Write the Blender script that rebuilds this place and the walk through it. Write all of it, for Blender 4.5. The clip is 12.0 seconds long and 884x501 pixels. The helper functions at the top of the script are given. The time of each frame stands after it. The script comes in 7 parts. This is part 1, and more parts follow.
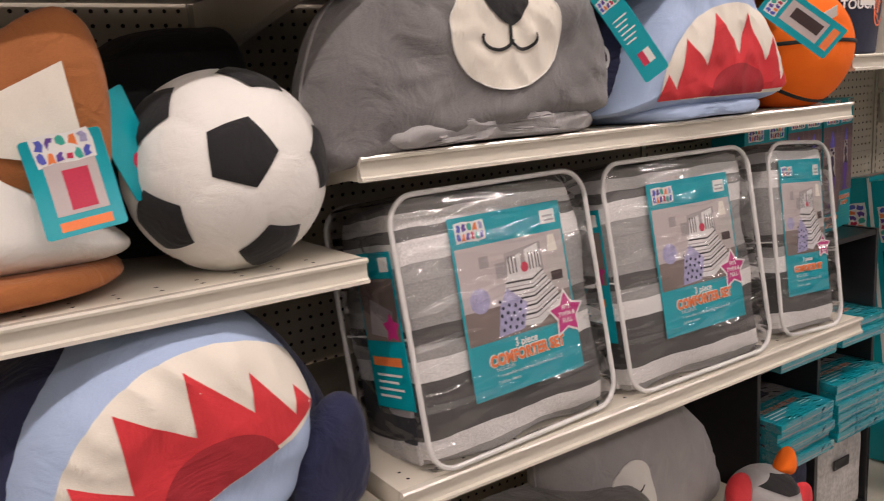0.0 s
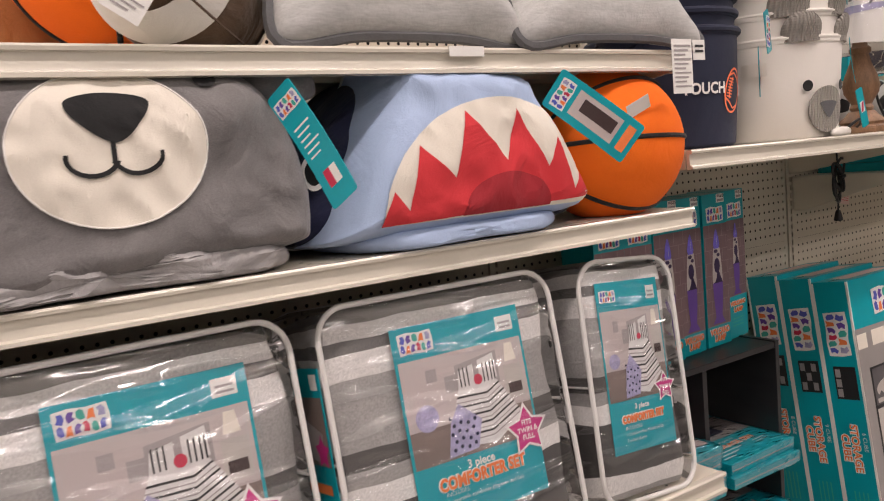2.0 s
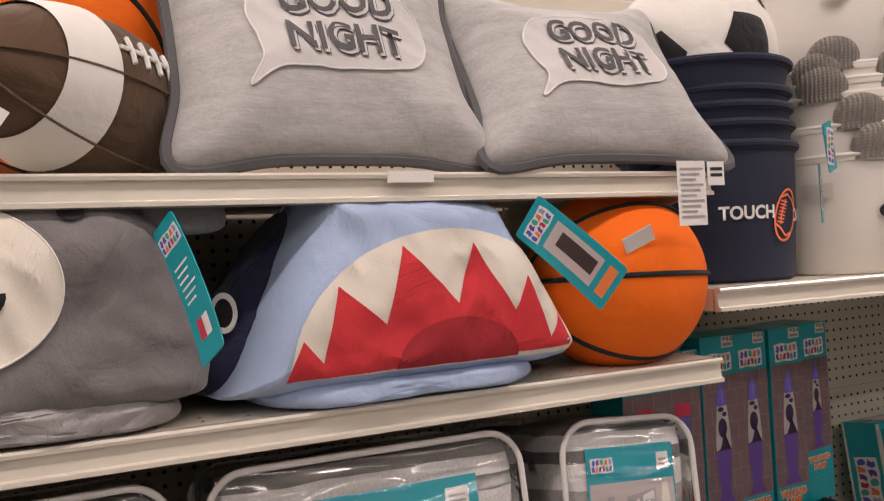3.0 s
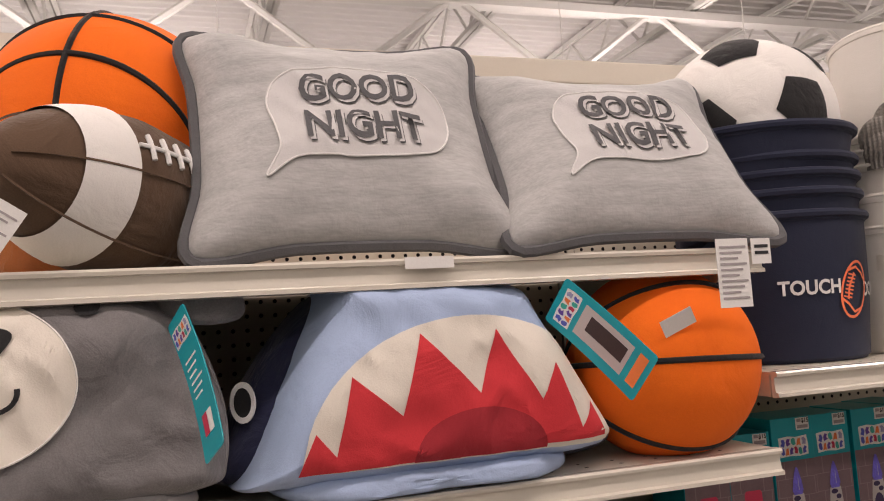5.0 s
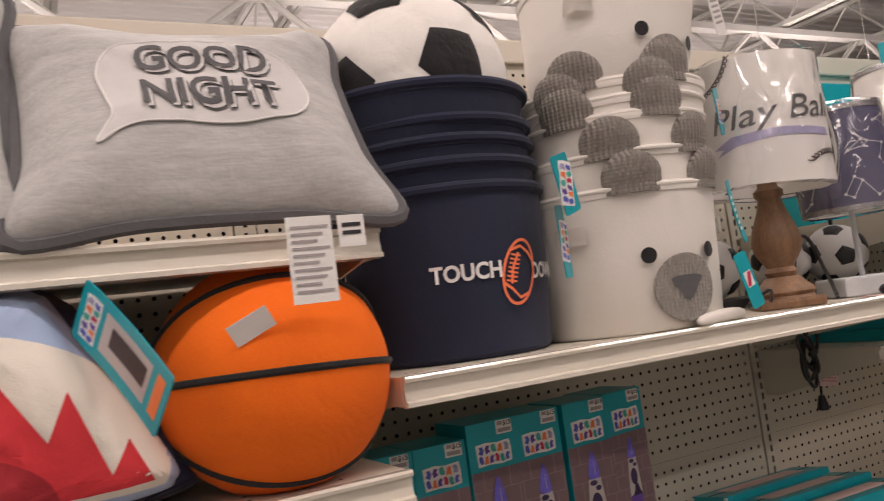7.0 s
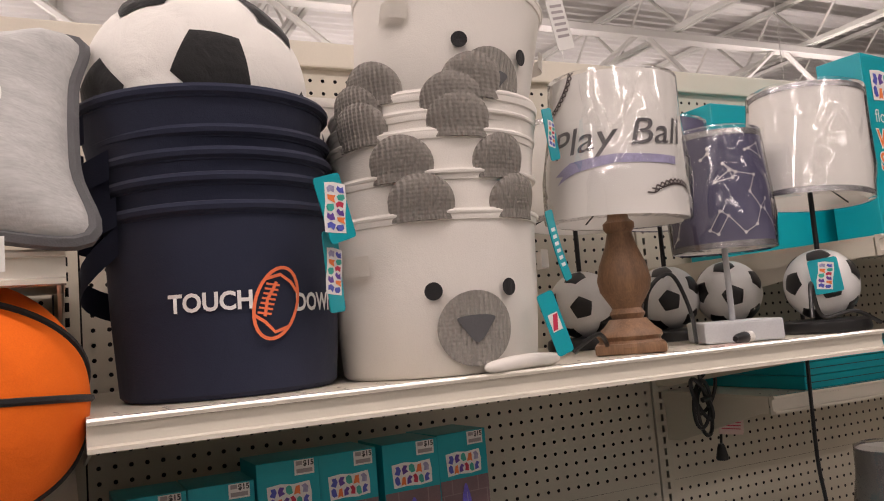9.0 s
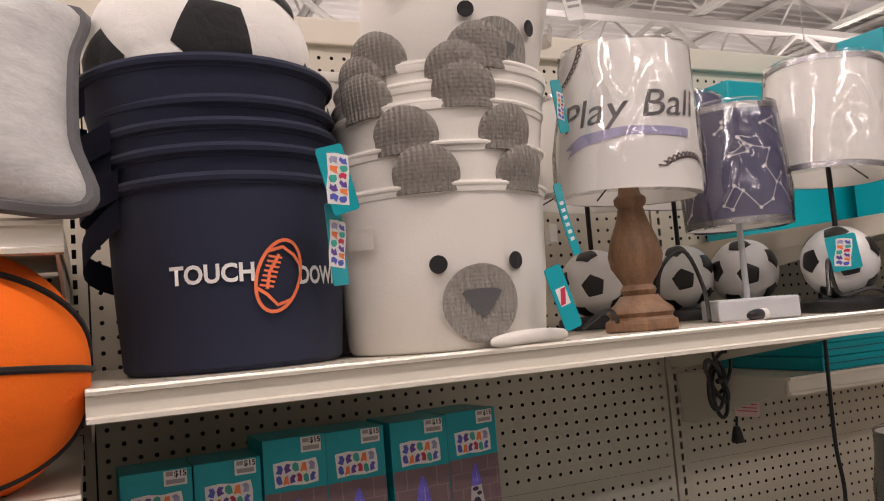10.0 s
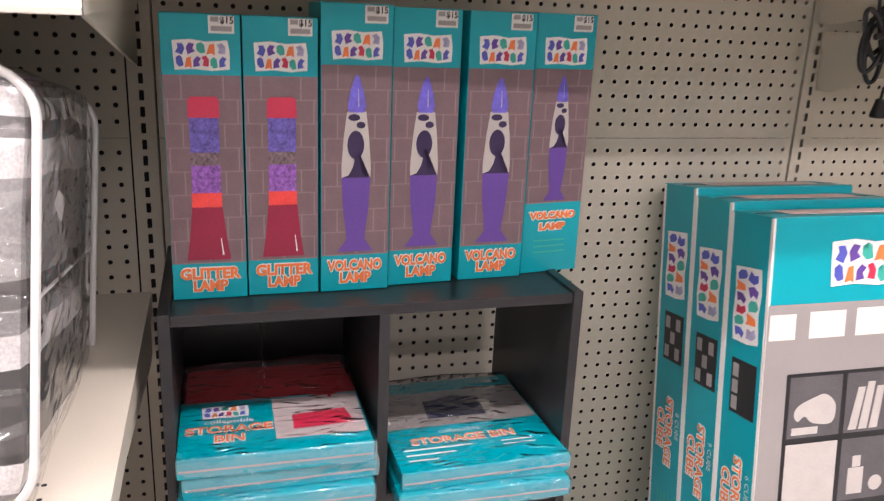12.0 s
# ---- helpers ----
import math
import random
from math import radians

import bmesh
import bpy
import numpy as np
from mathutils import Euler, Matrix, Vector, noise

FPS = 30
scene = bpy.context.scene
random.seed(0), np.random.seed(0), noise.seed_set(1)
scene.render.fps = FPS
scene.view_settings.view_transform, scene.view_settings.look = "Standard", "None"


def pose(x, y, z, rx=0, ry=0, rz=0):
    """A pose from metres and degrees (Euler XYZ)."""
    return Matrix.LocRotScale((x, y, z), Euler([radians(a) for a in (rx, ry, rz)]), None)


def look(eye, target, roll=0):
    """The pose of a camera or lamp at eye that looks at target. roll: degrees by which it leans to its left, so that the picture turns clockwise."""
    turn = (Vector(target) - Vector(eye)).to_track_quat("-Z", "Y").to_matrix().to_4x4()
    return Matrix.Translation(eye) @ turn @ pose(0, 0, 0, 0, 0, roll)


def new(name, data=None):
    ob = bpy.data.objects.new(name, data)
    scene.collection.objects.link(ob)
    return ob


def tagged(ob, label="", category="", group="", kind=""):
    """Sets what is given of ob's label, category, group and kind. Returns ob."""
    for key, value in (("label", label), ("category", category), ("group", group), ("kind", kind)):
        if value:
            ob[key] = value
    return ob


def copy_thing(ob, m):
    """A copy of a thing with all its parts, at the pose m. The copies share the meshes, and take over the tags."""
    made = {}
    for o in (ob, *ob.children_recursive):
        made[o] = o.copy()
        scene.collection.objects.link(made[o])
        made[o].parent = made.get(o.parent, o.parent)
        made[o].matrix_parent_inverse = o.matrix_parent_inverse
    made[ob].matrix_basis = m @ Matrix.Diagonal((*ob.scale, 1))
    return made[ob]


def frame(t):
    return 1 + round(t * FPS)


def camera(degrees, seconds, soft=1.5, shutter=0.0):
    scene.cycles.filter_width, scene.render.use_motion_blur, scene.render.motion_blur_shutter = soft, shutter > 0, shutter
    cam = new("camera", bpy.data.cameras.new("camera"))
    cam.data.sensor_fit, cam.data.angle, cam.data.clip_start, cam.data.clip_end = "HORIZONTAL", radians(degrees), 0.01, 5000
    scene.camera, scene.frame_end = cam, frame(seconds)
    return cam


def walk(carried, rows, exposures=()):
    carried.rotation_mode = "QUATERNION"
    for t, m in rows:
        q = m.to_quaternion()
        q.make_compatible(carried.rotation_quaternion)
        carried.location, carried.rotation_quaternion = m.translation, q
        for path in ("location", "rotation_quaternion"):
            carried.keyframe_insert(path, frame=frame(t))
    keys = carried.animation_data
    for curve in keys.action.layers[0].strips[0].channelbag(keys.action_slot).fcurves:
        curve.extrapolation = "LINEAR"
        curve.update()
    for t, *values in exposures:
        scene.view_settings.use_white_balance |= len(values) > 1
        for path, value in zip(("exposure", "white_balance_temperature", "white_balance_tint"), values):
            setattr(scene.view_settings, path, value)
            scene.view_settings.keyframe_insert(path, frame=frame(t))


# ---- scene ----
cam = camera(57.9, 12.0, soft=1.05, shutter=0.2)
PATH = [
    (0, (0.135, 0.09, 1.523), (1.221, 1.724, 1.132), -3.7),
    (0.5, (0.273, 0.0, 1.529), (1.361, 1.637, 1.158), -4.3),
    (1, (0.377, -0.005, 1.526), (1.482, 1.628, 1.187), -4.9),
    (1.5, (0.545, 0.052, 1.55), (1.645, 1.698, 1.267), -5.1),
    (2, (0.703, 0.122, 1.557), (1.811, 1.774, 1.343), -5.0),
    (2.5, (0.874, 0.154, 1.562), (1.908, 1.862, 1.457), -4.3),
    (3, (1.012, 0.152, 1.607), (1.853, 1.966, 1.633), -3.2),
    (3.5, (1.055, 0.155, 1.626), (1.762, 2.024, 1.713), -2.7),
    (3.7, (1.063, 0.157, 1.634), (1.743, 2.033, 1.764), -2.7),
    (5.5, (1.129, 0.135, 1.636), (1.732, 2.032, 1.823), -4.1),
    (6, (1.179, 0.155, 1.627), (1.798, 2.048, 1.812), -5.5),
    (6.5, (1.327, 0.188, 1.618), (2.051, 2.045, 1.789), -7.1),
    (7, (1.5, 0.222, 1.607), (2.442, 1.979, 1.768), -7.6),
    (7.5, (1.638, 0.22, 1.6), (2.613, 1.956, 1.792), -7.7),
    (7.7, (1.698, 0.208, 1.604), (2.664, 1.947, 1.809), -7.5),
    (9.3, (1.866, 0.16, 1.609), (2.712, 1.963, 1.792), -4.5),
    (9.5, (1.872, 0.164, 1.6), (2.709, 1.97, 1.791), -4.6),
    (10, (1.88, 0.171, 1.588), (2.699, 1.988, 1.752), -4.6),
    (10.5, (1.887, 0.167, 1.562), (2.683, 2.001, 1.628), -4.2),
    (11, (1.892, 0.19, 1.517), (2.656, 2.032, 1.368), -3.0),
    (11.5, (1.928, 0.247, 1.487), (2.629, 2.071, 1.062), 0.9),
    (12, (1.968, 0.31, 1.421), (2.51, 2.15, 0.854), 2.5),
]
walk(cam, [(t, look(eye, target, roll)) for t, eye, target, roll in PATH],
     [(0, -0.94, 6500, 10), (2.0, -0.86, 6500, 10), (3.0, -1.16, 6650, 12), (7.2, -1.22, 6650, 12), (9.5, -1.12, 6500, 11), (10.3, -1.02, 6500, 11), (11.0, -0.50, 6500, 11), (11.5, 0.08, 6400, 11.5), (12.0, 0.28, 6050, 12)])

# ---- world and light ----
world = bpy.data.worlds.new("world")
scene.world = world
world.use_nodes = True
world.node_tree.nodes["Background"].inputs[0].default_value = (0.8, 0.85, 1.0, 1)
world.node_tree.nodes["Background"].inputs[1].default_value = 0.01

CEIL = 5.0        # underside of the roof deck
LIGHT_Z = 3.75    # strip fixtures
LIGHT_W = 62.0


# ---- materials ----
def tint(c, k):
    return tuple(min(1.0, x * k) for x in c[:3]) + (1,)


def material(name, color, rough=0.6, metal=0.0, vary=0.12, scale=12.0, grain=400.0, bump=0.15, bump_d=0.002, coat=0.0, sheen=0.0, stretch=(1, 1, 1)):
    """Principled surface with variation at two scales and fine relief, in object coordinates (metres)."""
    m = bpy.data.materials.new(name)
    m.use_nodes = True
    nt = m.node_tree
    b = nt.nodes["Principled BSDF"]
    b.inputs["Roughness"].default_value = rough
    b.inputs["Metallic"].default_value = metal
    b.inputs["Coat Weight"].default_value = coat
    b.inputs["Coat Roughness"].default_value = 0.12
    if sheen:
        b.inputs["Sheen Weight"].default_value = sheen
        b.inputs["Sheen Roughness"].default_value = 0.5
    tc = nt.nodes.new("ShaderNodeTexCoord")
    mp = nt.nodes.new("ShaderNodeMapping")
    mp.inputs["Scale"].default_value = stretch
    nt.links.new(tc.outputs["Object"], mp.inputs[0])
    n1 = nt.nodes.new("ShaderNodeTexNoise")
    n1.inputs["Scale"].default_value = scale
    n1.inputs["Detail"].default_value = 4
    n2 = nt.nodes.new("ShaderNodeTexNoise")
    n2.inputs["Scale"].default_value = grain
    n2.inputs["Detail"].default_value = 2
    nt.links.new(mp.outputs[0], n1.inputs["Vector"])
    nt.links.new(mp.outputs[0], n2.inputs["Vector"])
    mx = nt.nodes.new("ShaderNodeMix")
    mx.data_type = "FLOAT"
    mx.inputs[0].default_value = 0.45
    nt.links.new(n1.outputs[0], mx.inputs[2])
    nt.links.new(n2.outputs[0], mx.inputs[3])
    r = nt.nodes.new("ShaderNodeValToRGB")
    r.color_ramp.elements[0].position, r.color_ramp.elements[1].position = 0.3, 0.7
    r.color_ramp.elements[0].color = tint(color, 1 - vary)
    r.color_ramp.elements[1].color = tint(color, 1 + vary)
    nt.links.new(mx.outputs[0], r.inputs[0])
    nt.links.new(r.outputs[0], b.inputs["Base Color"])
    if bump:
        bp = nt.nodes.new("ShaderNodeBump")
        bp.inputs["Strength"].default_value = bump
        bp.inputs["Distance"].default_value = bump_d
        nt.links.new(mx.outputs[0], bp.inputs["Height"])
        nt.links.new(bp.outputs[0], b.inputs["Normal"])
    return m


def cloth(name, color, vary=0.1, rough=0.9, fuzz=0.3, crease=0.5, cscale=14.0, grain=600.0, stretch=(1, 1, 1)):
    """Soft fabric: grain plus slow creases in the relief."""
    m = material(name, color, rough=rough, vary=vary, scale=cscale, grain=grain, bump=0.0, sheen=fuzz * 0.4, stretch=stretch)
    nt = m.node_tree
    b = nt.nodes["Principled BSDF"]
    tc = nt.nodes.new("ShaderNodeTexCoord")
    n = nt.nodes.new("ShaderNodeTexNoise")
    n.inputs["Scale"].default_value = cscale
    n.inputs["Detail"].default_value = 5
    n.inputs["Distortion"].default_value = 1.2
    g = nt.nodes.new("ShaderNodeTexNoise")
    g.inputs["Scale"].default_value = grain
    nt.links.new(tc.outputs["Object"], n.inputs["Vector"])
    nt.links.new(tc.outputs["Object"], g.inputs["Vector"])
    b1 = nt.nodes.new("ShaderNodeBump")
    b1.inputs["Strength"].default_value = crease
    b1.inputs["Distance"].default_value = 0.018
    nt.links.new(n.outputs[0], b1.inputs["Height"])
    b2 = nt.nodes.new("ShaderNodeBump")
    b2.inputs["Strength"].default_value = 0.25
    b2.inputs["Distance"].default_value = 0.0015
    nt.links.new(g.outputs[0], b2.inputs["Height"])
    nt.links.new(b1.outputs[0], b2.inputs["Normal"])
    nt.links.new(b2.outputs[0], b.inputs["Normal"])
    return m


def knit(name, color):
    """Ribbed knit: fine wave relief."""
    m = material(name, color, rough=0.95, vary=0.15, scale=30, grain=500, bump=0.0)
    nt = m.node_tree
    b = nt.nodes["Principled BSDF"]
    tc = nt.nodes.new("ShaderNodeTexCoord")
    w = nt.nodes.new("ShaderNodeTexWave")
    w.bands_direction = "X"
    w.inputs["Scale"].default_value = 48
    w.inputs["Distortion"].default_value = 1.5
    w.inputs["Detail"].default_value = 2
    w.inputs["Detail Scale"].default_value = 3
    w2 = nt.nodes.new("ShaderNodeTexWave")
    w2.bands_direction = "Z"
    w2.inputs["Scale"].default_value = 60
    nt.links.new(tc.outputs["Object"], w.inputs["Vector"])
    nt.links.new(tc.outputs["Object"], w2.inputs["Vector"])
    mu = nt.nodes.new("ShaderNodeMath")
    mu.operation = "MULTIPLY_ADD"
    mu.inputs[1].default_value = 0.18
    nt.links.new(w2.outputs[1], mu.inputs[0])
    nt.links.new(w.outputs[1], mu.inputs[2])
    bp = nt.nodes.new("ShaderNodeBump")
    bp.inputs["Strength"].default_value = 0.9
    bp.inputs["Distance"].default_value = 0.003
    nt.links.new(mu.outputs[0], bp.inputs["Height"])
    nt.links.new(bp.outputs[0], b.inputs["Normal"])
    return m


def film_plastic(name, gloss=0.35, scale=7.0, tintc=(1, 1, 1, 1), bump=0.6, stretch=(1, 1, 1), ridge=0.02):
    """Thin clear wrap: see-through with a creased gloss."""
    m = bpy.data.materials.new(name)
    m.use_nodes = True
    nt = m.node_tree
    out = nt.nodes["Material Output"]
    nt.nodes.remove(nt.nodes["Principled BSDF"])
    tr = nt.nodes.new("ShaderNodeBsdfTransparent")
    tr.inputs[0].default_value = tintc
    gl = nt.nodes.new("ShaderNodeBsdfGlossy")
    gl.inputs["Roughness"].default_value = 0.07
    fr = nt.nodes.new("ShaderNodeFresnel")
    fr.inputs[0].default_value = 1.45
    mu = nt.nodes.new("ShaderNodeMath")
    mu.operation = "MULTIPLY_ADD"
    mu.inputs[1].default_value = 1.0
    mu.inputs[2].default_value = gloss * 0.14
    nt.links.new(fr.outputs[0], mu.inputs[0])
    mx = nt.nodes.new("ShaderNodeMixShader")
    nt.links.new(mu.outputs[0], mx.inputs[0])
    nt.links.new(tr.outputs[0], mx.inputs[1])
    nt.links.new(gl.outputs[0], mx.inputs[2])
    nt.links.new(mx.outputs[0], out.inputs[0])
    tc = nt.nodes.new("ShaderNodeTexCoord")
    mp = nt.nodes.new("ShaderNodeMapping")
    mp.inputs["Scale"].default_value = stretch
    mp.inputs["Rotation"].default_value = (0, 0.6, 0)
    n = nt.nodes.new("ShaderNodeTexNoise")
    n.noise_type = "RIDGED_MULTIFRACTAL"
    n.inputs["Scale"].default_value = scale
    n.inputs["Detail"].default_value = 3
    n.inputs["Distortion"].default_value = 0.6
    nt.links.new(tc.outputs["Object"], mp.inputs[0])
    nt.links.new(mp.outputs[0], n.inputs["Vector"])
    bp = nt.nodes.new("ShaderNodeBump")
    bp.inputs["Strength"].default_value = bump
    bp.inputs["Distance"].default_value = 0.01
    nt.links.new(n.outputs[0], bp.inputs["Height"])
    bp.inputs["Distance"].default_value = ridge
    nt.links.new(bp.outputs[0], gl.inputs["Normal"])
    nt.links.new(bp.outputs[0], fr.inputs["Normal"])
    return m


def glow(name, color, strength):
    m = bpy.data.materials.new(name)
    m.use_nodes = True
    b = m.node_tree.nodes["Principled BSDF"]
    b.inputs["Base Color"].default_value = (*color, 1)
    b.inputs["Emission Color"].default_value = (*color, 1)
    b.inputs["Emission Strength"].default_value = strength
    return m


def stripes(name, rows, axis="Z"):
    """Woven fabric with horizontal dyed stripes at given heights (0 to 1 over 0.42 m)."""
    m = cloth(name, (0.5, 0.5, 0.5), crease=0.35, cscale=9)
    nt = m.node_tree
    b = nt.nodes["Principled BSDF"]
    tc = nt.nodes.new("ShaderNodeTexCoord")
    sp = nt.nodes.new("ShaderNodeSeparateXYZ")
    nt.links.new(tc.outputs["Object"], sp.inputs[0])
    nz = nt.nodes.new("ShaderNodeTexNoise")
    nz.inputs["Scale"].default_value = 8
    nt.links.new(tc.outputs["Object"], nz.inputs["Vector"])
    ad = nt.nodes.new("ShaderNodeMath")
    ad.operation = "MULTIPLY_ADD"
    ad.inputs[1].default_value = 0.02
    nt.links.new(nz.outputs[0], ad.inputs[0])
    nt.links.new(sp.outputs[2], ad.inputs[2])
    dv = nt.nodes.new("ShaderNodeMath")
    dv.operation = "DIVIDE"
    dv.inputs[1].default_value = 0.42
    nt.links.new(ad.outputs[0], dv.inputs[0])
    r = nt.nodes.new("ShaderNodeValToRGB")
    r.color_ramp.interpolation = "CONSTANT"
    els = r.color_ramp.elements
    els[0].position, els[0].color = 0.0, (*rows[0][1], 1)
    els[1].position, els[1].color = rows[1][0], (*rows[1][1], 1)
    for p, c in rows[2:]:
        e = els.new(p)
        e.color = (*c, 1)
    nt.links.new(dv.outputs[0], r.inputs[0])
    sn = nt.nodes.new("ShaderNodeTexNoise")
    sn.inputs["Scale"].default_value = 350
    sn.inputs["Detail"].default_value = 3
    nt.links.new(tc.outputs["Object"], sn.inputs["Vector"])
    rr = nt.nodes.new("ShaderNodeMapRange")
    rr.inputs[1].default_value, rr.inputs[2].default_value = 0.3, 0.7
    rr.inputs[3].default_value, rr.inputs[4].default_value = 0.78, 1.12
    nt.links.new(sn.outputs[0], rr.inputs[0])
    vm = nt.nodes.new("ShaderNodeVectorMath")
    vm.operation = "SCALE"
    nt.links.new(r.outputs[0], vm.inputs[0])
    nt.links.new(rr.outputs[0], vm.inputs["Scale"])
    nt.links.new(vm.outputs[0], b.inputs["Base Color"])
    return m


CREAM = material("cream_enamel", (0.68, 0.63, 0.53), rough=0.38, vary=0.04, scale=5, bump=0.05, coat=0.1)
CREAM_RAIL = material("cream_price_rail", (0.68, 0.64, 0.55), rough=0.16, vary=0.03, scale=6, bump=0.03, coat=0.6)
PEG = material("beige_pegboard", (0.60, 0.555, 0.46), rough=0.55, vary=0.05, scale=3, grain=500, bump=0.08)
# near-black colour stands in for the shade behind and inside peg holes
DARK = material("shade_black", (0.02, 0.02, 0.022), rough=0.9, vary=0.2)
STEEL_W = material("white_steel", (0.74, 0.73, 0.70), rough=0.5, vary=0.06, scale=3)
PHOTO_W = material("photo_pale_tone", (0.50, 0.47, 0.44), rough=0.45, vary=0.08, scale=40, bump=0.02)
BUBBLE = cloth("white_felt_patch", (0.60, 0.59, 0.58), vary=0.05, crease=0.15)
DECK_W = material("white_roof_deck", (0.78, 0.77, 0.75), rough=0.6, vary=0.06, scale=2)
WALL_M = material("painted_store_wall", (0.30, 0.295, 0.285), rough=0.8, vary=0.05, scale=2)
FLOOR_M = material("vinyl_floor", (0.42, 0.40, 0.37), rough=0.3, vary=0.08, scale=3)
LIGHT_M = glow("lit_tube", (1.0, 0.96, 0.90), 9.0)
TEAL = material("teal_card", (0.0, 0.35, 0.42), rough=0.35, vary=0.06, scale=9, bump=0.03, coat=0.15)
BED_P = material("photo_bed_linen", (0.70, 0.69, 0.68), rough=0.45, vary=0.10, scale=60, bump=0.02)
CRIMSON_P = material("crimson_photo_print", (0.30, 0.015, 0.055), rough=0.4, vary=0.12, scale=25, bump=0.02)
GLOW_P = material("bright_red_photo_print", (0.85, 0.07, 0.06), rough=0.4, vary=0.15, scale=60, bump=0.02)
GLITTER_V = material("violet_glitter_print", (0.26, 0.10, 0.42), rough=0.4, vary=0.75, scale=170, grain=420, bump=0.02)
GLITTER_B = material("blue_glitter_print", (0.13, 0.10, 0.40), rough=0.4, vary=0.6, scale=170, grain=420, bump=0.02)
GLITTER_O = material("olive_glitter_print", (0.17, 0.12, 0.13), rough=0.4, vary=0.8, scale=190, grain=420, bump=0.02)
ROOM_D = material("grey_room_photo_wall", (0.31, 0.29, 0.28), rough=0.45, vary=0.05, scale=9, bump=0.02)
WHITE_P = material("white_print", (0.82, 0.81, 0.79), rough=0.5, vary=0.04, bump=0.02)
ORANGE_P = material("orange_print", (0.85, 0.22, 0.06), rough=0.45, vary=0.05, bump=0.02)
PURPLE_P = material("purple_print", (0.13, 0.06, 0.33), rough=0.45, vary=0.1, bump=0.02)
BLUE_P = material("blue_print", (0.09, 0.11, 0.50), rough=0.45, vary=0.1, bump=0.02)
GREEN_P = material("green_print", (0.05, 0.42, 0.34), rough=0.45, vary=0.1, bump=0.02)
RED_P = material("red_print", (0.55, 0.03, 0.08), rough=0.45, vary=0.1, bump=0.02)
PINK_P = material("magenta_print", (0.55, 0.03, 0.22), rough=0.45, vary=0.08, bump=0.02)
BLACK_P = material("black_print", (0.02, 0.02, 0.022), rough=0.5, vary=0.1, bump=0.02)
GREY_P = material("grey_print", (0.36, 0.33, 0.33), rough=0.5, vary=0.12, scale=40, bump=0.02)
ROOM_P = material("room_photo_wall", (0.52, 0.46, 0.45), rough=0.45, vary=0.05, scale=9, bump=0.02)
WOODF_P = material("room_photo_floor", (0.22, 0.17, 0.15), rough=0.45, vary=0.15, scale=30, bump=0.02)
WAX_P = material("dark_wax_print", (0.035, 0.02, 0.075), rough=0.4, vary=0.1, bump=0.02)
CAP_P = material("violet_blue_print", (0.16, 0.13, 0.62), rough=0.4, vary=0.3, scale=50, bump=0.02)
BRICK_P = material("brick_photo", (0.19, 0.125, 0.135), rough=0.4, vary=0.15, scale=25, bump=0.02)
BRICKL_P = material("brick_photo_joint", (0.26, 0.19, 0.20), rough=0.4, vary=0.1, bump=0.02)
LILAC_P = material("lilac_print", (0.38, 0.36, 0.55), rough=0.45, vary=0.3, scale=60, bump=0.02)
BLACK_LAM = material("black_laminate", (0.018, 0.018, 0.02), rough=0.35, vary=0.25, scale=8, grain=250, bump=0.08, stretch=(1, 1, 6))
BLACKPL = material("black_plastic", (0.015, 0.015, 0.016), rough=0.35, vary=0.1)
GREY_PLUSH = cloth("grey_plush", (0.18, 0.172, 0.172), vary=0.26, fuzz=0.6, crease=0.55, cscale=15)
GREY_FLEECE = cloth("light_grey_fleece", (0.36, 0.35, 0.35), vary=0.1, crease=0.6)
CREAM_PLUSH = cloth("cream_plush", (0.78, 0.73, 0.64), vary=0.04, fuzz=0.3, crease=0.12)
WHITE_PLUSH = cloth("white_plush", (0.80, 0.78, 0.74), vary=0.04, fuzz=0.4, crease=0.3)
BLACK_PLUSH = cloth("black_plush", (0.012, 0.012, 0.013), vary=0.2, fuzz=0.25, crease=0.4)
BLUE_CLOTH = cloth("pale_blue_cloth", (0.40, 0.51, 0.72), vary=0.06, fuzz=0.1, crease=0.5, cscale=9)
NAVY_CLOTH = cloth("navy_plush", (0.012, 0.016, 0.055), vary=0.25, fuzz=0.3, crease=0.6)
RED_CLOTH = cloth("red_print_cloth", (0.62, 0.035, 0.045), vary=0.07, fuzz=0.05, crease=0.5, cscale=9)
DKRED_CLOTH = cloth("dark_red_print_cloth", (0.36, 0.02, 0.03), vary=0.08, fuzz=0.05, crease=0.5, cscale=9)
ORANGE_PLUSH = cloth("orange_plush", (1.0, 0.165, 0.004), vary=0.12, fuzz=0.0, crease=0.25, cscale=11)
BROWN_PLUSH = cloth("brown_plush", (0.10, 0.058, 0.032), vary=0.2, fuzz=0.3, crease=0.5)
RUST_PLUSH = cloth("rust_plush", (0.36, 0.125, 0.035), vary=0.15, fuzz=0.3, crease=0.6)
JERSEY = cloth("heather_grey_jersey", (0.455, 0.455, 0.445), vary=0.20, fuzz=0.1, crease=0.10, cscale=40, grain=260, stretch=(0.22, 1, 1.6))
PIPING = cloth("charcoal_piping", (0.10, 0.10, 0.105), vary=0.15, crease=0.2)
NAVY_FELT = cloth("navy_neoprene", (0.014, 0.019, 0.045), vary=0.12, fuzz=0.15, crease=0.25, cscale=6)
FELT = cloth("off_white_felt", (0.76, 0.73, 0.68), vary=0.03, fuzz=0.15, crease=0.2, cscale=6)
KNIT = knit("grey_knit", (0.27, 0.25, 0.225))
KNIT_F = knit("light_grey_knit", (0.33, 0.31, 0.28))
ORANGE_T = cloth("coral_thread", (0.90, 0.20, 0.08), vary=0.15, crease=0.2)
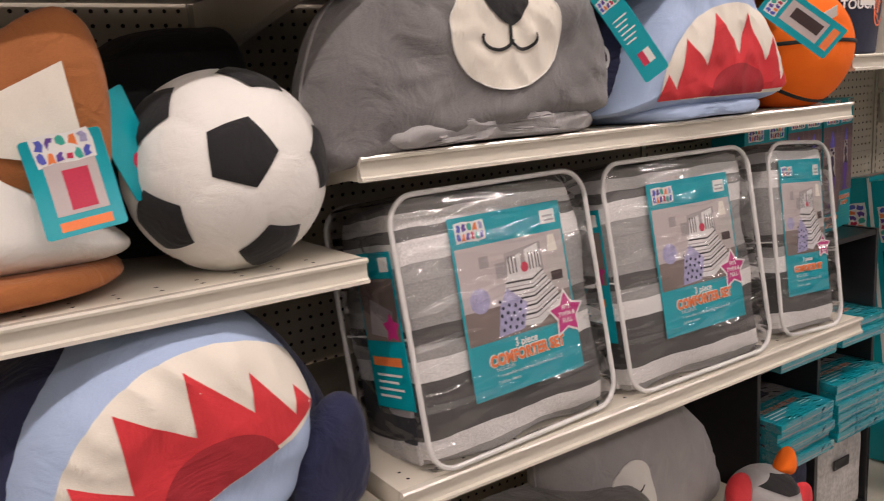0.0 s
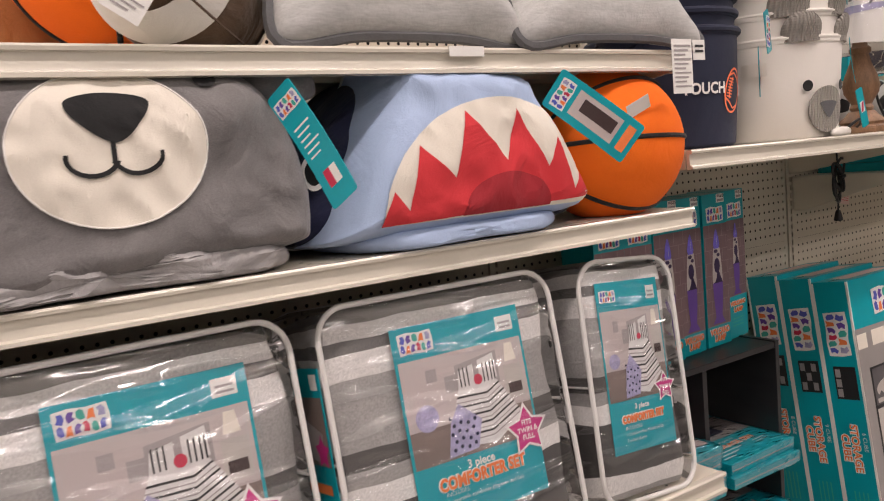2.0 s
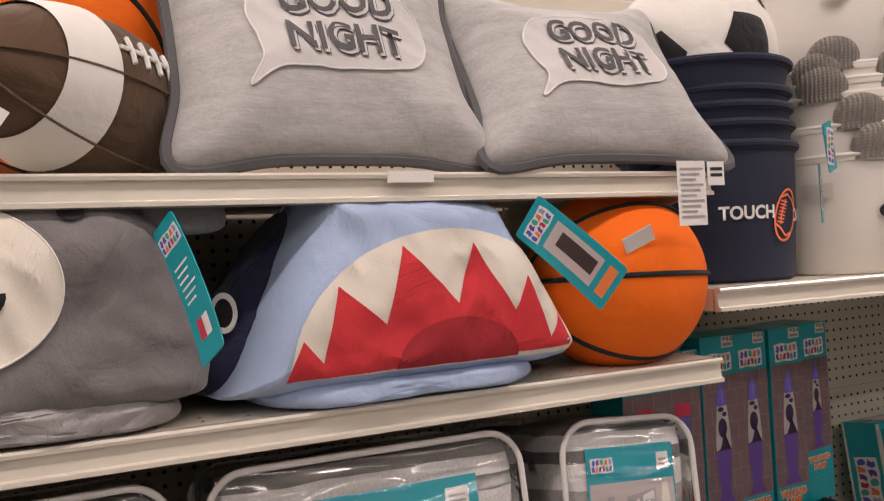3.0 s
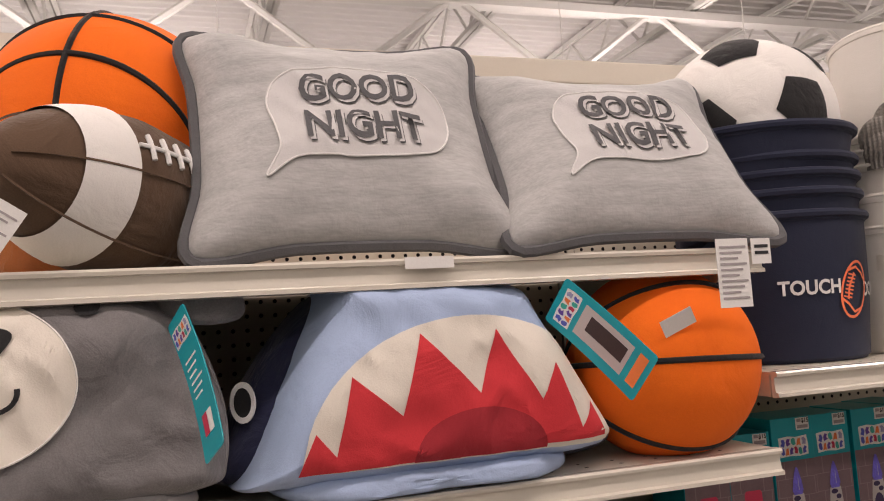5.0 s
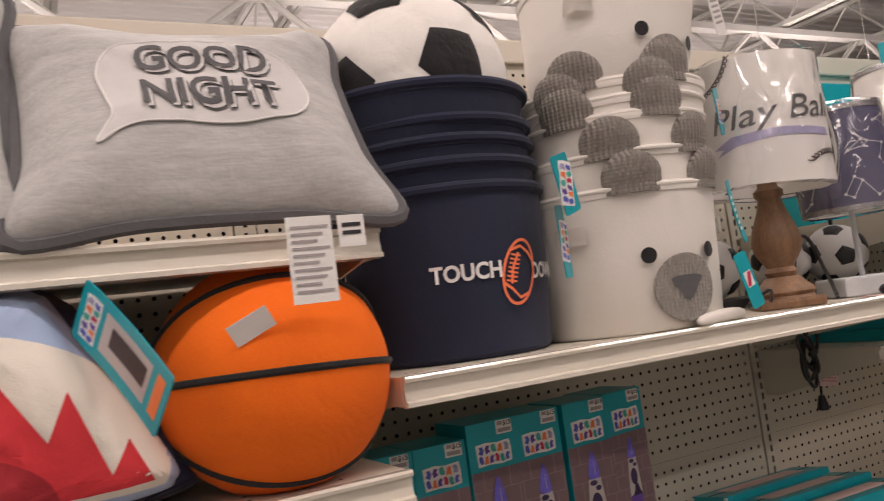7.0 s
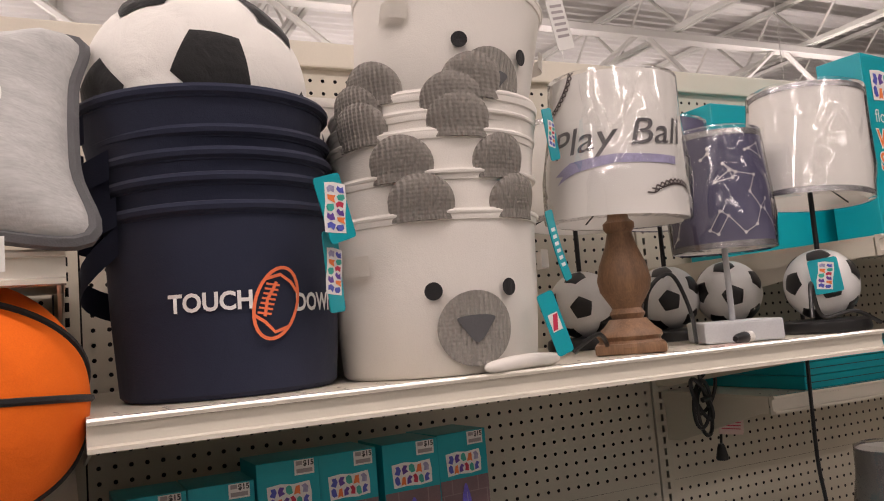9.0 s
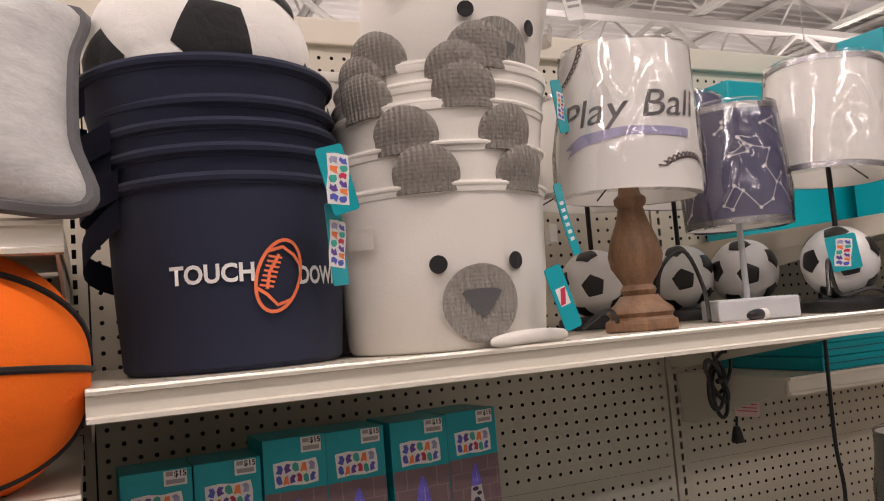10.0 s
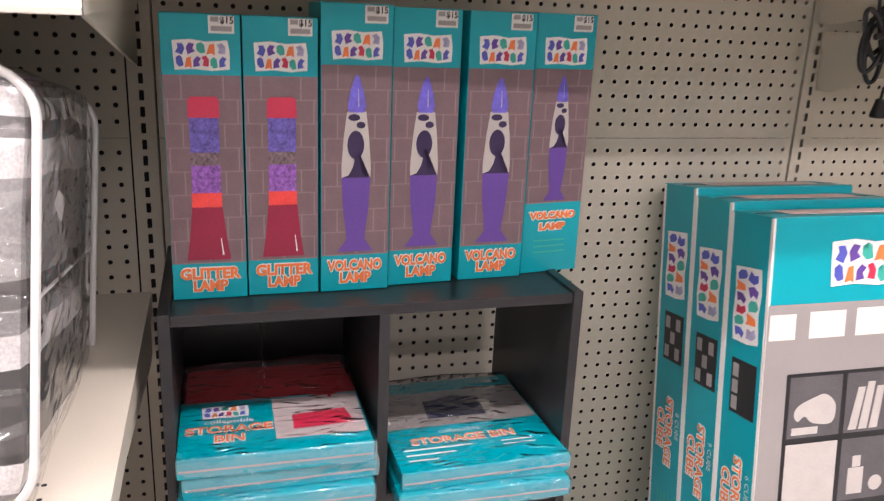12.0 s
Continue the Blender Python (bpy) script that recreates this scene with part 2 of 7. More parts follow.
WHITE_T = cloth("white_thread", (0.80, 0.79, 0.77), vary=0.1, crease=0.2)
WOOD = material("turned_brown_wood", (0.21, 0.115, 0.060), rough=0.5, vary=0.4, scale=25, grain=180, bump=0.3, stretch=(3, 3, 0.35))
SHADE_W = material("white_lamp_shade", (0.80, 0.78, 0.74), rough=0.8, vary=0.03)
TRIM_S = material("silver_foil_trim", (0.55, 0.54, 0.55), rough=0.22, metal=0.8, vary=0.5, scale=70, bump=0.4)
SHADE_N = material("dark_violet_lamp_shade", (0.11, 0.105, 0.185), rough=0.7, vary=0.2, scale=30)
LAMP_GREY = material("pale_grey_lamp_base", (0.52, 0.53, 0.55), rough=0.5, vary=0.08, scale=30)
WRAP = film_plastic("clear_wrap", 0.9, 26, bump=0.9, stretch=(1, 1, 0.5), ridge=0.007)
BAG_FILM = film_plastic("clear_vinyl_bag", 0.7, 13, bump=1.0, stretch=(0.35, 1, 2.4), ridge=0.022)
BIN_WRAP = film_plastic("crinkled_bin_wrap", 1.3, 42, bump=1.0, stretch=(0.5, 1.4, 1), ridge=0.010)
BINDING = material("white_vinyl_binding", (0.66, 0.65, 0.63), rough=0.35, vary=0.06, scale=30, bump=0.1)
PAPER = material("white_paper_tag", (0.78, 0.77, 0.74), rough=0.7, vary=0.04)
PINKPAPER = material("pink_paper_tag", (0.72, 0.55, 0.52), rough=0.7, vary=0.05)
STRIPED = stripes("grey_striped_comforter", [(0.0, (0.30, 0.29, 0.28)), (0.06, (0.78, 0.76, 0.74)), (0.13, (0.07, 0.066, 0.064)), (0.34, (0.78, 0.76, 0.74)), (0.42, (0.33, 0.32, 0.31)), (0.47, (0.08, 0.076, 0.073)), (0.535, (0.36, 0.35, 0.34)), (0.76, (0.78, 0.76, 0.74)), (0.84, (0.16, 0.155, 0.15)), (0.885, (0.78, 0.76, 0.74)), (0.94, (0.22, 0.21, 0.20))])
STRIPED_B = stripes("black_white_print_lining", [(0.0, (0.60, 0.58, 0.56)), (0.1, (0.04, 0.04, 0.045)), (0.2, (0.55, 0.53, 0.52)), (0.3, (0.05, 0.05, 0.05)), (0.5, (0.10, 0.10, 0.10)), (0.7, (0.35, 0.34, 0.33))])


# ---- building helpers ----
def thing(name, label, category, m=None, group="", kind=""):
    ob = new(name)
    ob.empty_display_size = 0.05
    ob.matrix_basis = m if m is not None else Matrix.Identity(4)
    return tagged(ob, label, category, group, kind)


def part(name, bm, mat, parent, label="", smooth=True):
    """Links a bmesh as one mesh object under a thing or a part."""
    me = bpy.data.meshes.new(name)
    bm.normal_update()
    bm.to_mesh(me)
    bm.free()
    me.materials.append(mat)
    for p in me.polygons:
        p.use_smooth = smooth
    if smooth:
        me.set_sharp_from_angle(angle=radians(40))
    ob = new(name, me)
    ob.parent = parent
    return tagged(ob, label)


def solid(name, bm, mat, label, category, kind="", smooth=False):
    """A top-level mesh."""
    ob = part(name, bm, mat, None, label, smooth)
    return tagged(ob, label, category, "", kind)


def add_box(bm, x0, x1, y0, y1, z0, z1, bevel=0.0, m=None):
    r = bmesh.ops.create_cube(bm, size=1.0)
    vs = r["verts"]
    for v in vs:
        v.co = Vector(((x0 + x1) / 2 + v.co.x * (x1 - x0), (y0 + y1) / 2 + v.co.y * (y1 - y0), (z0 + z1) / 2 + v.co.z * (z1 - z0)))
        if m is not None:
            v.co = m @ v.co
    if bevel:
        es = list({e for v in vs for e in v.link_edges})
        bmesh.ops.bevel(bm, geom=es, offset=bevel, segments=2, affect="EDGES", profile=0.6)
    return bm


def box(x0, x1, y0, y1, z0, z1, bevel=0.0, m=None):
    return add_box(bmesh.new(), x0, x1, y0, y1, z0, z1, bevel, m)


def lathe(profile, n=40, bm=None, m=None, cap=True, sx=1.0, sy=1.0):
    """Turns (radius, height) pairs round the z axis."""
    bm = bm or bmesh.new()
    rings = []
    for r, z in profile:
        ring = []
        for k in range(n):
            a = 2 * math.pi * k / n
            co = Vector((r * math.cos(a) * sx, r * math.sin(a) * sy, z))
            ring.append(bm.verts.new(m @ co if m is not None else co))
        rings.append(ring)
    for a, b in zip(rings, rings[1:]):
        for k in range(n):
            bm.faces.new((a[k], a[(k + 1) % n], b[(k + 1) % n], b[k]))
    if cap:
        bm.faces.new(list(reversed(rings[0])))
        bm.faces.new(rings[-1])
    return bm


def tube(points, r, n=8, closed=False, bm=None, caps=True):
    """A round rod along points."""
    bm = bm or bmesh.new()
    pts = [Vector(p) for p in points]
    N = len(pts)
    rings = []
    side = None
    for i, p in enumerate(pts):
        a = pts[(i - 1) % N] if closed or i else p
        b = pts[(i + 1) % N] if closed or i < N - 1 else p
        d = (b - a).normalized()
        if side is None:
            side = d.orthogonal().normalized()
        else:
            side = (side - d * side.dot(d))
            side = side.normalized() if side.length > 1e-6 else d.orthogonal().normalized()
        up = d.cross(side)
        rings.append([bm.verts.new(p + (side * math.cos(2 * math.pi * k / n) + up * math.sin(2 * math.pi * k / n)) * r) for k in range(n)])
    pairs = list(zip(rings, rings[1:]))
    for a, b in pairs:
        for k in range(n):
            bm.faces.new((a[k], a[(k + 1) % n], b[(k + 1) % n], b[k]))
    if closed:
        a, b = rings[-1], rings[0]
        off = min(range(n), key=lambda o: (a[0].co - b[o].co).length)
        for k in range(n):
            bm.faces.new((a[k], a[(k + 1) % n], b[(k + 1 + off) % n], b[(k + off) % n]))
    elif caps:
        bm.faces.new(list(reversed(rings[0])))
        bm.faces.new(rings[-1])
    bmesh.ops.recalc_face_normals(bm, faces=bm.faces[:])
    return bm


def spline(ctrl, steps=8, closed=True):
    """Catmull-Rom through control points."""
    P = [Vector(p) for p in ctrl]
    N = len(P)
    out = []
    for i in range(N if closed else N - 1):
        p0, p1, p2, p3 = (P[(i + k - 1) % N] if closed else P[max(0, min(N - 1, i + k - 1))] for k in range(4))
        for s in range(steps):
            t = s / steps
            out.append(0.5 * ((2 * p1) + (p2 - p0) * t + (2 * p0 - 5 * p1 + 4 * p2 - p3) * t * t + (3 * p1 - p0 - 3 * p2 + p3) * t ** 3))
    if not closed:
        out.append(P[-1])
    return out


def rrect(x0, x1, z0, z1, r, n=5):
    out = []
    for cx, cz, a0 in ((x1 - r, z0 + r, -90), (x1 - r, z1 - r, 0), (x0 + r, z1 - r, 90), (x0 + r, z0 + r, 180)):
        for k in range(n + 1):
            a = radians(a0 + 90 * k / n)
            out.append((cx + r * math.cos(a), cz + r * math.sin(a)))
    return out


def flat(u, v, o):
    return Vector((u, -o, v))


def drape(polys, surf, off, thick=0.0, fine=0.02, bm=None):
    """Lays flat outlines on a surface surf(u, v, offset)."""
    bm = bm or bmesh.new()
    tmp = bmesh.new()
    for poly in polys:
        tmp.faces.new([tmp.verts.new((p[0], p[1], 0)) for p in poly])
    bmesh.ops.triangulate(tmp, faces=tmp.faces[:])
    for _ in range(5):
        es = [e for e in tmp.edges if e.calc_length() > fine]
        if not es:
            break
        bmesh.ops.subdivide_edges(tmp, edges=es, cuts=1)
        bmesh.ops.triangulate(tmp, faces=[f for f in tmp.faces if len(f.verts) > 3])
    for f in tmp.faces:
        if f.normal.z < 0:
            f.normal_flip()
    vm = {v: bm.verts.new(surf(v.co.x, v.co.y, off)) for v in tmp.verts}
    for f in tmp.faces:
        bm.faces.new([vm[v] for v in f.verts])
    if thick:
        lo = {v: bm.verts.new(surf(v.co.x, v.co.y, off - thick)) for v in tmp.verts}
        for e in tmp.edges:
            if len(e.link_faces) == 1:
                l = e.link_loops[0]
                a, b = l.vert, l.link_loop_next.vert
                bm.faces.new((vm[b], vm[a], lo[a], lo[b]))
    tmp.free()
    return bm


def print_on(name, polys, surf, mat, parent, off=0.0012, label="", fine=0.02, thick=0.0):
    return part(name, drape(polys, surf, off, thick, fine), mat, parent, label)


def words(text, size, x, y, surf, mat, parent, name="lettering", off=0.0016, label="", align="CENTER", turn=0.0, bold=0.0, width=0.0, squash=1.0, slant=0.0):
    """Lettering in the built-in font laid on a surface."""
    cu = bpy.data.curves.new("text", "FONT")
    cu.body, cu.size, cu.align_x, cu.offset, cu.resolution_u = text, size, align, bold, 3
    cu.align_y = "CENTER"
    tmp = bpy.data.objects.new("text", cu)
    me = bpy.data.meshes.new_from_object(tmp)
    bpy.data.objects.remove(tmp)
    bpy.data.curves.remove(cu)
    co = [v.co.copy() for v in me.vertices]
    k = 1.0
    if width:
        w = max(c.x for c in co) - min(c.x for c in co)
        k = width / w
    c, s = math.cos(radians(turn)), math.sin(radians(turn))
    for v, p in zip(me.vertices, co):
        px, py = p.x * k + p.y * slant, p.y * squash
        v.co = surf(x + c * px - s * py, y + s * px + c * py, off)
    me.materials.clear()
    me.materials.append(mat)
    ob = new(name, me)
    ob.parent = parent
    return tagged(ob, label)


def bars(rows, surf, mat, parent, name="small_print", off=0.0016):
    """Writing too small to read: plain bars (x, y, width, height)."""
    bm = bmesh.new()
    for x, y, w, h in rows:
        drape([[(x, y), (x + w, y), (x + w, y + h), (x, y + h)]], surf, off, 0, 0.03, bm)
    return part(name, bm, mat, parent)


def rect(x0, x1, y0, y1):
    return [(x0, y0), (x1, y0), (x1, y1), (x0, y1)]


def disc(cx, cy, r, n=28, ry=None):
    return [(cx + r * math.cos(2 * math.pi * k / n), cy + (ry or r) * math.sin(2 * math.pi * k / n)) for k in range(n)]


GLYPHS = [
    [(-0.5, -0.35), (0.3, -0.5), (0.5, 0.1), (0.15, 0.5), (-0.45, 0.4), (-0.25, 0.05)],
    [(-0.4, -0.5), (0.5, -0.3), (0.2, 0.0), (0.5, 0.35), (-0.1, 0.5), (-0.5, 0.1)],
    [(-0.5, -0.2), (-0.1, -0.5), (0.5, -0.4), (0.35, 0.3), (0.0, 0.5), (-0.1, 0.15), (-0.5, 0.3)],
    [(-0.5, -0.5), (0.1, -0.35), (0.5, -0.5), (0.3, 0.5), (-0.25, 0.4)],
]


def emblem(cx, cy, w, surf, parent, off=0.0016, turn=0.0):
    """The maker's mark: two rows of coloured shapes with a white edge."""
    h = w * 0.52
    c, s = math.cos(radians(turn)), math.sin(radians(turn))

    def sf(u, v, o):
        return surf(cx + c * u - s * v, cy + s * u + c * v, o)
    cols = [BLUE_P, PURPLE_P, GREEN_P, ORANGE_P, LILAC_P, BLUE_P, ORANGE_P, PURPLE_P, RED_P, GREEN_P, BLUE_P]
    kind = [0, 1, 2, 3, 0, 2, 3, 1, 0, 2, 1]
    edge = [(-0.52, 0.05), (-0.53, 0.52), (-0.2, 0.58), (0.1, 0.5), (0.5, 0.56), (0.54, 0.1), (0.53, -0.5), (0.2, -0.56), (-0.15, -0.5), (-0.5, -0.55)]
    print_on("emblem_ground", [[(u * w, v * h) for u, v in edge]], sf, WHITE_P, parent, off, fine=0.05)
    for k in range(11):
        n, z = (5, h * 0.25) if k < 5 else (6, -h * 0.24)
        j = k if k < 5 else k - 5
        p = w * 0.96 / n
        x = -w * 0.48 + p * (j + 0.5)
        a = radians(((k * 5) % 7 - 3) * 3.0)
        q, r = math.cos(a), math.sin(a)
        z += h * 0.025 * ((k * 7) % 3 - 1)
        g = [(u * p * 0.86, v * h * 0.42) for u, v in GLYPHS[kind[k]]]
        print_on("emblem_shape", [[(x + q * u - r * v, z + r * u + q * v) for u, v in g]], sf, cols[k], parent, off + 0.0006, fine=0.05)


# ---- the building ----
X0, X1, Y0, Y1 = -9.0, 17.0, -7.0, 19.0
solid("floor", box(X0, X1, Y0, Y1, -0.1, 0.0), FLOOR_M, "pale vinyl store floor", "floor", "structure")
solid("wall_north", box(X0, X1, Y1, Y1 + 0.2, 0.0, CEIL + 0.4), WALL_M, "plain painted store wall", "wall", "structure")
solid("wall_south", box(X0, X1, Y0 - 0.2, Y0, 0.0, CEIL + 0.4), WALL_M, "plain painted store wall", "wall", "structure")
solid("wall_west", box(X0 - 0.2, X0, Y0, Y1, 0.0, CEIL + 0.4), WALL_M, "plain painted store wall", "wall", "structure")
solid("wall_east", box(X1, X1 + 0.2, Y0, Y1, 0.0, CEIL + 0.4), WALL_M, "plain painted store wall", "wall", "structure")


# unseen wall added to cut low light from the far strip rows
solid("aisle_light_block", box(-3.5, 6.5, -1.75, -1.6, 0.0, 2.1), WALL_M, "plain unseen wall added across the aisle to block low light", "wall", "structure")


def roof_deck():
    bm = bmesh.new()
    y, prof = Y0, []
    while y < Y1:
        prof += [(y, CEIL + 0.04), (y + 0.035, CEIL), (y + 0.085, CEIL), (y + 0.12, CEIL + 0.04)]
        y += 0.152
    lo = [bm.verts.new((X0, a, b)) for a, b in prof]
    hi = [bm.verts.new((X1, a, b)) for a, b in prof]
    for i in range(len(prof) - 1):
        bm.faces.new((lo[i], hi[i], hi[i + 1], lo[i + 1]))
    add_box(bm, X0, X1, Y0, Y1, CEIL + 0.06, CEIL + 0.2)
    return bm


solid("ceiling", roof_deck(), DECK_W, "white ribbed metal roof deck", "ceiling", "structure")


def joist(x):
    """An open-web steel joist along y."""
    th = thing("roof_joist", "white open-web steel roof joist under the deck", "joist", pose(x, 0, 0), "roof joists", "structure")
    zt, zb = CEIL - 0.03, CEIL - 0.62
    part("top_chord", add_box(box(-0.05, -0.008, Y0, Y1, zt - 0.05, zt), 0.008, 0.05, Y0, Y1, zt - 0.05, zt), STEEL_W, th, smooth=False)
    part("bottom_chord", add_box(box(-0.05, -0.008, Y0, Y1, zb, zb + 0.05), 0.008, 0.05, Y0, Y1, zb, zb + 0.05), STEEL_W, th, smooth=False)
    bm = bmesh.new()
    y, up = Y0 + 0.1, True
    while y < Y1 - 0.6:
        a, b = (zb + 0.03, zt - 0.03) if up else (zt - 0.03, zb + 0.03)
        tube([(0, y, a), (0, y + 0.5, b)], 0.016, 6, bm=bm)
        y += 0.5
        up = not up
    part("web", bm, STEEL_W, th)
    return th


jo = joist(-7.6)
for i in range(1, 13):
    copy_thing(jo, pose(-7.6 + 1.9 * i, 0, 0))


def girder(y):
    th = thing("roof_girder", "white steel truss girder carrying the joists", "girder", pose(0, y, 0), "roof girders", "structure")
    zt, zb = CEIL - 0.65, CEIL - 1.35
    part("top_chord", box(X0, X1, -0.07, 0.07, zt - 0.07, zt), STEEL_W, th, smooth=False)
    part("bottom_chord", box(X0, X1, -0.07, 0.07, zb, zb + 0.07), STEEL_W, th, smooth=False)
    bm = bmesh.new()
    x, up = X0, True
    while x < X1 - 1:
        a, b = (zb, zt) if up else (zt, zb)
        tube([(x, 0, a), (x + 0.95, 0, b)], 0.03, 6, bm=bm)
        x += 0.95
        up = not up
    part("web", bm, STEEL_W, th)
    return th


gi = girder(6.2)
copy_thing(gi, pose(0, 13.5, 0))


def fixture(x, y, z=LIGHT_Z, down=1.0, upward=0.5):
    th = thing("strip_light", "white fluorescent strip light hung in a row, with an added uplight", "light", pose(x, y, z), "strip lights")
    part("housing", box(-1.2, 1.2, -0.06, 0.06, 0.03, 0.10, 0.01), STEEL_W, th, smooth=False)
    part("tube", tube([(-1.17, 0, 0.0), (1.17, 0, 0.0)], 0.02, 10), LIGHT_M, th, "lit fluorescent tube")
    for hx in (-0.9, 0.9):
        part("hanger", tube([(hx, 0, 0.1), (hx, 0, CEIL - z + 0.02)], 0.004, 5), STEEL_W, th)
    la = bpy.data.lights.new("strip_lamp", "AREA")
    la.shape, la.size, la.size_y, la.energy, la.color = "RECTANGLE", 2.3, 0.10, LIGHT_W * down, (1.0, 0.85, 0.81)
    lo = new("strip_lamp", la)
    lo.location = (0, 0, -0.03)
    lo.parent = th
    # added upward lamp that brightens the roof deck above the closed housing
    up = bpy.data.lights.new("roof_fill", "AREA")
    up.shape, up.size, up.size_y, up.energy, up.color = "RECTANGLE", 2.3, 0.10, LIGHT_W * upward, (1.0, 0.85, 0.81)
    lu = new("roof_fill", up)
    lu.location, lu.rotation_euler = (0, 0, 0.115), (math.pi, 0, 0)
    lu.parent = th
    return th


for fy in (-5.8, -2.9, -0.1, 2.6):
    for fx in (-3.2, -0.4, 2.4, 5.2):
        fixture(fx, fy, LIGHT_Z, {-5.8: 0.5, -2.9: 0.9, -0.1: 1.05, 2.6: 1.0}[fy])
# unseen rows added beyond the shelving, hung low only to brighten the roof
for fy in (5.8, 9.2, 13.0):
    for fx in (-4.0, 0.5, 5.0, 9.5):
        fixture(fx, fy, 3.1, 0.3, 1.15)

# ---- the shelving run ----
PANEL = 1.633
BAY = 1.2192
BX = [0.646 - BAY, 0.646, 1.866, 3.086, 3.086 + BAY]
TOP = 2.18
HOLE = 0.0254


def pegboard(x0, x1, z0, z1, y):
    """A sheet with round holes cut through on a one-inch grid."""
    nx, nz = int((x1 - x0) / HOLE), int((z1 - z0) / HOLE)
    ox, oz = x0 + ((x1 - x0) - nx * HOLE) / 2, z0 + ((z1 - z0) - nz * HOLE) / 2
    gx = [x0] + [ox + HOLE * i for i in range(1, nx)] + [x1]
    gz = [z0] + [oz + HOLE * i for i in range(1, nz)] + [z1]
    verts, faces = [], []
    cor = {}
    for i, a in enumerate(gx):
        for j, b in enumerate(gz):
            cor[i, j] = len(verts)
            verts.append((a, y, b))
    oct_ = [(math.cos(math.pi / 8 + math.pi / 4 * k) * 0.0039, math.sin(math.pi / 8 + math.pi / 4 * k) * 0.0039) for k in range(8)]
    for i in range(nx):
        for j in range(nz):
            cx, cz = ox + HOLE * (i + 0.5), oz + HOLE * (j + 0.5)
            b = len(verts)
            verts += [(cx + p, y, cz + q) for p, q in oct_]
            c00, c10, c11, c01 = cor[i, j], cor[i + 1, j], cor[i + 1, j + 1], cor[i, j + 1]
            faces += [(c10, c11, b + 0, b + 7), (c11, b + 1, b + 0), (c11, c01, b + 2, b + 1), (c01, b + 3, b + 2),
                      (c01, c00, b + 4, b + 3), (c00, b + 5, b + 4), (c00, c10, b + 6, b + 5), (c10, b + 7, b + 6)]
    me = bpy.data.meshes.new("pegboard_panel")
    me.from_pydata(verts, [], faces)
    me.materials.append(PEG)
    ob = new("pegboard_panel", me)
    tagged(ob, "beige perforated hardboard back panel of the shelving", "pegboard", "back panels", "structure")
    return ob


for i in range(4):
    for z0, z1 in ((0.18, 1.2158), (1.2163, TOP - 0.05)):
        pegboard(BX[i] + 0.022, BX[i + 1] - 0.022, z0, z1, PANEL)
# sheet added behind holes and slots, its near-black colour standing in for shade
solid("shade_backing", box(BX[0], BX[4], PANEL + 0.03, PANEL + 0.05, 0.0, TOP - 0.05), DARK, "near-black sheet standing in for the shade behind the back panels", "panel", "structure")


def upright(x):
    """A slotted steel column between two back panels."""
    w, y, z0, z1 = 0.019, PANEL - 0.004, 0.0, TOP
    th = thing("upright", "beige slotted steel upright of the shelving", "upright", pose(x, 0, 0), "shelf uprights", "structure")
    bm = bmesh.new()
    n = int((z1 - z0) / HOLE)
    for j in range(n):
        a, b = z0 + HOLE * j, z0 + HOLE * (j + 1)
        s0, s1 = a + 0.005, b - 0.005
        for q in (rect(-w, -0.0035, a, b), rect(0.0035, w, a, b), rect(-0.0035, 0.0035, a, s0), rect(-0.0035, 0.0035, s1, b)):
            bm.faces.new([bm.verts.new((u, y, v)) for u, v in q])
    part("slotted_face", bm, PEG, th, smooth=False)
    part("flange", add_box(box(-w, -w + 0.002, y + 0.0005, y + 0.03, z0, z1), w - 0.002, w, y + 0.0005, y + 0.03, z0, z1), PEG, th, smooth=False)
    return th


for x in BX:
    upright(x)
solid("top_rail", box(BX[0], BX[4], PANEL - 0.014, PANEL + 0.05, TOP - 0.052, TOP, 0.004), CREAM, "cream steel top rail of the shelving", "rail", "structure")


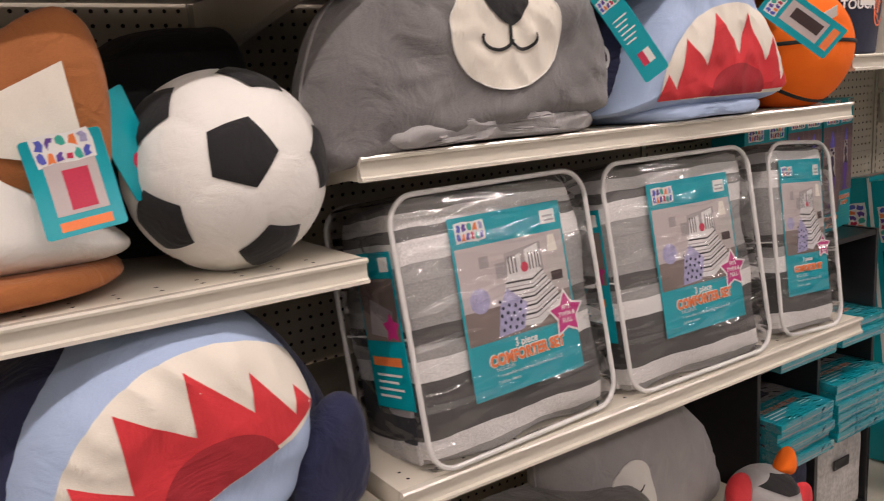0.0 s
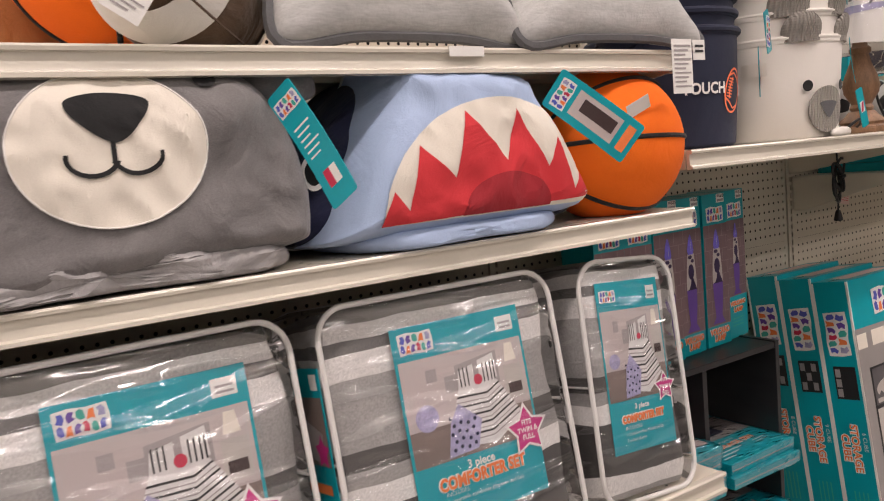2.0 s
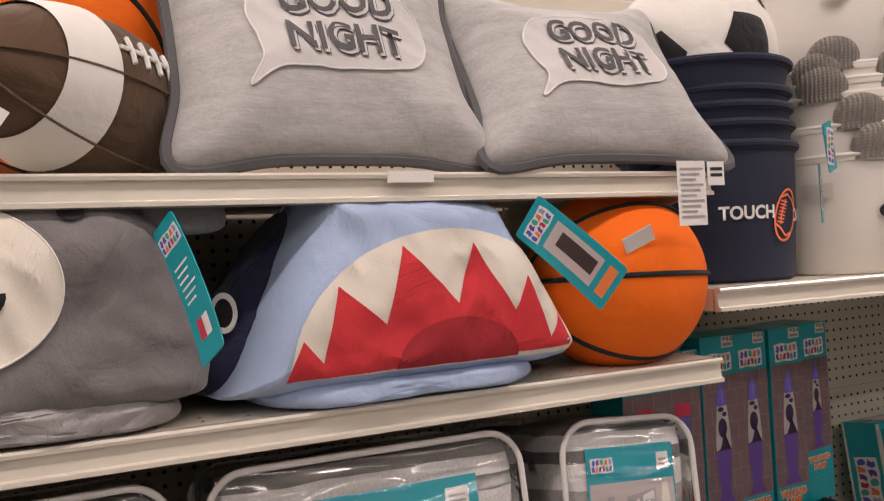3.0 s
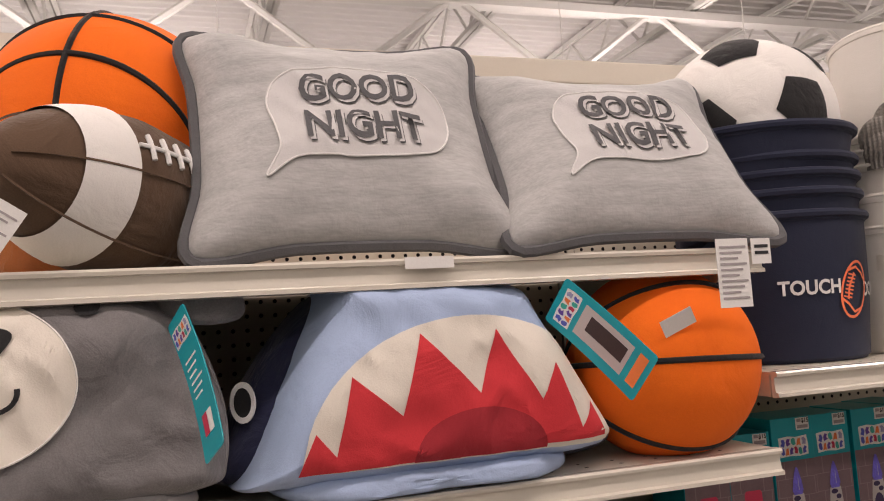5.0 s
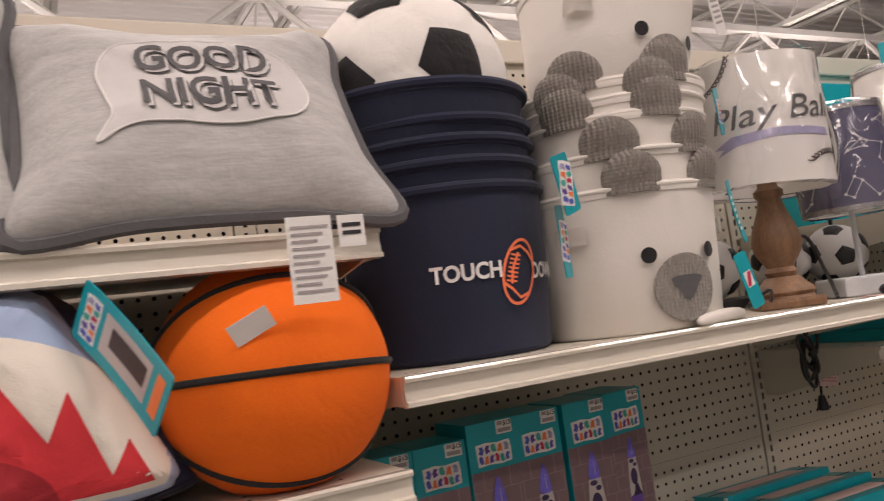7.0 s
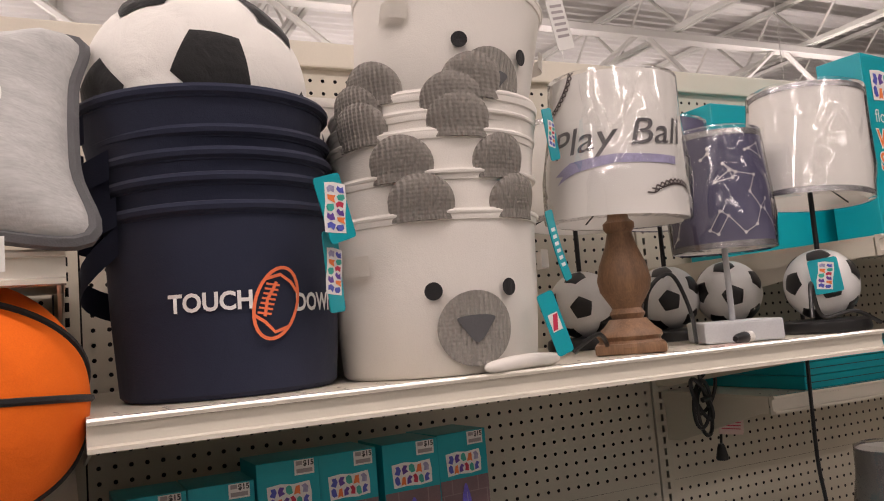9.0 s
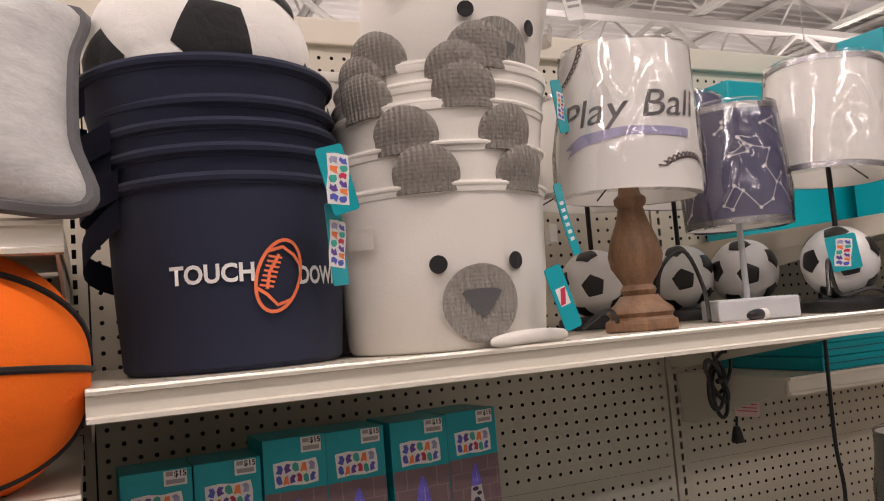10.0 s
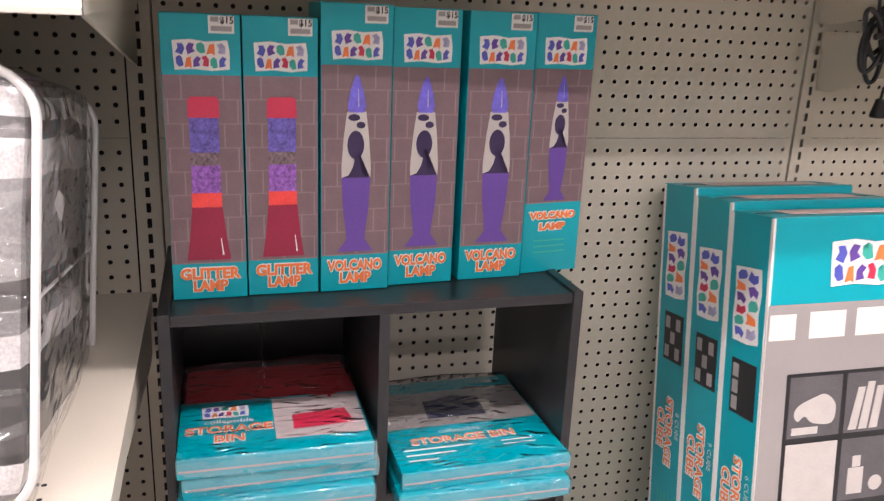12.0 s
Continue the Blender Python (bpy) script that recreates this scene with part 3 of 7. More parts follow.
def shelf(x0, x1, front, top, back=PANEL - 0.008, pegs=True):
    """A steel shelf: tray, moulded price rail in front and a bracket at each end."""
    th = thing("shelf", "cream enamelled steel shelf with a glossy price rail", "shelf", pose(0, 0, 0), "store shelves", "structure")
    a, b = x0 + 0.004, x1 - 0.004
    part("tray", add_box(add_box(add_box(box(a, b, front + 0.012, back, top - 0.004, top), a, a + 0.0015, front + 0.014, back, top - 0.034, top - 0.0042), b - 0.0015, b, front + 0.014, back, top - 0.034, top - 0.0042), a + 0.002, b - 0.002, front + 0.18, front + 0.24, top - 0.022, top - 0.0042), CREAM, th, smooth=False)
    # price rail: hollow moulding with a rim above and below
    prof = [(0.010, 0.001), (-0.001, 0.001), (-0.003, -0.002), (-0.002, -0.006), (0.003, -0.007), (0.004, -0.016), (0.002, -0.027), (-0.003, -0.029), (-0.003, -0.034), (0.010, -0.035)]
    bm = bmesh.new()
    la = [bm.verts.new((a - 0.001, front + p, top + q)) for p, q in prof]
    lb = [bm.verts.new((b + 0.001, front + p, top + q)) for p, q in prof]
    for i in range(len(prof)):
        j = (i + 1) % len(prof)
        bm.faces.new((la[i], la[j], lb[j], lb[i]))
    bm.faces.new(list(reversed(la)))
    bm.faces.new(lb)
    bmesh.ops.recalc_face_normals(bm, faces=bm.faces[:])
    part("price_rail", bm, CREAM_RAIL, th, "glossy cream price rail")
    for xa in (a + 0.004, b - 0.008):
        bm = bmesh.new()
        pts = [(front + 0.03, top - 0.005), (back, top - 0.005), (back, top - 0.11), (back - 0.04, top - 0.11), (front + 0.03, top - 0.032)]
        for dx in (0, 0.004):
            bm.faces.new([bm.verts.new((xa + dx, p, q)) for p, q in (pts if dx else pts[::-1])])
        bm.verts.ensure_lookup_table()
        for i in range(5):
            j = (i + 1) % 5
            bm.faces.new((bm.verts[i], bm.verts[j], bm.verts[5 + (4 - j)], bm.verts[5 + (4 - i)]))
        bmesh.ops.recalc_face_normals(bm, faces=bm.faces[:])
        part("bracket", bm, CREAM, th, smooth=False)
    if pegs:
        # flat dark hexagons on the tray, painted in place of shaded holes
        bm = bmesh.new()
        n = int((b - a) / 0.0508)
        for i in range(n):
            for r in (0.035, 0.06):
                cx = a + 0.03 + 0.0508 * i
                bm.faces.new([bm.verts.new((cx + 0.003 * math.cos(k * math.pi / 3), front + r + 0.003 * math.sin(k * math.pi / 3), top + 0.0006)) for k in range(6)])
        tagged(part("peg_holes", bm, DARK, th, "small dark peg holes", smooth=False), kind="stuff")
    return th


SH_L, SH_L2, SH_LU = 1.305, 0.935, 1.715
SH_A2, SH_A, SH_B, SH_F = 1.715, 1.442, 0.965, 0.42
SH_C, SH_D, SH_E = 1.543, 1.42, 1.70
DECK = 0.17
shelf(BX[0], BX[1], 1.04, SH_LU)
shelf(BX[0], BX[1], 1.04, SH_L)
shelf(BX[0], BX[1], 1.02, SH_L2)
shelf(BX[1], BX[2], 1.04, SH_A2)
shelf(BX[1], BX[2] + 0.006, 1.048, SH_A)
shelf(BX[1], BX[2], 1.005, SH_B)
shelf(BX[1], BX[2], 1.005, SH_F)
shelf(BX[2] + 0.007, BX[3], 1.053, SH_C)
shelf(BX[3], BX[4], 1.306, SH_D)
shelf(BX[3], BX[4], 1.04, SH_E)
shelf(BX[3], BX[4], 1.15, 1.02)


def base_deck(x0, x1):
    th = thing("base_deck", "cream steel base deck with a kick plate", "shelf", pose(0, 0, 0), "base decks", "structure")
    part("tray", box(x0 + 0.003, x1 - 0.003, 0.98, PANEL - 0.006, DECK - 0.03, DECK, 0.004), CREAM, th, smooth=False)
    part("kick_plate", box(x0 + 0.003, x1 - 0.003, 1.01, 1.02, 0.0, DECK - 0.031), CREAM, th, smooth=False)
    return th


for i in range(4):
    base_deck(BX[i], BX[i + 1])


# ---- soft goods ----
class Soft:
    """A stuffed shape: a closed outline in x, z that swells to the front (-y) and back."""

    def __init__(self, ctrl, tf, tb, p=4.0, q=0.5, wr=0.004, ws=9.0, seed=0.0, steps=7, centre=None, pb=None):
        self.out = [(v.x, v.y) for v in spline([(a, b, 0) for a, b in ctrl], steps)]
        self.c = centre or (sum(a for a, b in self.out) / len(self.out), sum(b for a, b in self.out) / len(self.out))
        self.tf, self.tb, self.p, self.q, self.wr, self.ws, self.seed = tf, tb, p, q, wr, ws, seed
        self.pb = pb or p
        ang = sorted((math.atan2(b - self.c[1], a - self.c[0]), math.hypot(a - self.c[0], b - self.c[1])) for a, b in self.out)
        self.ta = [ang[-1][0] - 2 * math.pi] + [a for a, r in ang] + [ang[0][0] + 2 * math.pi]
        self.tr = [ang[-1][1]] + [r for a, r in ang] + [ang[0][1]]

    def wrinkle(self, u, v):
        n1 = noise.noise(Vector((u * self.ws, v * self.ws * 1.6, self.seed)))
        n2 = noise.noise(Vector((u * self.ws * 2.6 + v * 9, v * self.ws * 2.2, self.seed + 7)))
        return self.wr * (n1 * 1.2 + (0.55 - abs(n2) * 1.6) * 0.8)

    def depth(self, u, v, back=False):
        a = math.atan2(v - self.c[1], u - self.c[0])
        r = math.hypot(u - self.c[0], v - self.c[1]) / float(np.interp(a, self.ta, self.tr))
        k = max(0.0, 1 - min(r, 1) ** (self.pb if back else self.p)) ** self.q
        return (self.tb if back else self.tf) * k + (self.wrinkle(u, v) * min(1, k * 2))

    def surf(self, u, v, o):
        return Vector((u, -self.depth(u, v) - o, v))

    def mesh(self, rings=22):
        bm = bmesh.new()
        N = len(self.out)
        rho = [1 - (1 - i / rings) ** 1.8 for i in range(1, rings + 1)]
        edge = None
        for sgn in (-1, 1):
            mid = bm.verts.new((self.c[0], sgn * self.depth(*self.c, sgn > 0), self.c[1]))
            prev = None
            for i, r in enumerate(rho):
                if i == rings - 1 and edge:
                    ring = edge
                else:
                    ring = []
                    for a, b in self.out:
                        u, v = self.c[0] + (a - self.c[0]) * r, self.c[1] + (b - self.c[1]) * r
                        ring.append(bm.verts.new((u, sgn * self.depth(u, v, sgn > 0) if i < rings - 1 else 0.0, v)))
                    if i == rings - 1:
                        edge = ring
                for k in range(N):
                    j = (k + 1) % N
                    f = (mid, ring[k], ring[j]) if prev is None else (prev[k], ring[k], ring[j], prev[j])
                    bm.faces.new(f if sgn > 0 else f[::-1])
                prev = ring
        bmesh.ops.recalc_face_normals(bm, faces=bm.faces[:])
        return bm

    def rim(self, r, parent, mat, name="piping", k=1.0):
        pts = [(self.c[0] + (a - self.c[0]) * k, 0, self.c[1] + (b - self.c[1]) * k) for a, b in self.out]
        return part(name, tube(pts, r, 6, True), mat, parent)


def stroke(pts, w):
    """A ribbon outline round a polyline."""
    P = [Vector((a, b)) for a, b in pts]
    left, right = [], []
    for i, p in enumerate(P):
        d = (P[min(i + 1, len(P) - 1)] - P[max(i - 1, 0)]).normalized()
        n = Vector((-d.y, d.x)) * w / 2
        left.append((p + n)[:])
        right.append((p - n)[:])
    return left + right[::-1]


def arc(cx, cy, r, a0, a1, n=14, ry=None):
    return [(cx + r * math.cos(radians(a0 + (a1 - a0) * k / n)), cy + (ry or r) * math.sin(radians(a0 + (a1 - a0) * k / n))) for k in range(n + 1)]


def ribbons(pts, w):
    """The ribbon as short quads."""
    L = stroke(pts, w)
    n = len(pts)
    return [[L[i], L[i + 1], L[2 * n - 2 - i], L[2 * n - 1 - i]] for i in range(n - 1)]


def card(name, w, h, m, parent=None, label="", category="", bend=0.0, mat=None, printed=None):
    """A thin printed card hung by its top edge; bend curls its lower end forward."""
    def sf(u, v, o):
        k = (v / h)
        return Vector((u, -o - bend * k * k, v))
    th = thing(name, label, category, m)
    bm = drape([rrect(-w / 2, w / 2, -h, 0, 0.004, 2)], sf, 0.0008, 0.0012, 0.015)
    drape([[(-p[0], p[1]) for p in rrect(-w / 2, w / 2, -h, 0, 0.004, 2)]], lambda u, v, o: sf(-u, v, -o), 0.0008, 0, 0.015, bm)
    part("board", bm, mat or TEAL, th)
    if printed:
        printed(sf, th, w, h)
    return th


def tag_photo(sf, th, w, h):
    emblem(0, -h * 0.14, w * 0.7, sf, th, 0.0012)
    print_on("photo", [rect(-w * 0.30, w * 0.34, -h * 0.80, -h * 0.27)], sf, ROOM_P, th, 0.0012)
    print_on("photo_shape", [rect(-w * 0.10, w * 0.22, -h * 0.76, -h * 0.36)], sf, RED_P if w > 0.065 else BROWN_P, th, 0.0018)
    print_on("orange_band", [rect(-w * 0.3, w * 0.34, -h * 0.95, -h * 0.86)], sf, ORANGE_P, th, 0.0012)


BROWN_P = material("dark_brown_print", (0.05, 0.03, 0.03), rough=0.5)


def hooded_bear():
    th = thing("hooded_slumber_bag", "folded grey plush hooded slumber bag with a bear face", "slumber bag", pose(0.877, 1.12, SH_A + 0.002))
    s = Soft([(-0.262, -0.022), (-0.276, 0.04), (-0.264, 0.12), (-0.222, 0.20), (-0.14, 0.247), (0.02, 0.256), (0.16, 0.252), (0.225, 0.225), (0.268, 0.13), (0.272, 0.05), (0.245, 0.026), (0.10, 0.018), (-0.08, 0.002)], 0.084, 0.22, p=9, q=0.5, wr=0.009, ws=9, seed=3.1, pb=1.6)
    part("hood", s.mesh(26), GREY_PLUSH, th, "wrinkled grey plush hood")
    s.rim(0.003, th, GREY_FLEECE, "seam", 1.0)
    lin = Soft([(-0.205, 0.0), (-0.21, 0.035), (-0.1, 0.045), (0.1, 0.045), (0.22, 0.035), (0.22, 0.0), (0, 0.0)], 0.078, 0.25, p=6, q=0.5, wr=0.014, ws=18, seed=1.0, pb=2.5)
    part("lining", lin.mesh(16), GREY_FLEECE, th, "light grey fleece lining folded under")
    cx, cz = 0.024, 0.160
    print_on("muzzle", [disc(cx, cz, 0.103, 40, 0.085)], s.surf, CREAM_PLUSH, th, 0.004, "cream oval muzzle", 0.012, 0.003)
    part("muzzle_seam", tube([s.surf(a, b, 0.004) for a, b in disc(cx, cz, 0.103, 60, 0.085)], 0.0012, 5, True), WHITE_PLUSH, th)
    nz = spline([(cx - 0.042, cz + 0.052, 0), (cx, cz + 0.060, 0), (cx + 0.042, cz + 0.052, 0), (cx + 0.034, cz + 0.030, 0), (cx + 0.004, cz + 0.006, 0), (cx - 0.034, cz + 0.030, 0)], 6)
    print_on("nose", [[(p.x, p.y) for p in nz]], s.surf, BLACK_PLUSH, th, 0.006, "black nose patch", 0.01)
    mouth = ribbons([(cx, cz + 0.01), (cx, cz - 0.016)], 0.005) + ribbons(arc(cx - 0.022, cz - 0.008, 0.026, 170, 345, 12, 0.020), 0.005) + ribbons(arc(cx + 0.024, cz - 0.008, 0.026, 195, 370, 12, 0.020), 0.005)
    print_on("mouth", mouth, s.surf, BLACK_PLUSH, th, 0.0065, "black stitched mouth")
    for ex in (cx - 0.112, cx + 0.112):
        print_on("eye", [disc(ex, 0.234, 0.013, 20, 0.009)], s.surf, BLACK_PLUSH, th, 0.005, "black oval eye", 0.006)
    for ex, k in ((cx - 0.21, -1), (0.245, 1)):
        e = Soft([(-0.05, 0), (-0.045, 0.03), (0, 0.045), (0.045, 0.03), (0.05, 0.0), (0, -0.012)], 0.03, 0.03, p=3, wr=0.004, seed=k)
        eo = part("ear", e.mesh(8), GREY_PLUSH, th, "grey plush ear")
        eo.matrix_basis = pose(ex, -0.02, 0.222, 10, 8 * k, 0)
    return th


hooded_bear()


def bear_tag(sf, th, w, h):
    emblem(0, -h * 0.14, w * 0.85, sf, th, 0.0012)
    bars([(-w * 0.32, -h * (0.34 + 0.05 * k), w * (0.62 - 0.1 * (k % 3)), 0.0024) for k in range(6)], sf, WHITE_P, th, off=0.0012)
    print_on("price_patch", [rect(-w * 0.22, w * 0.26, -h * 0.86, -h * 0.72)], sf, PAPER, th, 0.0012)
    print_on("red_patch", [rect(-w * 0.22, w * 0.02, -h * 0.86, -h * 0.72)], sf, RED_P, th, 0.0016)


card("hang_tag", 0.044, 0.165, pose(1.100, 1.040, 1.664, 4, -34, -64), None, "teal cardboard hang tag on the bear bag", "tag", 0.02, None, bear_tag)


def shark_mouth(th, s, T, off=0.003, flip=1):
    """Open mouth with teeth: white arch, red throat with peaks, dark tongue. T maps mouth coordinates to the surface."""
    mouth = [T(*p) for p in [(-0.19, 0.0)] + arc(0.015, 0.005, 0.2, 172, 8, 26, 0.160)[0:] + [(0.20, 0.0)]]
    print_on("mouth_white", [mouth], s.surf, CREAM_PLUSH, th, off, "cream printed mouth", 0.012)
    red = [(-0.192, 0.0), (-0.172, 0.045), (-0.150, 0.018), (-0.130, 0.104), (-0.074, 0.056), (-0.048, 0.147), (0.022, 0.074), (0.046, 0.147), (0.100, 0.060), (0.119, 0.103), (0.150, 0.022), (0.168, 0.052), (0.188, 0.008)]
    print_on("throat", [[T(*p) for p in red]], s.surf, RED_CLOTH, th, off + 0.0012, "red printed throat with tooth peaks", 0.012)
    print_on("tongue", [[T(*p) for p in [(-0.062, 0.002)] + arc(0.022, 0.002, 0.084, 176, 4, 18, 0.056) + [(0.106, 0.002)]]], s.surf, DKRED_CLOTH, th, off + 0.0022, "dark red tongue", 0.012)


def hooded_shark():
    th = thing("hooded_slumber_bag", "folded pale blue shark-face hooded slumber bag with navy back", "slumber bag", pose(1.415, 1.19, SH_A + 0.002))
    back = Soft([(-0.272, 0.015), (-0.262, 0.09), (-0.20, 0.19), (-0.12, 0.255), (0.02, 0.262), (0.12, 0.24), (0.19, 0.15), (0.235, 0.07), (0.24, 0.01), (0, 0.0)], 0.11, 0.24, p=5, q=0.5, wr=0.008, seed=5.0)
    part("back", back.mesh(20), NAVY_CLOTH, th, "navy plush back")
    f = Soft([(-0.262, 0.014), (-0.252, 0.035), (-0.20, 0.145), (-0.150, 0.240), (-0.140, 0.256), (-0.120, 0.259), (-0.02, 0.258), (0.08, 0.248), (0.105, 0.240), (0.120, 0.225), (0.175, 0.13), (0.222, 0.050), (0.222, 0.028), (0.200, 0.018), (0.08, 0.012), (-0.1, 0.010), (-0.22, 0.010)], 0.165, 0.02, p=9, q=0.5, wr=0.008, ws=8, seed=8.0, steps=5)
    part("face", f.mesh(26), BLUE_CLOTH, th, "pale blue cloth shark face")
    f.rim(0.0028, th, WHITE_T, "piping", 1.0)
    und = Soft([(-0.2, -0.001), (-0.2, 0.03), (0, 0.032), (0.15, 0.03), (0.15, 0.0), (0, -0.001)], 0.155, 0.1, p=6, wr=0.008, seed=2.5)
    part("lining", und.mesh(12), BLUE_CLOTH, th, "pale blue lining folded under")
    shark_mouth(th, f, lambda a, b: (a - 0.002, b + 0.037))
    ey = Vector((-0.243, -0.075, 0.116))
    part("eye_ring", lathe([(0.021, 0), (0.021, 0.003), (0.015, 0.003), (0.015, 0)], 24, m=Matrix.Translation(ey) @ pose(0, 0, 0, 90, 0, -35) @ Matrix.Diagonal((0.8, 1.15, 1, 1)), cap=False), WHITE_T, th, "white eye ring")
    part("eye", lathe([(0.015, 0), (0.015, 0.002)], 24, m=Matrix.Translation(ey) @ pose(0, 0, 0, 90, 0, -35) @ Matrix.Diagonal((0.8, 1.15, 1, 1))), BLACK_PLUSH, th, "black eye")
    return th


hooded_shark()
card("hang_tag", 0.064, 0.155, pose(1.550, 1.045, 1.660, 8, -50, -68), None, "teal cardboard hang tag with a product photo on the shark bag", "tag", 0.015, None, tag_photo)


def lower_shark():
    th = thing("hooded_slumber_bag", "crumpled pale blue shark-face hooded slumber bag on a low shelf", "slumber bag", pose(0.40, 1.19, SH_L2 + 0.002))
    back = Soft([(-0.33, 0.01), (-0.31, 0.12), (-0.24, 0.25), (-0.08, 0.315), (0.1, 0.30), (0.19, 0.2), (0.225, 0.1), (0.22, 0.01), (-0.05, 0.0)], 0.12, 0.24, p=4, wr=0.008, seed=15.0)
    part("back", back.mesh(18), NAVY_CLOTH, th, "navy plush back")
    f = Soft([(-0.255, 0.02), (-0.245, 0.14), (-0.19, 0.255), (-0.08, 0.325), (0.05, 0.335), (0.13, 0.27), (0.17, 0.19), (0.155, 0.10), (0.10, 0.02), (-0.1, 0.01)], 0.172, 0.02, p=6, q=0.5, wr=0.009, ws=7, seed=18.0)
    part("face", f.mesh(24), BLUE_CLOTH, th, "pale blue cloth shark face")
    f.rim(0.0028, th, WHITE_T, "piping")
    c, s_ = math.cos(radians(20)), math.sin(radians(20))
    shark_mouth(th, f, lambda a, b: (-0.014 + c * a * 0.95 - s_ * b * 1.1, 0.112 + s_ * a * 0.95 + c * b * 1.1))
    fin = Soft([(-0.05, 0.0), (-0.055, 0.09), (0.0, 0.17), (0.05, 0.15), (0.06, 0.03), (0.02, -0.002)], 0.04, 0.04, p=3, wr=0.004, seed=4)
    fo = part("fin", fin.mesh(10), NAVY_CLOTH, th, "navy fin flap")
    fo.matrix_basis = pose(0.165, -0.115, 0.002, 0, 8, 15)
    return th


lower_shark()


def fox():
    th = thing("hooded_slumber_bag", "folded white and rust plush fox hooded slumber bag", "slumber bag", pose(0.19, 1.235, SH_L + 0.002))
    base = Soft([(-0.3, 0.0), (-0.3, 0.04), (0.0, 0.045), (0.14, 0.04), (0.16, 0.012), (0.0, 0.0)], 0.175, 0.15, p=6, wr=0.006, seed=31)
    part("body", base.mesh(12), RUST_PLUSH, th, "folded rust plush body")
    f = Soft([(-0.32, 0.045), (-0.32, 0.16), (-0.2, 0.24), (-0.02, 0.225), (0.07, 0.17), (0.13, 0.10), (0.185, 0.045), (0.10, 0.028), (-0.1, 0.03)], 0.165, 0.14, p=5, wr=0.006, seed=33)
    part("face", f.mesh(20), WHITE_PLUSH, th, "white plush face")
    top = Soft([(-0.32, 0.19), (-0.32, 0.29), (-0.15, 0.31), (0.05, 0.28), (0.13, 0.245), (0.15, 0.19), (0.13, 0.155), (0.06, 0.195), (-0.06, 0.22)], 0.15, 0.14, p=4, wr=0.007, seed=35)
    part("hood", top.mesh(16), RUST_PLUSH, th, "rust plush hood")
    ear = Soft([(-0.10, -0.02), (-0.05, 0.09), (0.03, 0.145), (0.075, 0.12), (0.085, 0.02), (0.05, -0.07)], 0.03, 0.03, p=3, wr=0.003, seed=37)
    eo = part("ear", ear.mesh(12), RUST_PLUSH, th, "rust plush ear")
    eo.matrix_basis = pose(0.075, -0.135, 0.19, 0, 0, 0)
    print_on("ear_lining", [[(-0.06, -0.01), (-0.03, 0.055), (0.035, 0.085), (0.045, 0.0), (0.03, -0.03)]], ear.surf, CREAM_PLUSH, eo, 0.004, "cream inner ear", 0.015)
    part("smile", tube([f.surf(a, b, 0.002) for a, b in arc(-0.02, 0.175, 0.075, 235, 305, 10)], 0.003, 6), BLACK_PLUSH, th, "black stitched smile")
    return th


fox()
card("hang_tag", 0.085, 0.105, pose(0.282, 1.045, 1.503, 8, -9, -14), None, "creased teal hang tag with a product photo on the fox bag", "tag", 0.03, None, tag_photo)
card("hang_tag", 0.06, 0.13, pose(0.345, 1.10, 1.545, 0, -22, 30), None, "teal cardboard hang tag behind the fox ear", "tag", 0.01, None, lambda sf, th, w, h: print_on("red_patch", [disc(0.005, -h * 0.7, 0.012)], sf, RED_P, th, 0.0012))


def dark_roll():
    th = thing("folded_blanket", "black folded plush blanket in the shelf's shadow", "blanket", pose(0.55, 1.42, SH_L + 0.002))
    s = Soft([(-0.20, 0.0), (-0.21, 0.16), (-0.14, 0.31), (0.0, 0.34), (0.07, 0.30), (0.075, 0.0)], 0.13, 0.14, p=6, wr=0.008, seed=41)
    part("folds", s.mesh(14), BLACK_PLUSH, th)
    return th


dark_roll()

# ---- balls ----
PHI = (1 + 5 ** 0.5) / 2
ICO = [Vector(v).normalized() for a in (-1, 1) for b in (-PHI, PHI) for v in ((0, a, b), (a, b, 0), (b, 0, a))]


def soccer_geo():
    """Edges of the truncated icosahedron on the unit sphere, and its pentagons."""
    nb = {i: [j for j in range(12) if j != i and ICO[i].dot(ICO[j]) > 0.4] for i in range(12)}
    corner = lambda i, j: ((ICO[i] * 2 + ICO[j]) / 3).normalized()
    pent, seams = [], []
    for i in range(12):
        n = ICO[i]
        a = n.orthogonal().normalized()
        b = n.cross(a)
        ring = sorted(nb[i], key=lambda j: math.atan2(ICO[j].dot(b), ICO[j].dot(a)))
        pent.append((n, [corner(i, j) for j in ring]))
        seams += [(corner(i, j), corner(j, i)) for j in nb[i] if j > i]
    return pent, seams


PENT, SEAM = soccer_geo()


def align(front, turn):
    """A turn of the ball with one pentagon facing front and a neighbour towards turn."""
    f = Vector(front).normalized()
    q = PENT[0][0].rotation_difference(f).to_matrix().to_4x4()
    nb = q @ max((n for n, p in PENT[1:]), key=lambda n: n.dot(PENT[0][0]))
    side = Vector(turn)
    a, b = (nb - f * nb.dot(f)).normalized(), (side - f * side.dot(f)).normalized()
    ang = math.atan2(f.dot(a.cross(b)), a.dot(b))
    return Matrix.Rotation(ang, 4, f) @ q


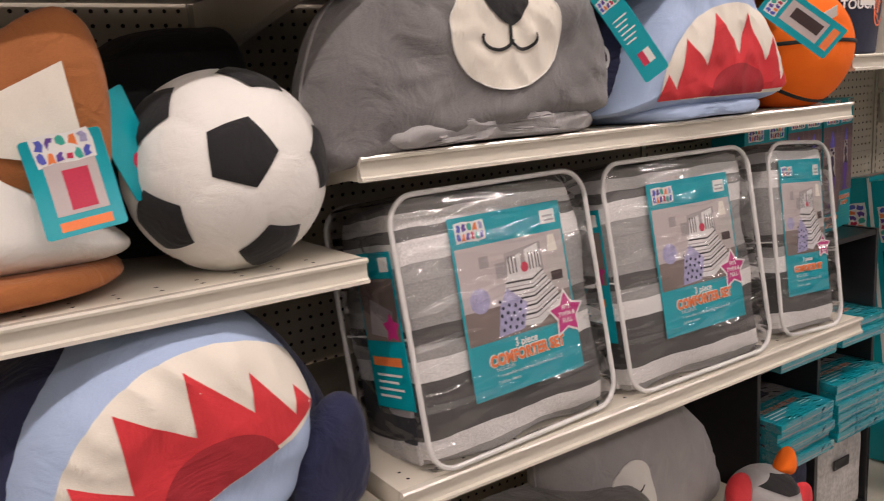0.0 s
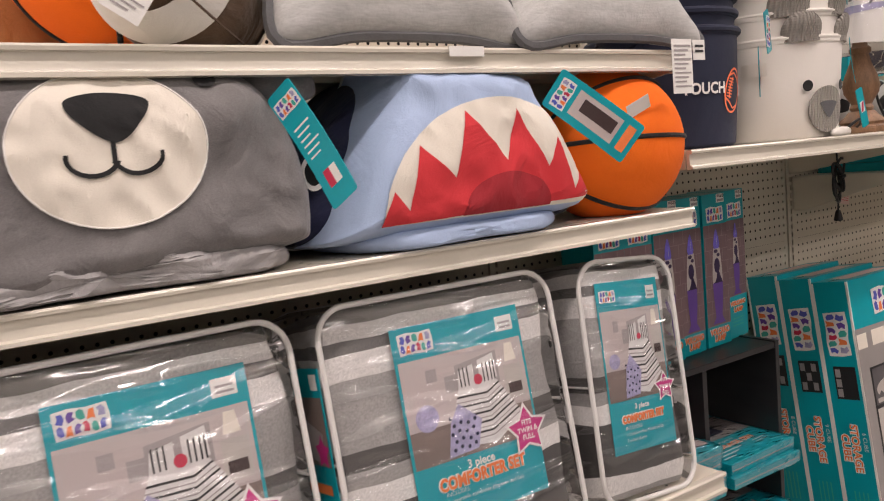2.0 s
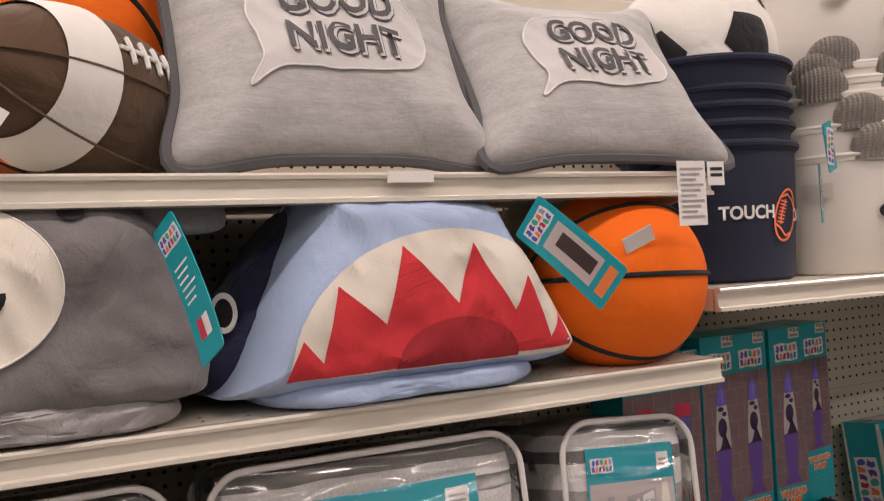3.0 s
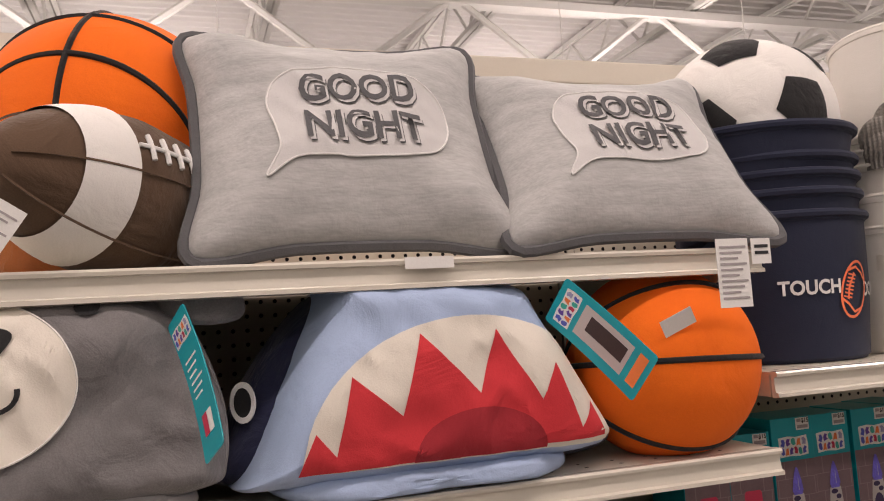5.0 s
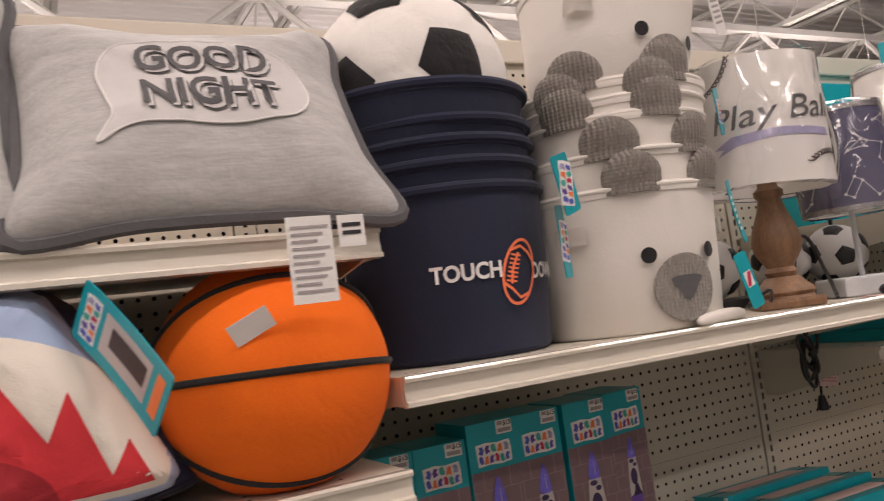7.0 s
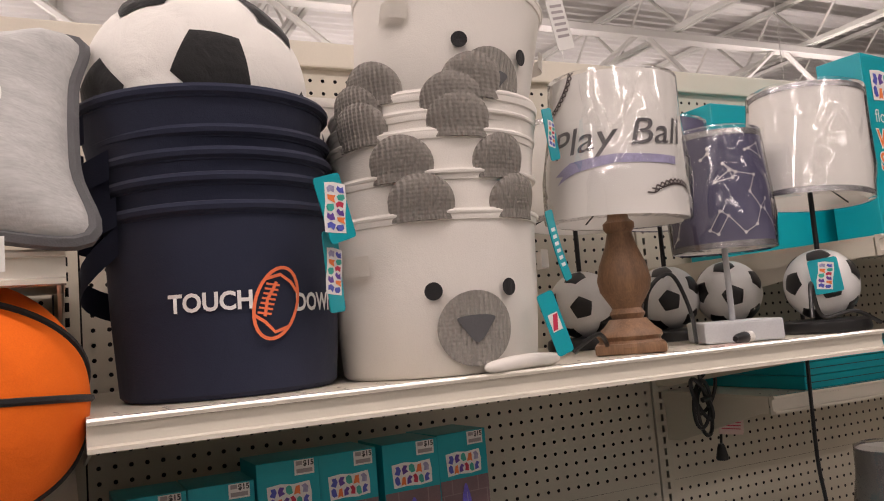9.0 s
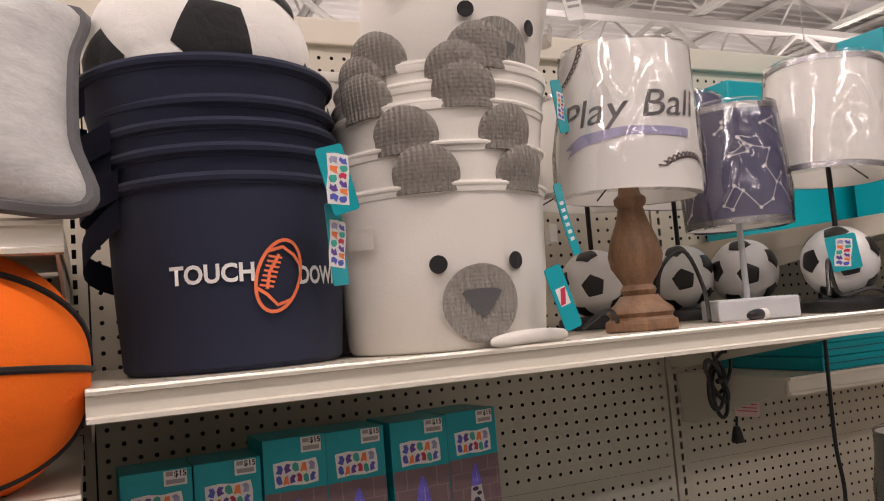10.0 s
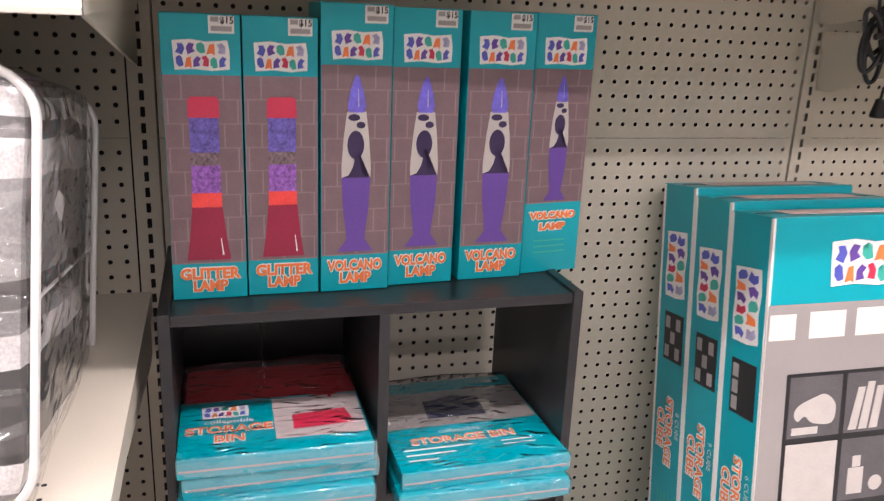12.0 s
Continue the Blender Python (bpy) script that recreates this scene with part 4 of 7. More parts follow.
def soccer_ball(th, c, r, rot, white, black, sub=5, depth=0.012, squash=1.0):
    """White sewn sphere with dark pentagon patches under thing th."""
    bm = bmesh.new()
    bmesh.ops.create_icosphere(bm, subdivisions=sub, radius=1.0)
    edges = SEAM + [(p[k], p[(k + 1) % 5]) for n, p in PENT for k in range(5)]
    A = np.array([a for a, b in edges])
    B = np.array([b for a, b in edges])
    AB = B - A
    L2 = (AB * AB).sum(1)

    def puff(d):
        v = np.array(d)
        t = np.clip(((v - A) * AB).sum(1) / L2, 0, 1)
        m = float(np.sqrt((((A + AB * t[:, None]) - v) ** 2).sum(1).min()))
        return 1 - depth * math.exp(-(m / 0.035) ** 2) * 1.6

    def place(d, o=0.0):
        p = rot @ (d * (r * puff(d) + o))
        p.z *= squash
        return Vector(c) + p
    for v in bm.verts:
        v.co = place(v.co.normalized())
    ball = part("ball_cover", bm, white, th, "white sewn cover")
    for n, ps in PENT:
        bm = bmesh.new()
        K = 5
        for k in range(5):
            a, b = ps[k], ps[(k + 1) % 5]
            rows = []
            for i in range(K + 1):
                rows.append([bm.verts.new(place((n * (1 - i / K) + (a.lerp(b, j / max(i, 1)) if i else n) * (i / K)).normalized(), r * 0.022 if i < K else r * 0.018)) for j in range(i + 1)])
            for i in range(K):
                for j in range(i + 1):
                    bm.faces.new((rows[i][j], rows[i + 1][j], rows[i + 1][j + 1]))
                    if j < i:
                        bm.faces.new((rows[i][j], rows[i + 1][j + 1], rows[i][j + 1]))
        bmesh.ops.remove_doubles(bm, verts=bm.verts[:], dist=1e-5)
        bmesh.ops.recalc_face_normals(bm, faces=bm.faces[:])
        part("pentagon_patch", bm, black, ball)
    return ball


def ball_lines(th, c, r, rot, planes, mat, w):
    for n, d in planes:
        n = Vector(n).normalized()
        a = n.orthogonal().normalized()
        b = n.cross(a)
        k = math.sqrt(1 - d * d)
        pts = [Vector(c) + rot @ ((n * d + (a * math.cos(t) + b * math.sin(t)) * k) * (r * 1.001)) for t in [2 * math.pi * i / 72 for i in range(72)]]
        part("seam_line", tube(pts, w, 6, True), mat, th)


def plush_basketball(m, r, label, tag=False):
    th = thing("plush_basketball", label, "plush ball", m, "plush balls")
    bm = bmesh.new()
    bmesh.ops.create_icosphere(bm, subdivisions=5, radius=r)
    for v in bm.verts:
        v.co *= 1 + 0.012 * noise.noise(v.co * 9)
        v.co.z = max(v.co.z, -r * 0.91)
    part("ball_cover", bm, ORANGE_PLUSH, th, "bright orange plush cover")
    ball_lines(th, (0, 0, 0), r, Matrix.Identity(4), [((0.03, 0.06, 1), 0.0), ((0.05, 0.62, 0.78), 0.25), ((-0.05, 0.60, -0.78), 0.32)] if tag else [((-0.26, -0.776, -0.544), 0.0), ((-0.26, -0.776, -0.544), 0.52), ((1.03, -0.3, -0.1), 0.0)], BLACK_PLUSH, 0.0042)
    if tag:
        bm = drape([rect(-0.022, 0.022, -0.012, 0.012)], flat, 0.0005, 0.0008)
        o = part("sewn_label", bm, PAPER, th, "small white sewn label")
        o.matrix_basis = pose(-0.05, -r * 0.93, r * 0.42, 25, -25, -20)
    return th


def plush_soccer(m, r, front, turn, label):
    th = thing("plush_soccer_ball", label, "plush ball", m, "plush balls")
    soccer_ball(th, (0, 0, 0), r, align(front, turn), WHITE_PLUSH, BLACK_PLUSH, 5, 0.016)
    return th


plush_soccer(pose(0.500, 1.155, SH_L + 0.130), 0.136, (-0.164, -0.958, 0.24), (0.13, -0.71, -0.69), "white and black plush soccer ball beside the fox bag")
plush_soccer(pose(2.034, 1.255, 1.940), 0.147, (-0.02, -1, 0.02), (-0.905, -0.41, -0.165), "white and black plush soccer ball on the bucket stack")
plush_basketball(pose(1.750, 1.135, SH_A + 0.123), 0.134, "orange plush basketball with black seams beside the shark bag", True)
plush_basketball(pose(1.018, 1.345, 1.925), 0.176, "orange plush basketball resting behind the football")


def plush_football():
    th = thing("plush_football", "brown plush football with white bands and laces", "plush ball", pose(1.040, 1.158, SH_A2 + 0.094, 0, 7, 52), "plush balls")
    L, R = 0.190, 0.097

    def rad(x):
        return R * max(0.0, 1 - (abs(x) / L) ** 2.1) ** 0.60

    def band(x0, x1, extra):
        n = 10
        return lathe([(rad(x0 + (x1 - x0) * k / n) + extra, x0 + (x1 - x0) * k / n) for k in range(n + 1)], 48, m=pose(0, 0, 0, 0, 90, 0), cap=False)
    xs = [-L + 0.0005 + (2 * L - 0.001) * k / 40 for k in range(41)]
    bm = lathe([(rad(x), x) for x in xs], 48, m=pose(0, 0, 0, 0, 90, 0))
    for v in bm.verts:
        v.co += v.co.normalized() * 0.0025 * noise.noise(v.co * 22)
    part("cover", bm, BROWN_PLUSH, th, "brown plush cover")
    part("band", band(-0.128, -0.070, 0.0032), WHITE_PLUSH, th, "white plush band")
    part("band", band(0.070, 0.128, 0.0032), WHITE_PLUSH, th, "white plush band")
    sf = lambda x, a: Vector((x, -math.cos(a) * (rad(x) + 0.003), math.sin(a) * (rad(x) + 0.003)))
    part("lace_cord", tube([sf(-0.068 + 0.011 * k, 0.40) for k in range(13)], 0.0026, 6), WHITE_T, th, "white lace")
    for k in range(6):
        x = -0.052 + 0.021 * k
        part("cross_lace", tube([sf(x, 0.40 + d) for d in (-0.17, -0.08, 0, 0.08, 0.17)], 0.0032, 6), WHITE_T, th, "white cross lace")
    for a in (1.9, 0.05, -0.85):
        part("seam", tube([sf(x, a) for x in xs[1:-1]], 0.0016, 4), BROWN_PLUSH, th)
    lb = part("care_label", drape([rect(-0.022, 0.022, -0.05, 0.0)], flat, 0.0005, 0.0008), PAPER, th, "white printed care label")
    lb.matrix_basis = pose(-0.172, -0.020, -0.048, 10, 30, -52)
    bars([(-0.018, -0.012 - 0.006 * k, 0.036 - 0.006 * (k % 3), 0.0022) for k in range(6)], flat, GREY_P, lb, off=0.0012)
    return th


plush_football()


def rust_toy():
    th = thing("plush_toy", "rust plush toy standing behind the orange basketball", "plush toy", pose(0.98, 1.520, SH_A2 + 0.002))
    s = Soft([(-0.13, 0.0), (-0.14, 0.20), (-0.115, 0.36), (-0.04, 0.425), (0.06, 0.41), (0.12, 0.33), (0.13, 0.18), (0.12, 0.0), (0, -0.001)], 0.07, 0.07, p=3, wr=0.008, seed=91)
    part("body", s.mesh(18), RUST_PLUSH, th)
    s.rim(0.003, th, RUST_PLUSH, "seam")
    return th


rust_toy()


# ---- pillows ----
def night_pillow(m, w, h, label, seed, lean=30):
    th = thing("throw_pillow", label, "pillow", m, "throw pillows")
    a, b = w / 2, h
    s = Soft([(-a, 0.0), (-a + 0.012, b * 0.3), (-a + 0.012, b * 0.7), (-a + 0.004, b), (-a * 0.4, b - 0.014), (a * 0.4, b - 0.014), (a - 0.004, b), (a - 0.012, b * 0.7), (a - 0.012, b * 0.3), (a, 0.0), (a * 0.4, 0.012), (-a * 0.4, 0.012)], 0.062, 0.055, p=2.6, q=0.62, wr=0.006, ws=7, seed=seed, steps=6)
    part("cover", s.mesh(26), JERSEY, th, "heather grey jersey cover")
    s.rim(0.0082, th, PIPING, "piping", 1.014)
    bub = [(v.x, v.y) for v in spline([(-0.105, 0.205, 0), (-0.112, 0.255, 0), (-0.085, 0.290, 0), (-0.01, 0.300, 0), (0.09, 0.290, 0), (0.135, 0.255, 0), (0.138, 0.205, 0), (0.10, 0.172, 0), (0.0, 0.166, 0), (-0.075, 0.165, 0), (-0.122, 0.142, 0), (-0.103, 0.175, 0)], 6)]
    sc = lambda p: ((p[0] * 0.90 - 0.006) * w / 0.40, ((p[1] - 0.142) * 1.10 + 0.078) * h / 0.355)
    bub = [sc(p) for p in bub]
    print_on("speech_bubble", [bub], s.surf, BUBBLE, th, 0.0026, "white speech bubble patch", 0.008, 0.002)
    part("bubble_stitch", tube([s.surf(x, y, 0.0028) for x, y in bub], 0.0013, 5, True), WHITE_T, th)
    for txt, y in (("GOOD", 0.263), ("NIGHT", 0.204)):
        x, yy = sc((0.014, y))
        wd = 0.148 * w / 0.40
        words(txt, 0.058 * h / 0.355, x + 0.0042, yy - 0.0048, s.surf, PIPING, th, "letter_outline", 0.0046, width=wd, bold=0.0013, squash=1.10)
        words(txt, 0.058 * h / 0.355, x + 0.0030, yy - 0.0034, s.surf, BUBBLE, th, "letter_gap", 0.0054, width=wd, bold=0.0012, squash=1.10)
        words(txt, 0.058 * h / 0.355, x, yy, s.surf, PIPING, th, "lettering", 0.0062, width=wd, bold=0.0012, squash=1.10)
    if lean < 32:
        return th
    tg = part("care_label", drape([rect(-0.023, 0.023, -0.085, 0)], flat, 0.0005, 0.0008), PAPER, th, "white printed care label")
    tg.matrix_basis = pose(a - 0.125, -0.0536, -0.042, lean, 0, 0)
    bars([(-0.019, -0.012 - 0.007 * k, 0.038 - 0.006 * (k % 3), 0.0028) for k in range(10)], flat, GREY_P, tg, off=0.0012)
    t2 = part("sewn_label", drape([rect(-0.014, 0.014, -0.032, 0)], flat, 0.0005, 0.0008), PAPER, th, "small white sewn label")
    t2.matrix_basis = pose(a - 0.08, -0.0500, -0.040, lean, 0, 0)
    bars([(-0.010, -0.012 - 0.008 * k, 0.02, 0.004) for k in range(2)], flat, BLACK_P, t2, off=0.0012)
    return th


night_pillow(pose(1.317, 1.062, SH_A2 + 0.010, -26, 0, 1), 0.394, 0.338, "heather grey throw pillow lettered good night, leaning back", 2.0)
night_pillow(pose(1.690, 1.034, SH_A2 + 0.010, -34, 0, -2), 0.384, 0.318, "heather grey throw pillow lettered good night with a hanging care label", 6.0, 34)
solid("shelf_label", drape([rect(1.355, 1.415, SH_A2 - 0.012, SH_A2 + 0.002)], lambda u, v, o: Vector((u, 1.035 - o, v)), 0.002, 0.0015), PAPER, "white paper price label on the shelf rail", "label")


# ---- comforter bags ----
def star(cx, cy, r, n=5, k=0.55, a0=90):
    return [(cx + r * (1 if i % 2 == 0 else k) * math.cos(radians(a0 + 180 * i / n)), cy + r * (1 if i % 2 == 0 else k) * math.sin(radians(a0 + 180 * i / n))) for i in range(2 * n)]


def insert_card(th, w, h, x, z, narrow=False, sf0=None):
    """The printed insert: teal head, room photo, teal foot with the lettering. x, z: its lower left corner."""
    sf = sf0 or (lambda u, v, o: Vector((x + u, 0.003 - o, z + v)))
    cd = part("insert_card", drape([rect(0, w, 0, h)], sf, 0.0, 0.001, 0.03), TEAL, th, "printed teal insert card")
    y0, y1 = h * 0.30, h * 0.83
    print_on("photo_wall", [rect(w * 0.02, w * 0.98, y0 + (y1 - y0) * 0.34, y1)], sf, ROOM_P, cd, 0.0005, fine=0.06)
    print_on("photo_floor", [rect(w * 0.02, w * 0.98, y0, y0 + (y1 - y0) * 0.34)], sf, WOODF_P, cd, 0.0005, fine=0.06)
    P = lambda a, b: (w * a, y0 + (y1 - y0) * b)
    print_on("photo_headboard", [[P(0.42, 0.5), P(0.76, 0.6), P(0.76, 0.92), P(0.42, 0.86)]], sf, GREY_P, cd, 0.0008, fine=0.06)
    print_on("photo_bed", [[P(0.28, 0.10), P(0.66, 0.04), P(0.90, 0.24), P(0.72, 0.66), P(0.42, 0.62)]], sf, BED_P, cd, 0.0011, fine=0.06)
    stp = []
    for k in range(10):
        t0, t1 = 0.06 + k * 0.088, 0.06 + k * 0.088 + 0.022 + 0.016 * (k % 2)
        A, B = lambda t: (0.28 + 0.14 * t, 0.10 + 0.52 * t), lambda t: (0.90 - 0.18 * t, 0.24 + 0.42 * t)
        stp.append([P(*A(t0)), P(0.64, A(t0)[1] - 0.02), P(*B(t0)), P(*B(t1)), P(0.64, A(t1)[1] - 0.02), P(*A(t1))])
    print_on("photo_stripes", stp[1::2], sf, BLACK_P, cd, 0.0014, fine=0.06)
    print_on("photo_stripes", stp[::2], sf, GREY_P, cd, 0.0014, fine=0.06)
    for q in ([P(0.42, 0.60), P(0.56, 0.62), P(0.56, 0.84), P(0.44, 0.80)], [P(0.60, 0.64), P(0.74, 0.66), P(0.73, 0.90), P(0.60, 0.86)]):
        print_on("photo_pillow", [q], sf, BED_P, cd, 0.0016, fine=0.06)
    print_on("photo_pillow_bars", [[P(a, 0.64), P(a + 0.010, 0.64), P(a + 0.010, 0.83), P(a, 0.82)] for a in (0.445, 0.475, 0.505, 0.63, 0.66, 0.69, 0.715)], sf, BLACK_P, cd, 0.0019, fine=0.06)
    print_on("photo_cushion", [disc(*P(0.585, 0.68), w * 0.035, 12)], sf, RED_P, cd, 0.0021, fine=0.06)
    print_on("photo_throw", [[P(0.27, 0.02), P(0.50, 0.04), P(0.56, 0.30), P(0.40, 0.50), P(0.32, 0.34)]], sf, LILAC_P, cd, 0.0017, fine=0.06)
    print_on("photo_throw_pattern", [disc(*P(0.32 + 0.055 * (k % 4) + 0.02 * (k // 4 % 2), 0.08 + 0.075 * (k // 4) + 0.02 * (k % 2)), w * 0.014, 6) for k in range(17)], sf, NAVY_CLOTH, cd, 0.0020, fine=0.06)
    print_on("photo_clock", [disc(*P(0.16, 0.44), w * 0.085, 18), ], sf, LILAC_P, cd, 0.0011, fine=0.06)
    print_on("photo_frames", [rect(*(P(0.20, 0)[0], P(0.28, 0)[0]), P(0, 0.76)[1], P(0, 0.88)[1]), rect(P(0.33, 0)[0], P(0.42, 0)[0], P(0, 0.62)[1], P(0, 0.78)[1])], sf, GREY_P, cd, 0.0011, fine=0.06)
    print_on("photo_nightstand", [rect(P(0.80, 0)[0], P(0.95, 0)[0], P(0, 0.40)[1], P(0, 0.74)[1])], sf, PHOTO_W, cd, 0.0010, fine=0.06)
    print_on("photo_nightstand_gap", [rect(P(0.82, 0)[0], P(0.93, 0)[0], P(0, 0.46)[1], P(0, 0.56)[1])], sf, BROWN_P, cd, 0.0013, fine=0.06)
    print_on("photo_lamp", [[P(0.82, 0.78), P(0.92, 0.78), P(0.90, 0.96), P(0.84, 0.96)]], sf, CREAM_PLUSH, cd, 0.0010, fine=0.06)
    emblem(w * 0.17, h * 0.915, w * 0.24, sf, cd, 0.0005)
    print_on("price_sticker", [rect(w * 0.80, w * 0.94, h * 0.875, h * 0.955)], sf, PAPER, cd, 0.0006, "white price sticker", 0.06)
    bars([(w * 0.82, h * 0.89 + 0.007 * k, w * 0.10, 0.003) for k in range(2)], sf, GREY_P, cd, off=0.0012)
    words("3 piece", 0.017 if not narrow else 0.012, w * 0.5, h * 0.255, sf, WHITE_P, cd, off=0.0008, bold=0.0005)
    words("COMFORTER SET", 0.024 if not narrow else 0.016, w * 0.5, h * 0.19, sf, WHITE_P, cd, "letter_ground", 0.0008, bold=0.0024, width=w * 0.70)
    words("COMFORTER SET", 0.024 if not narrow else 0.016, w * 0.5, h * 0.19, sf, ORANGE_P, cd, off=0.0022, bold=0.0010, width=w * 0.68)
    words("INCLUDES:", 0.0085, w * 0.2, h * 0.14, sf, WHITE_P, cd, off=0.0008, align="LEFT")
    words("1 reversible comforter (fits twin and full)", 0.008, w * 0.2, h * 0.105, sf, WHITE_P, cd, off=0.0008, align="LEFT", width=w * 0.6)
    words("2 pillow shams", 0.008, w * 0.2, h * 0.07, sf, WHITE_P, cd, off=0.0008, align="LEFT")
    st = star(w * 0.90, h * 0.335, w * 0.155)
    print_on("star_ground", [star(w * 0.90, h * 0.335, w * 0.185)], sf, WHITE_P, cd, 0.0024, fine=0.06)
    print_on("star", [st], sf, PINK_P, cd, 0.0028, "magenta star", fine=0.06)
    for k, t in enumerate(("FITS", "TWIN &", "FULL")):
        words(t, 0.0105 if not narrow else 0.008, w * 0.90, h * 0.335 + 0.011 - 0.011 * k, sf, WHITE_P, cd, off=0.0032, bold=0.0003)
    return cd


def puffed_box(w, d, h, bev, amp, seed, n=9):
    bm = box(-w / 2, w / 2, 0, d, 0, h, 0)
    bmesh.ops.subdivide_edges(bm, edges=bm.edges[:], cuts=n, use_grid_fill=True)
    for v in bm.verts:
        p = v.co
        c = Vector((max(-w / 2 + bev, min(w / 2 - bev, p.x)), max(bev, min(d - bev, p.y)), max(bev, min(h - bev, p.z))))
        q = p - c
        if q.length > 1e-6:
            v.co = c + q.normalized() * bev
        nv = Vector((v.co.x / w * 2, v.co.y / d * 2 - 1, v.co.z / h * 2 - 1))
        v.co += nv * amp * noise.noise(v.co * 9 + Vector((seed, 0, 0)))
    bmesh.ops.recalc_face_normals(bm, faces=bm.faces[:])
    return bm


def comforter_bag(m, w, h, d, label, seed, card_w, card_x, side=True, narrow=False):
    th = thing("comforter_set", label, "bedding set", m, "comforter sets")
    r = 0.045
    part("comforter", puffed_box(w - 0.006, d - 0.016, h - 0.010, 0.028, 0.010, seed), STRIPED, th, "grey striped folded comforter").matrix_basis = pose(0, 0.0085, 0.004)
    bag = part("clear_cover", puffed_box(w + 0.004, d + 0.006, h + 0.003, 0.024, 0.004, seed + 3), BAG_FILM, th, "creased clear vinyl cover")
    bag.matrix_basis = pose(0, -0.006, 0)
    bag.visible_shadow = False
    for y in (0.002, d - 0.002):
        pts = [(a, y + 0.004 * noise.noise(Vector((a * 8, b * 8, seed))), b) for a, b in rrect(-w / 2 - 0.002, w / 2 + 0.002, 0.0055, h + 0.001, r, 6)]
        part("binding", tube(pts, 0.0043, 8, True), BINDING, th, "white vinyl binding")
    insert_card(th, card_w, 0.285, card_x, 0.085, narrow)
    for sg in (-1, 1):
        part("side_seam", tube([(sg * w / 2, 0.01, h * 0.5), (sg * (w / 2 + 0.001), d / 2, h * 0.5 + 0.002), (sg * w / 2, d - 0.01, h * 0.5)], 0.002, 5), BINDING, th)
    if side:
        def sl(u, v, o):
            return Vector((-w / 2 - 0.003 - o, d * 0.62 - u, 0.10 + v))
        cs = part("side_card", drape([rect(0, 0.105, 0, 0.24)], sl, 0.0, 0.001, 0.05), TEAL, th, "teal side card")
        print_on("photo_wall", [rect(0.004, 0.101, 0.105, 0.20)], sl, WOODF_P, cs, 0.0006, fine=0.06)
        print_on("photo_bed", [[(0.02, 0.115), (0.075, 0.11), (0.09, 0.15), (0.03, 0.17)]], sl, GREY_P, cs, 0.001, fine=0.06)
        print_on("star", [star(0.08, 0.125, 0.024)], sl, PINK_P, cs, 0.0014, fine=0.06)
        print_on("orange_band", [rect(0.01, 0.09, 0.066, 0.080)], sl, ORANGE_P, cs, 0.0006, fine=0.06)
        bars([(0.015, 0.05 - 0.011 * k, 0.07 - 0.012 * (k % 2), 0.004) for k in range(4)], sl, WHITE_P, cs, off=0.0006)
        for q in (rect(0.008, 0.03, 0.21, 0.232), rect(0.072, 0.097, 0.21, 0.232)):
            print_on("sticker", [q], sl, PAPER, cs, 0.0006, fine=0.06)
        lin = part("lining_fold", puffed_box(0.012, d * 0.6, 0.11, 0.005, 0.006, seed + 9, 6), STRIPED_B, th, "black and white patterned lining fold")
        lin.matrix_basis = pose(-w / 2 + 0.006, d * 0.2, 0.012)
    return th


comforter_bag(pose(0.903, 1.012, SH_B + 0.004, -10, 0, 3), 0.395, 0.415, 0.20, "grey striped comforter set in a clear zip bag with teal insert", 1.0, 0.236, -0.100)
comforter_bag(pose(1.335, 1.012, SH_B + 0.004, -10, 0, -1), 0.395, 0.415, 0.20, "grey striped comforter set in a clear zip bag with teal insert", 5.0, 0.226, -0.092)
comforter_bag(pose(1.686, 1.012, SH_B + 0.004, -9, 4, 0), 0.220, 0.405, 0.40, "grey striped comforter set standing end-on in its clear bag", 9.0, 0.150, -0.075, False, True)


# ---- cube shelf and what stands in it ----
CX0, CX1, CY0, CY1, CTOP = 1.893, 2.470, 1.288, 1.600, 1.047


CSTEP = 0.2845


def cube_shelf():
    th = thing("cube_shelf", "black laminate six-cube shelf unit with open back", "shelf unit", pose(0, 0, 0))
    t = 0.015
    for x in (CX0, CX1 - t):
        part("side_panel", box(x, x + t, CY0, CY1, DECK, CTOP + 0.003, 0.0015), BLACK_LAM, th, smooth=False)
    xm = (CX0 + CX1) / 2
    part("top_panel", box(CX0 + t, CX1 - t, CY0 + 0.002, CY1, CTOP - t, CTOP, 0.0015), BLACK_LAM, th, smooth=False)
    for k in range(3):
        z = DECK + 0.002 + k * CSTEP
        part("shelf_board", box(CX0 + t, xm - t / 2, CY0 + 0.002, CY1, z, z + t, 0.001), BLACK_LAM, th, smooth=False)
        part("shelf_board", box(xm + t / 2, CX1 - t, CY0 + 0.002, CY1, z, z + t, 0.001), BLACK_LAM, th, smooth=False)
    part("divider", box(xm - t / 2, xm + t / 2, CY0 + 0.002, CY1, DECK, CTOP - t - 0.0005, 0.001), BLACK_LAM, th, smooth=False)
    for k, (a, b) in enumerate(((CX0 + t, (CX0 + xm) / 2 - 0.002), ((CX0 + xm) / 2, xm - t / 2))):
        part("back_panel", box(a, b, CY1 - 0.006, CY1 - 0.002, DECK + 0.6, CTOP - t), BLACK_LAM, th, smooth=False)
    return th


cube_shelf()
ZR = [DECK + 0.017 + k * CSTEP for k in range(3)]


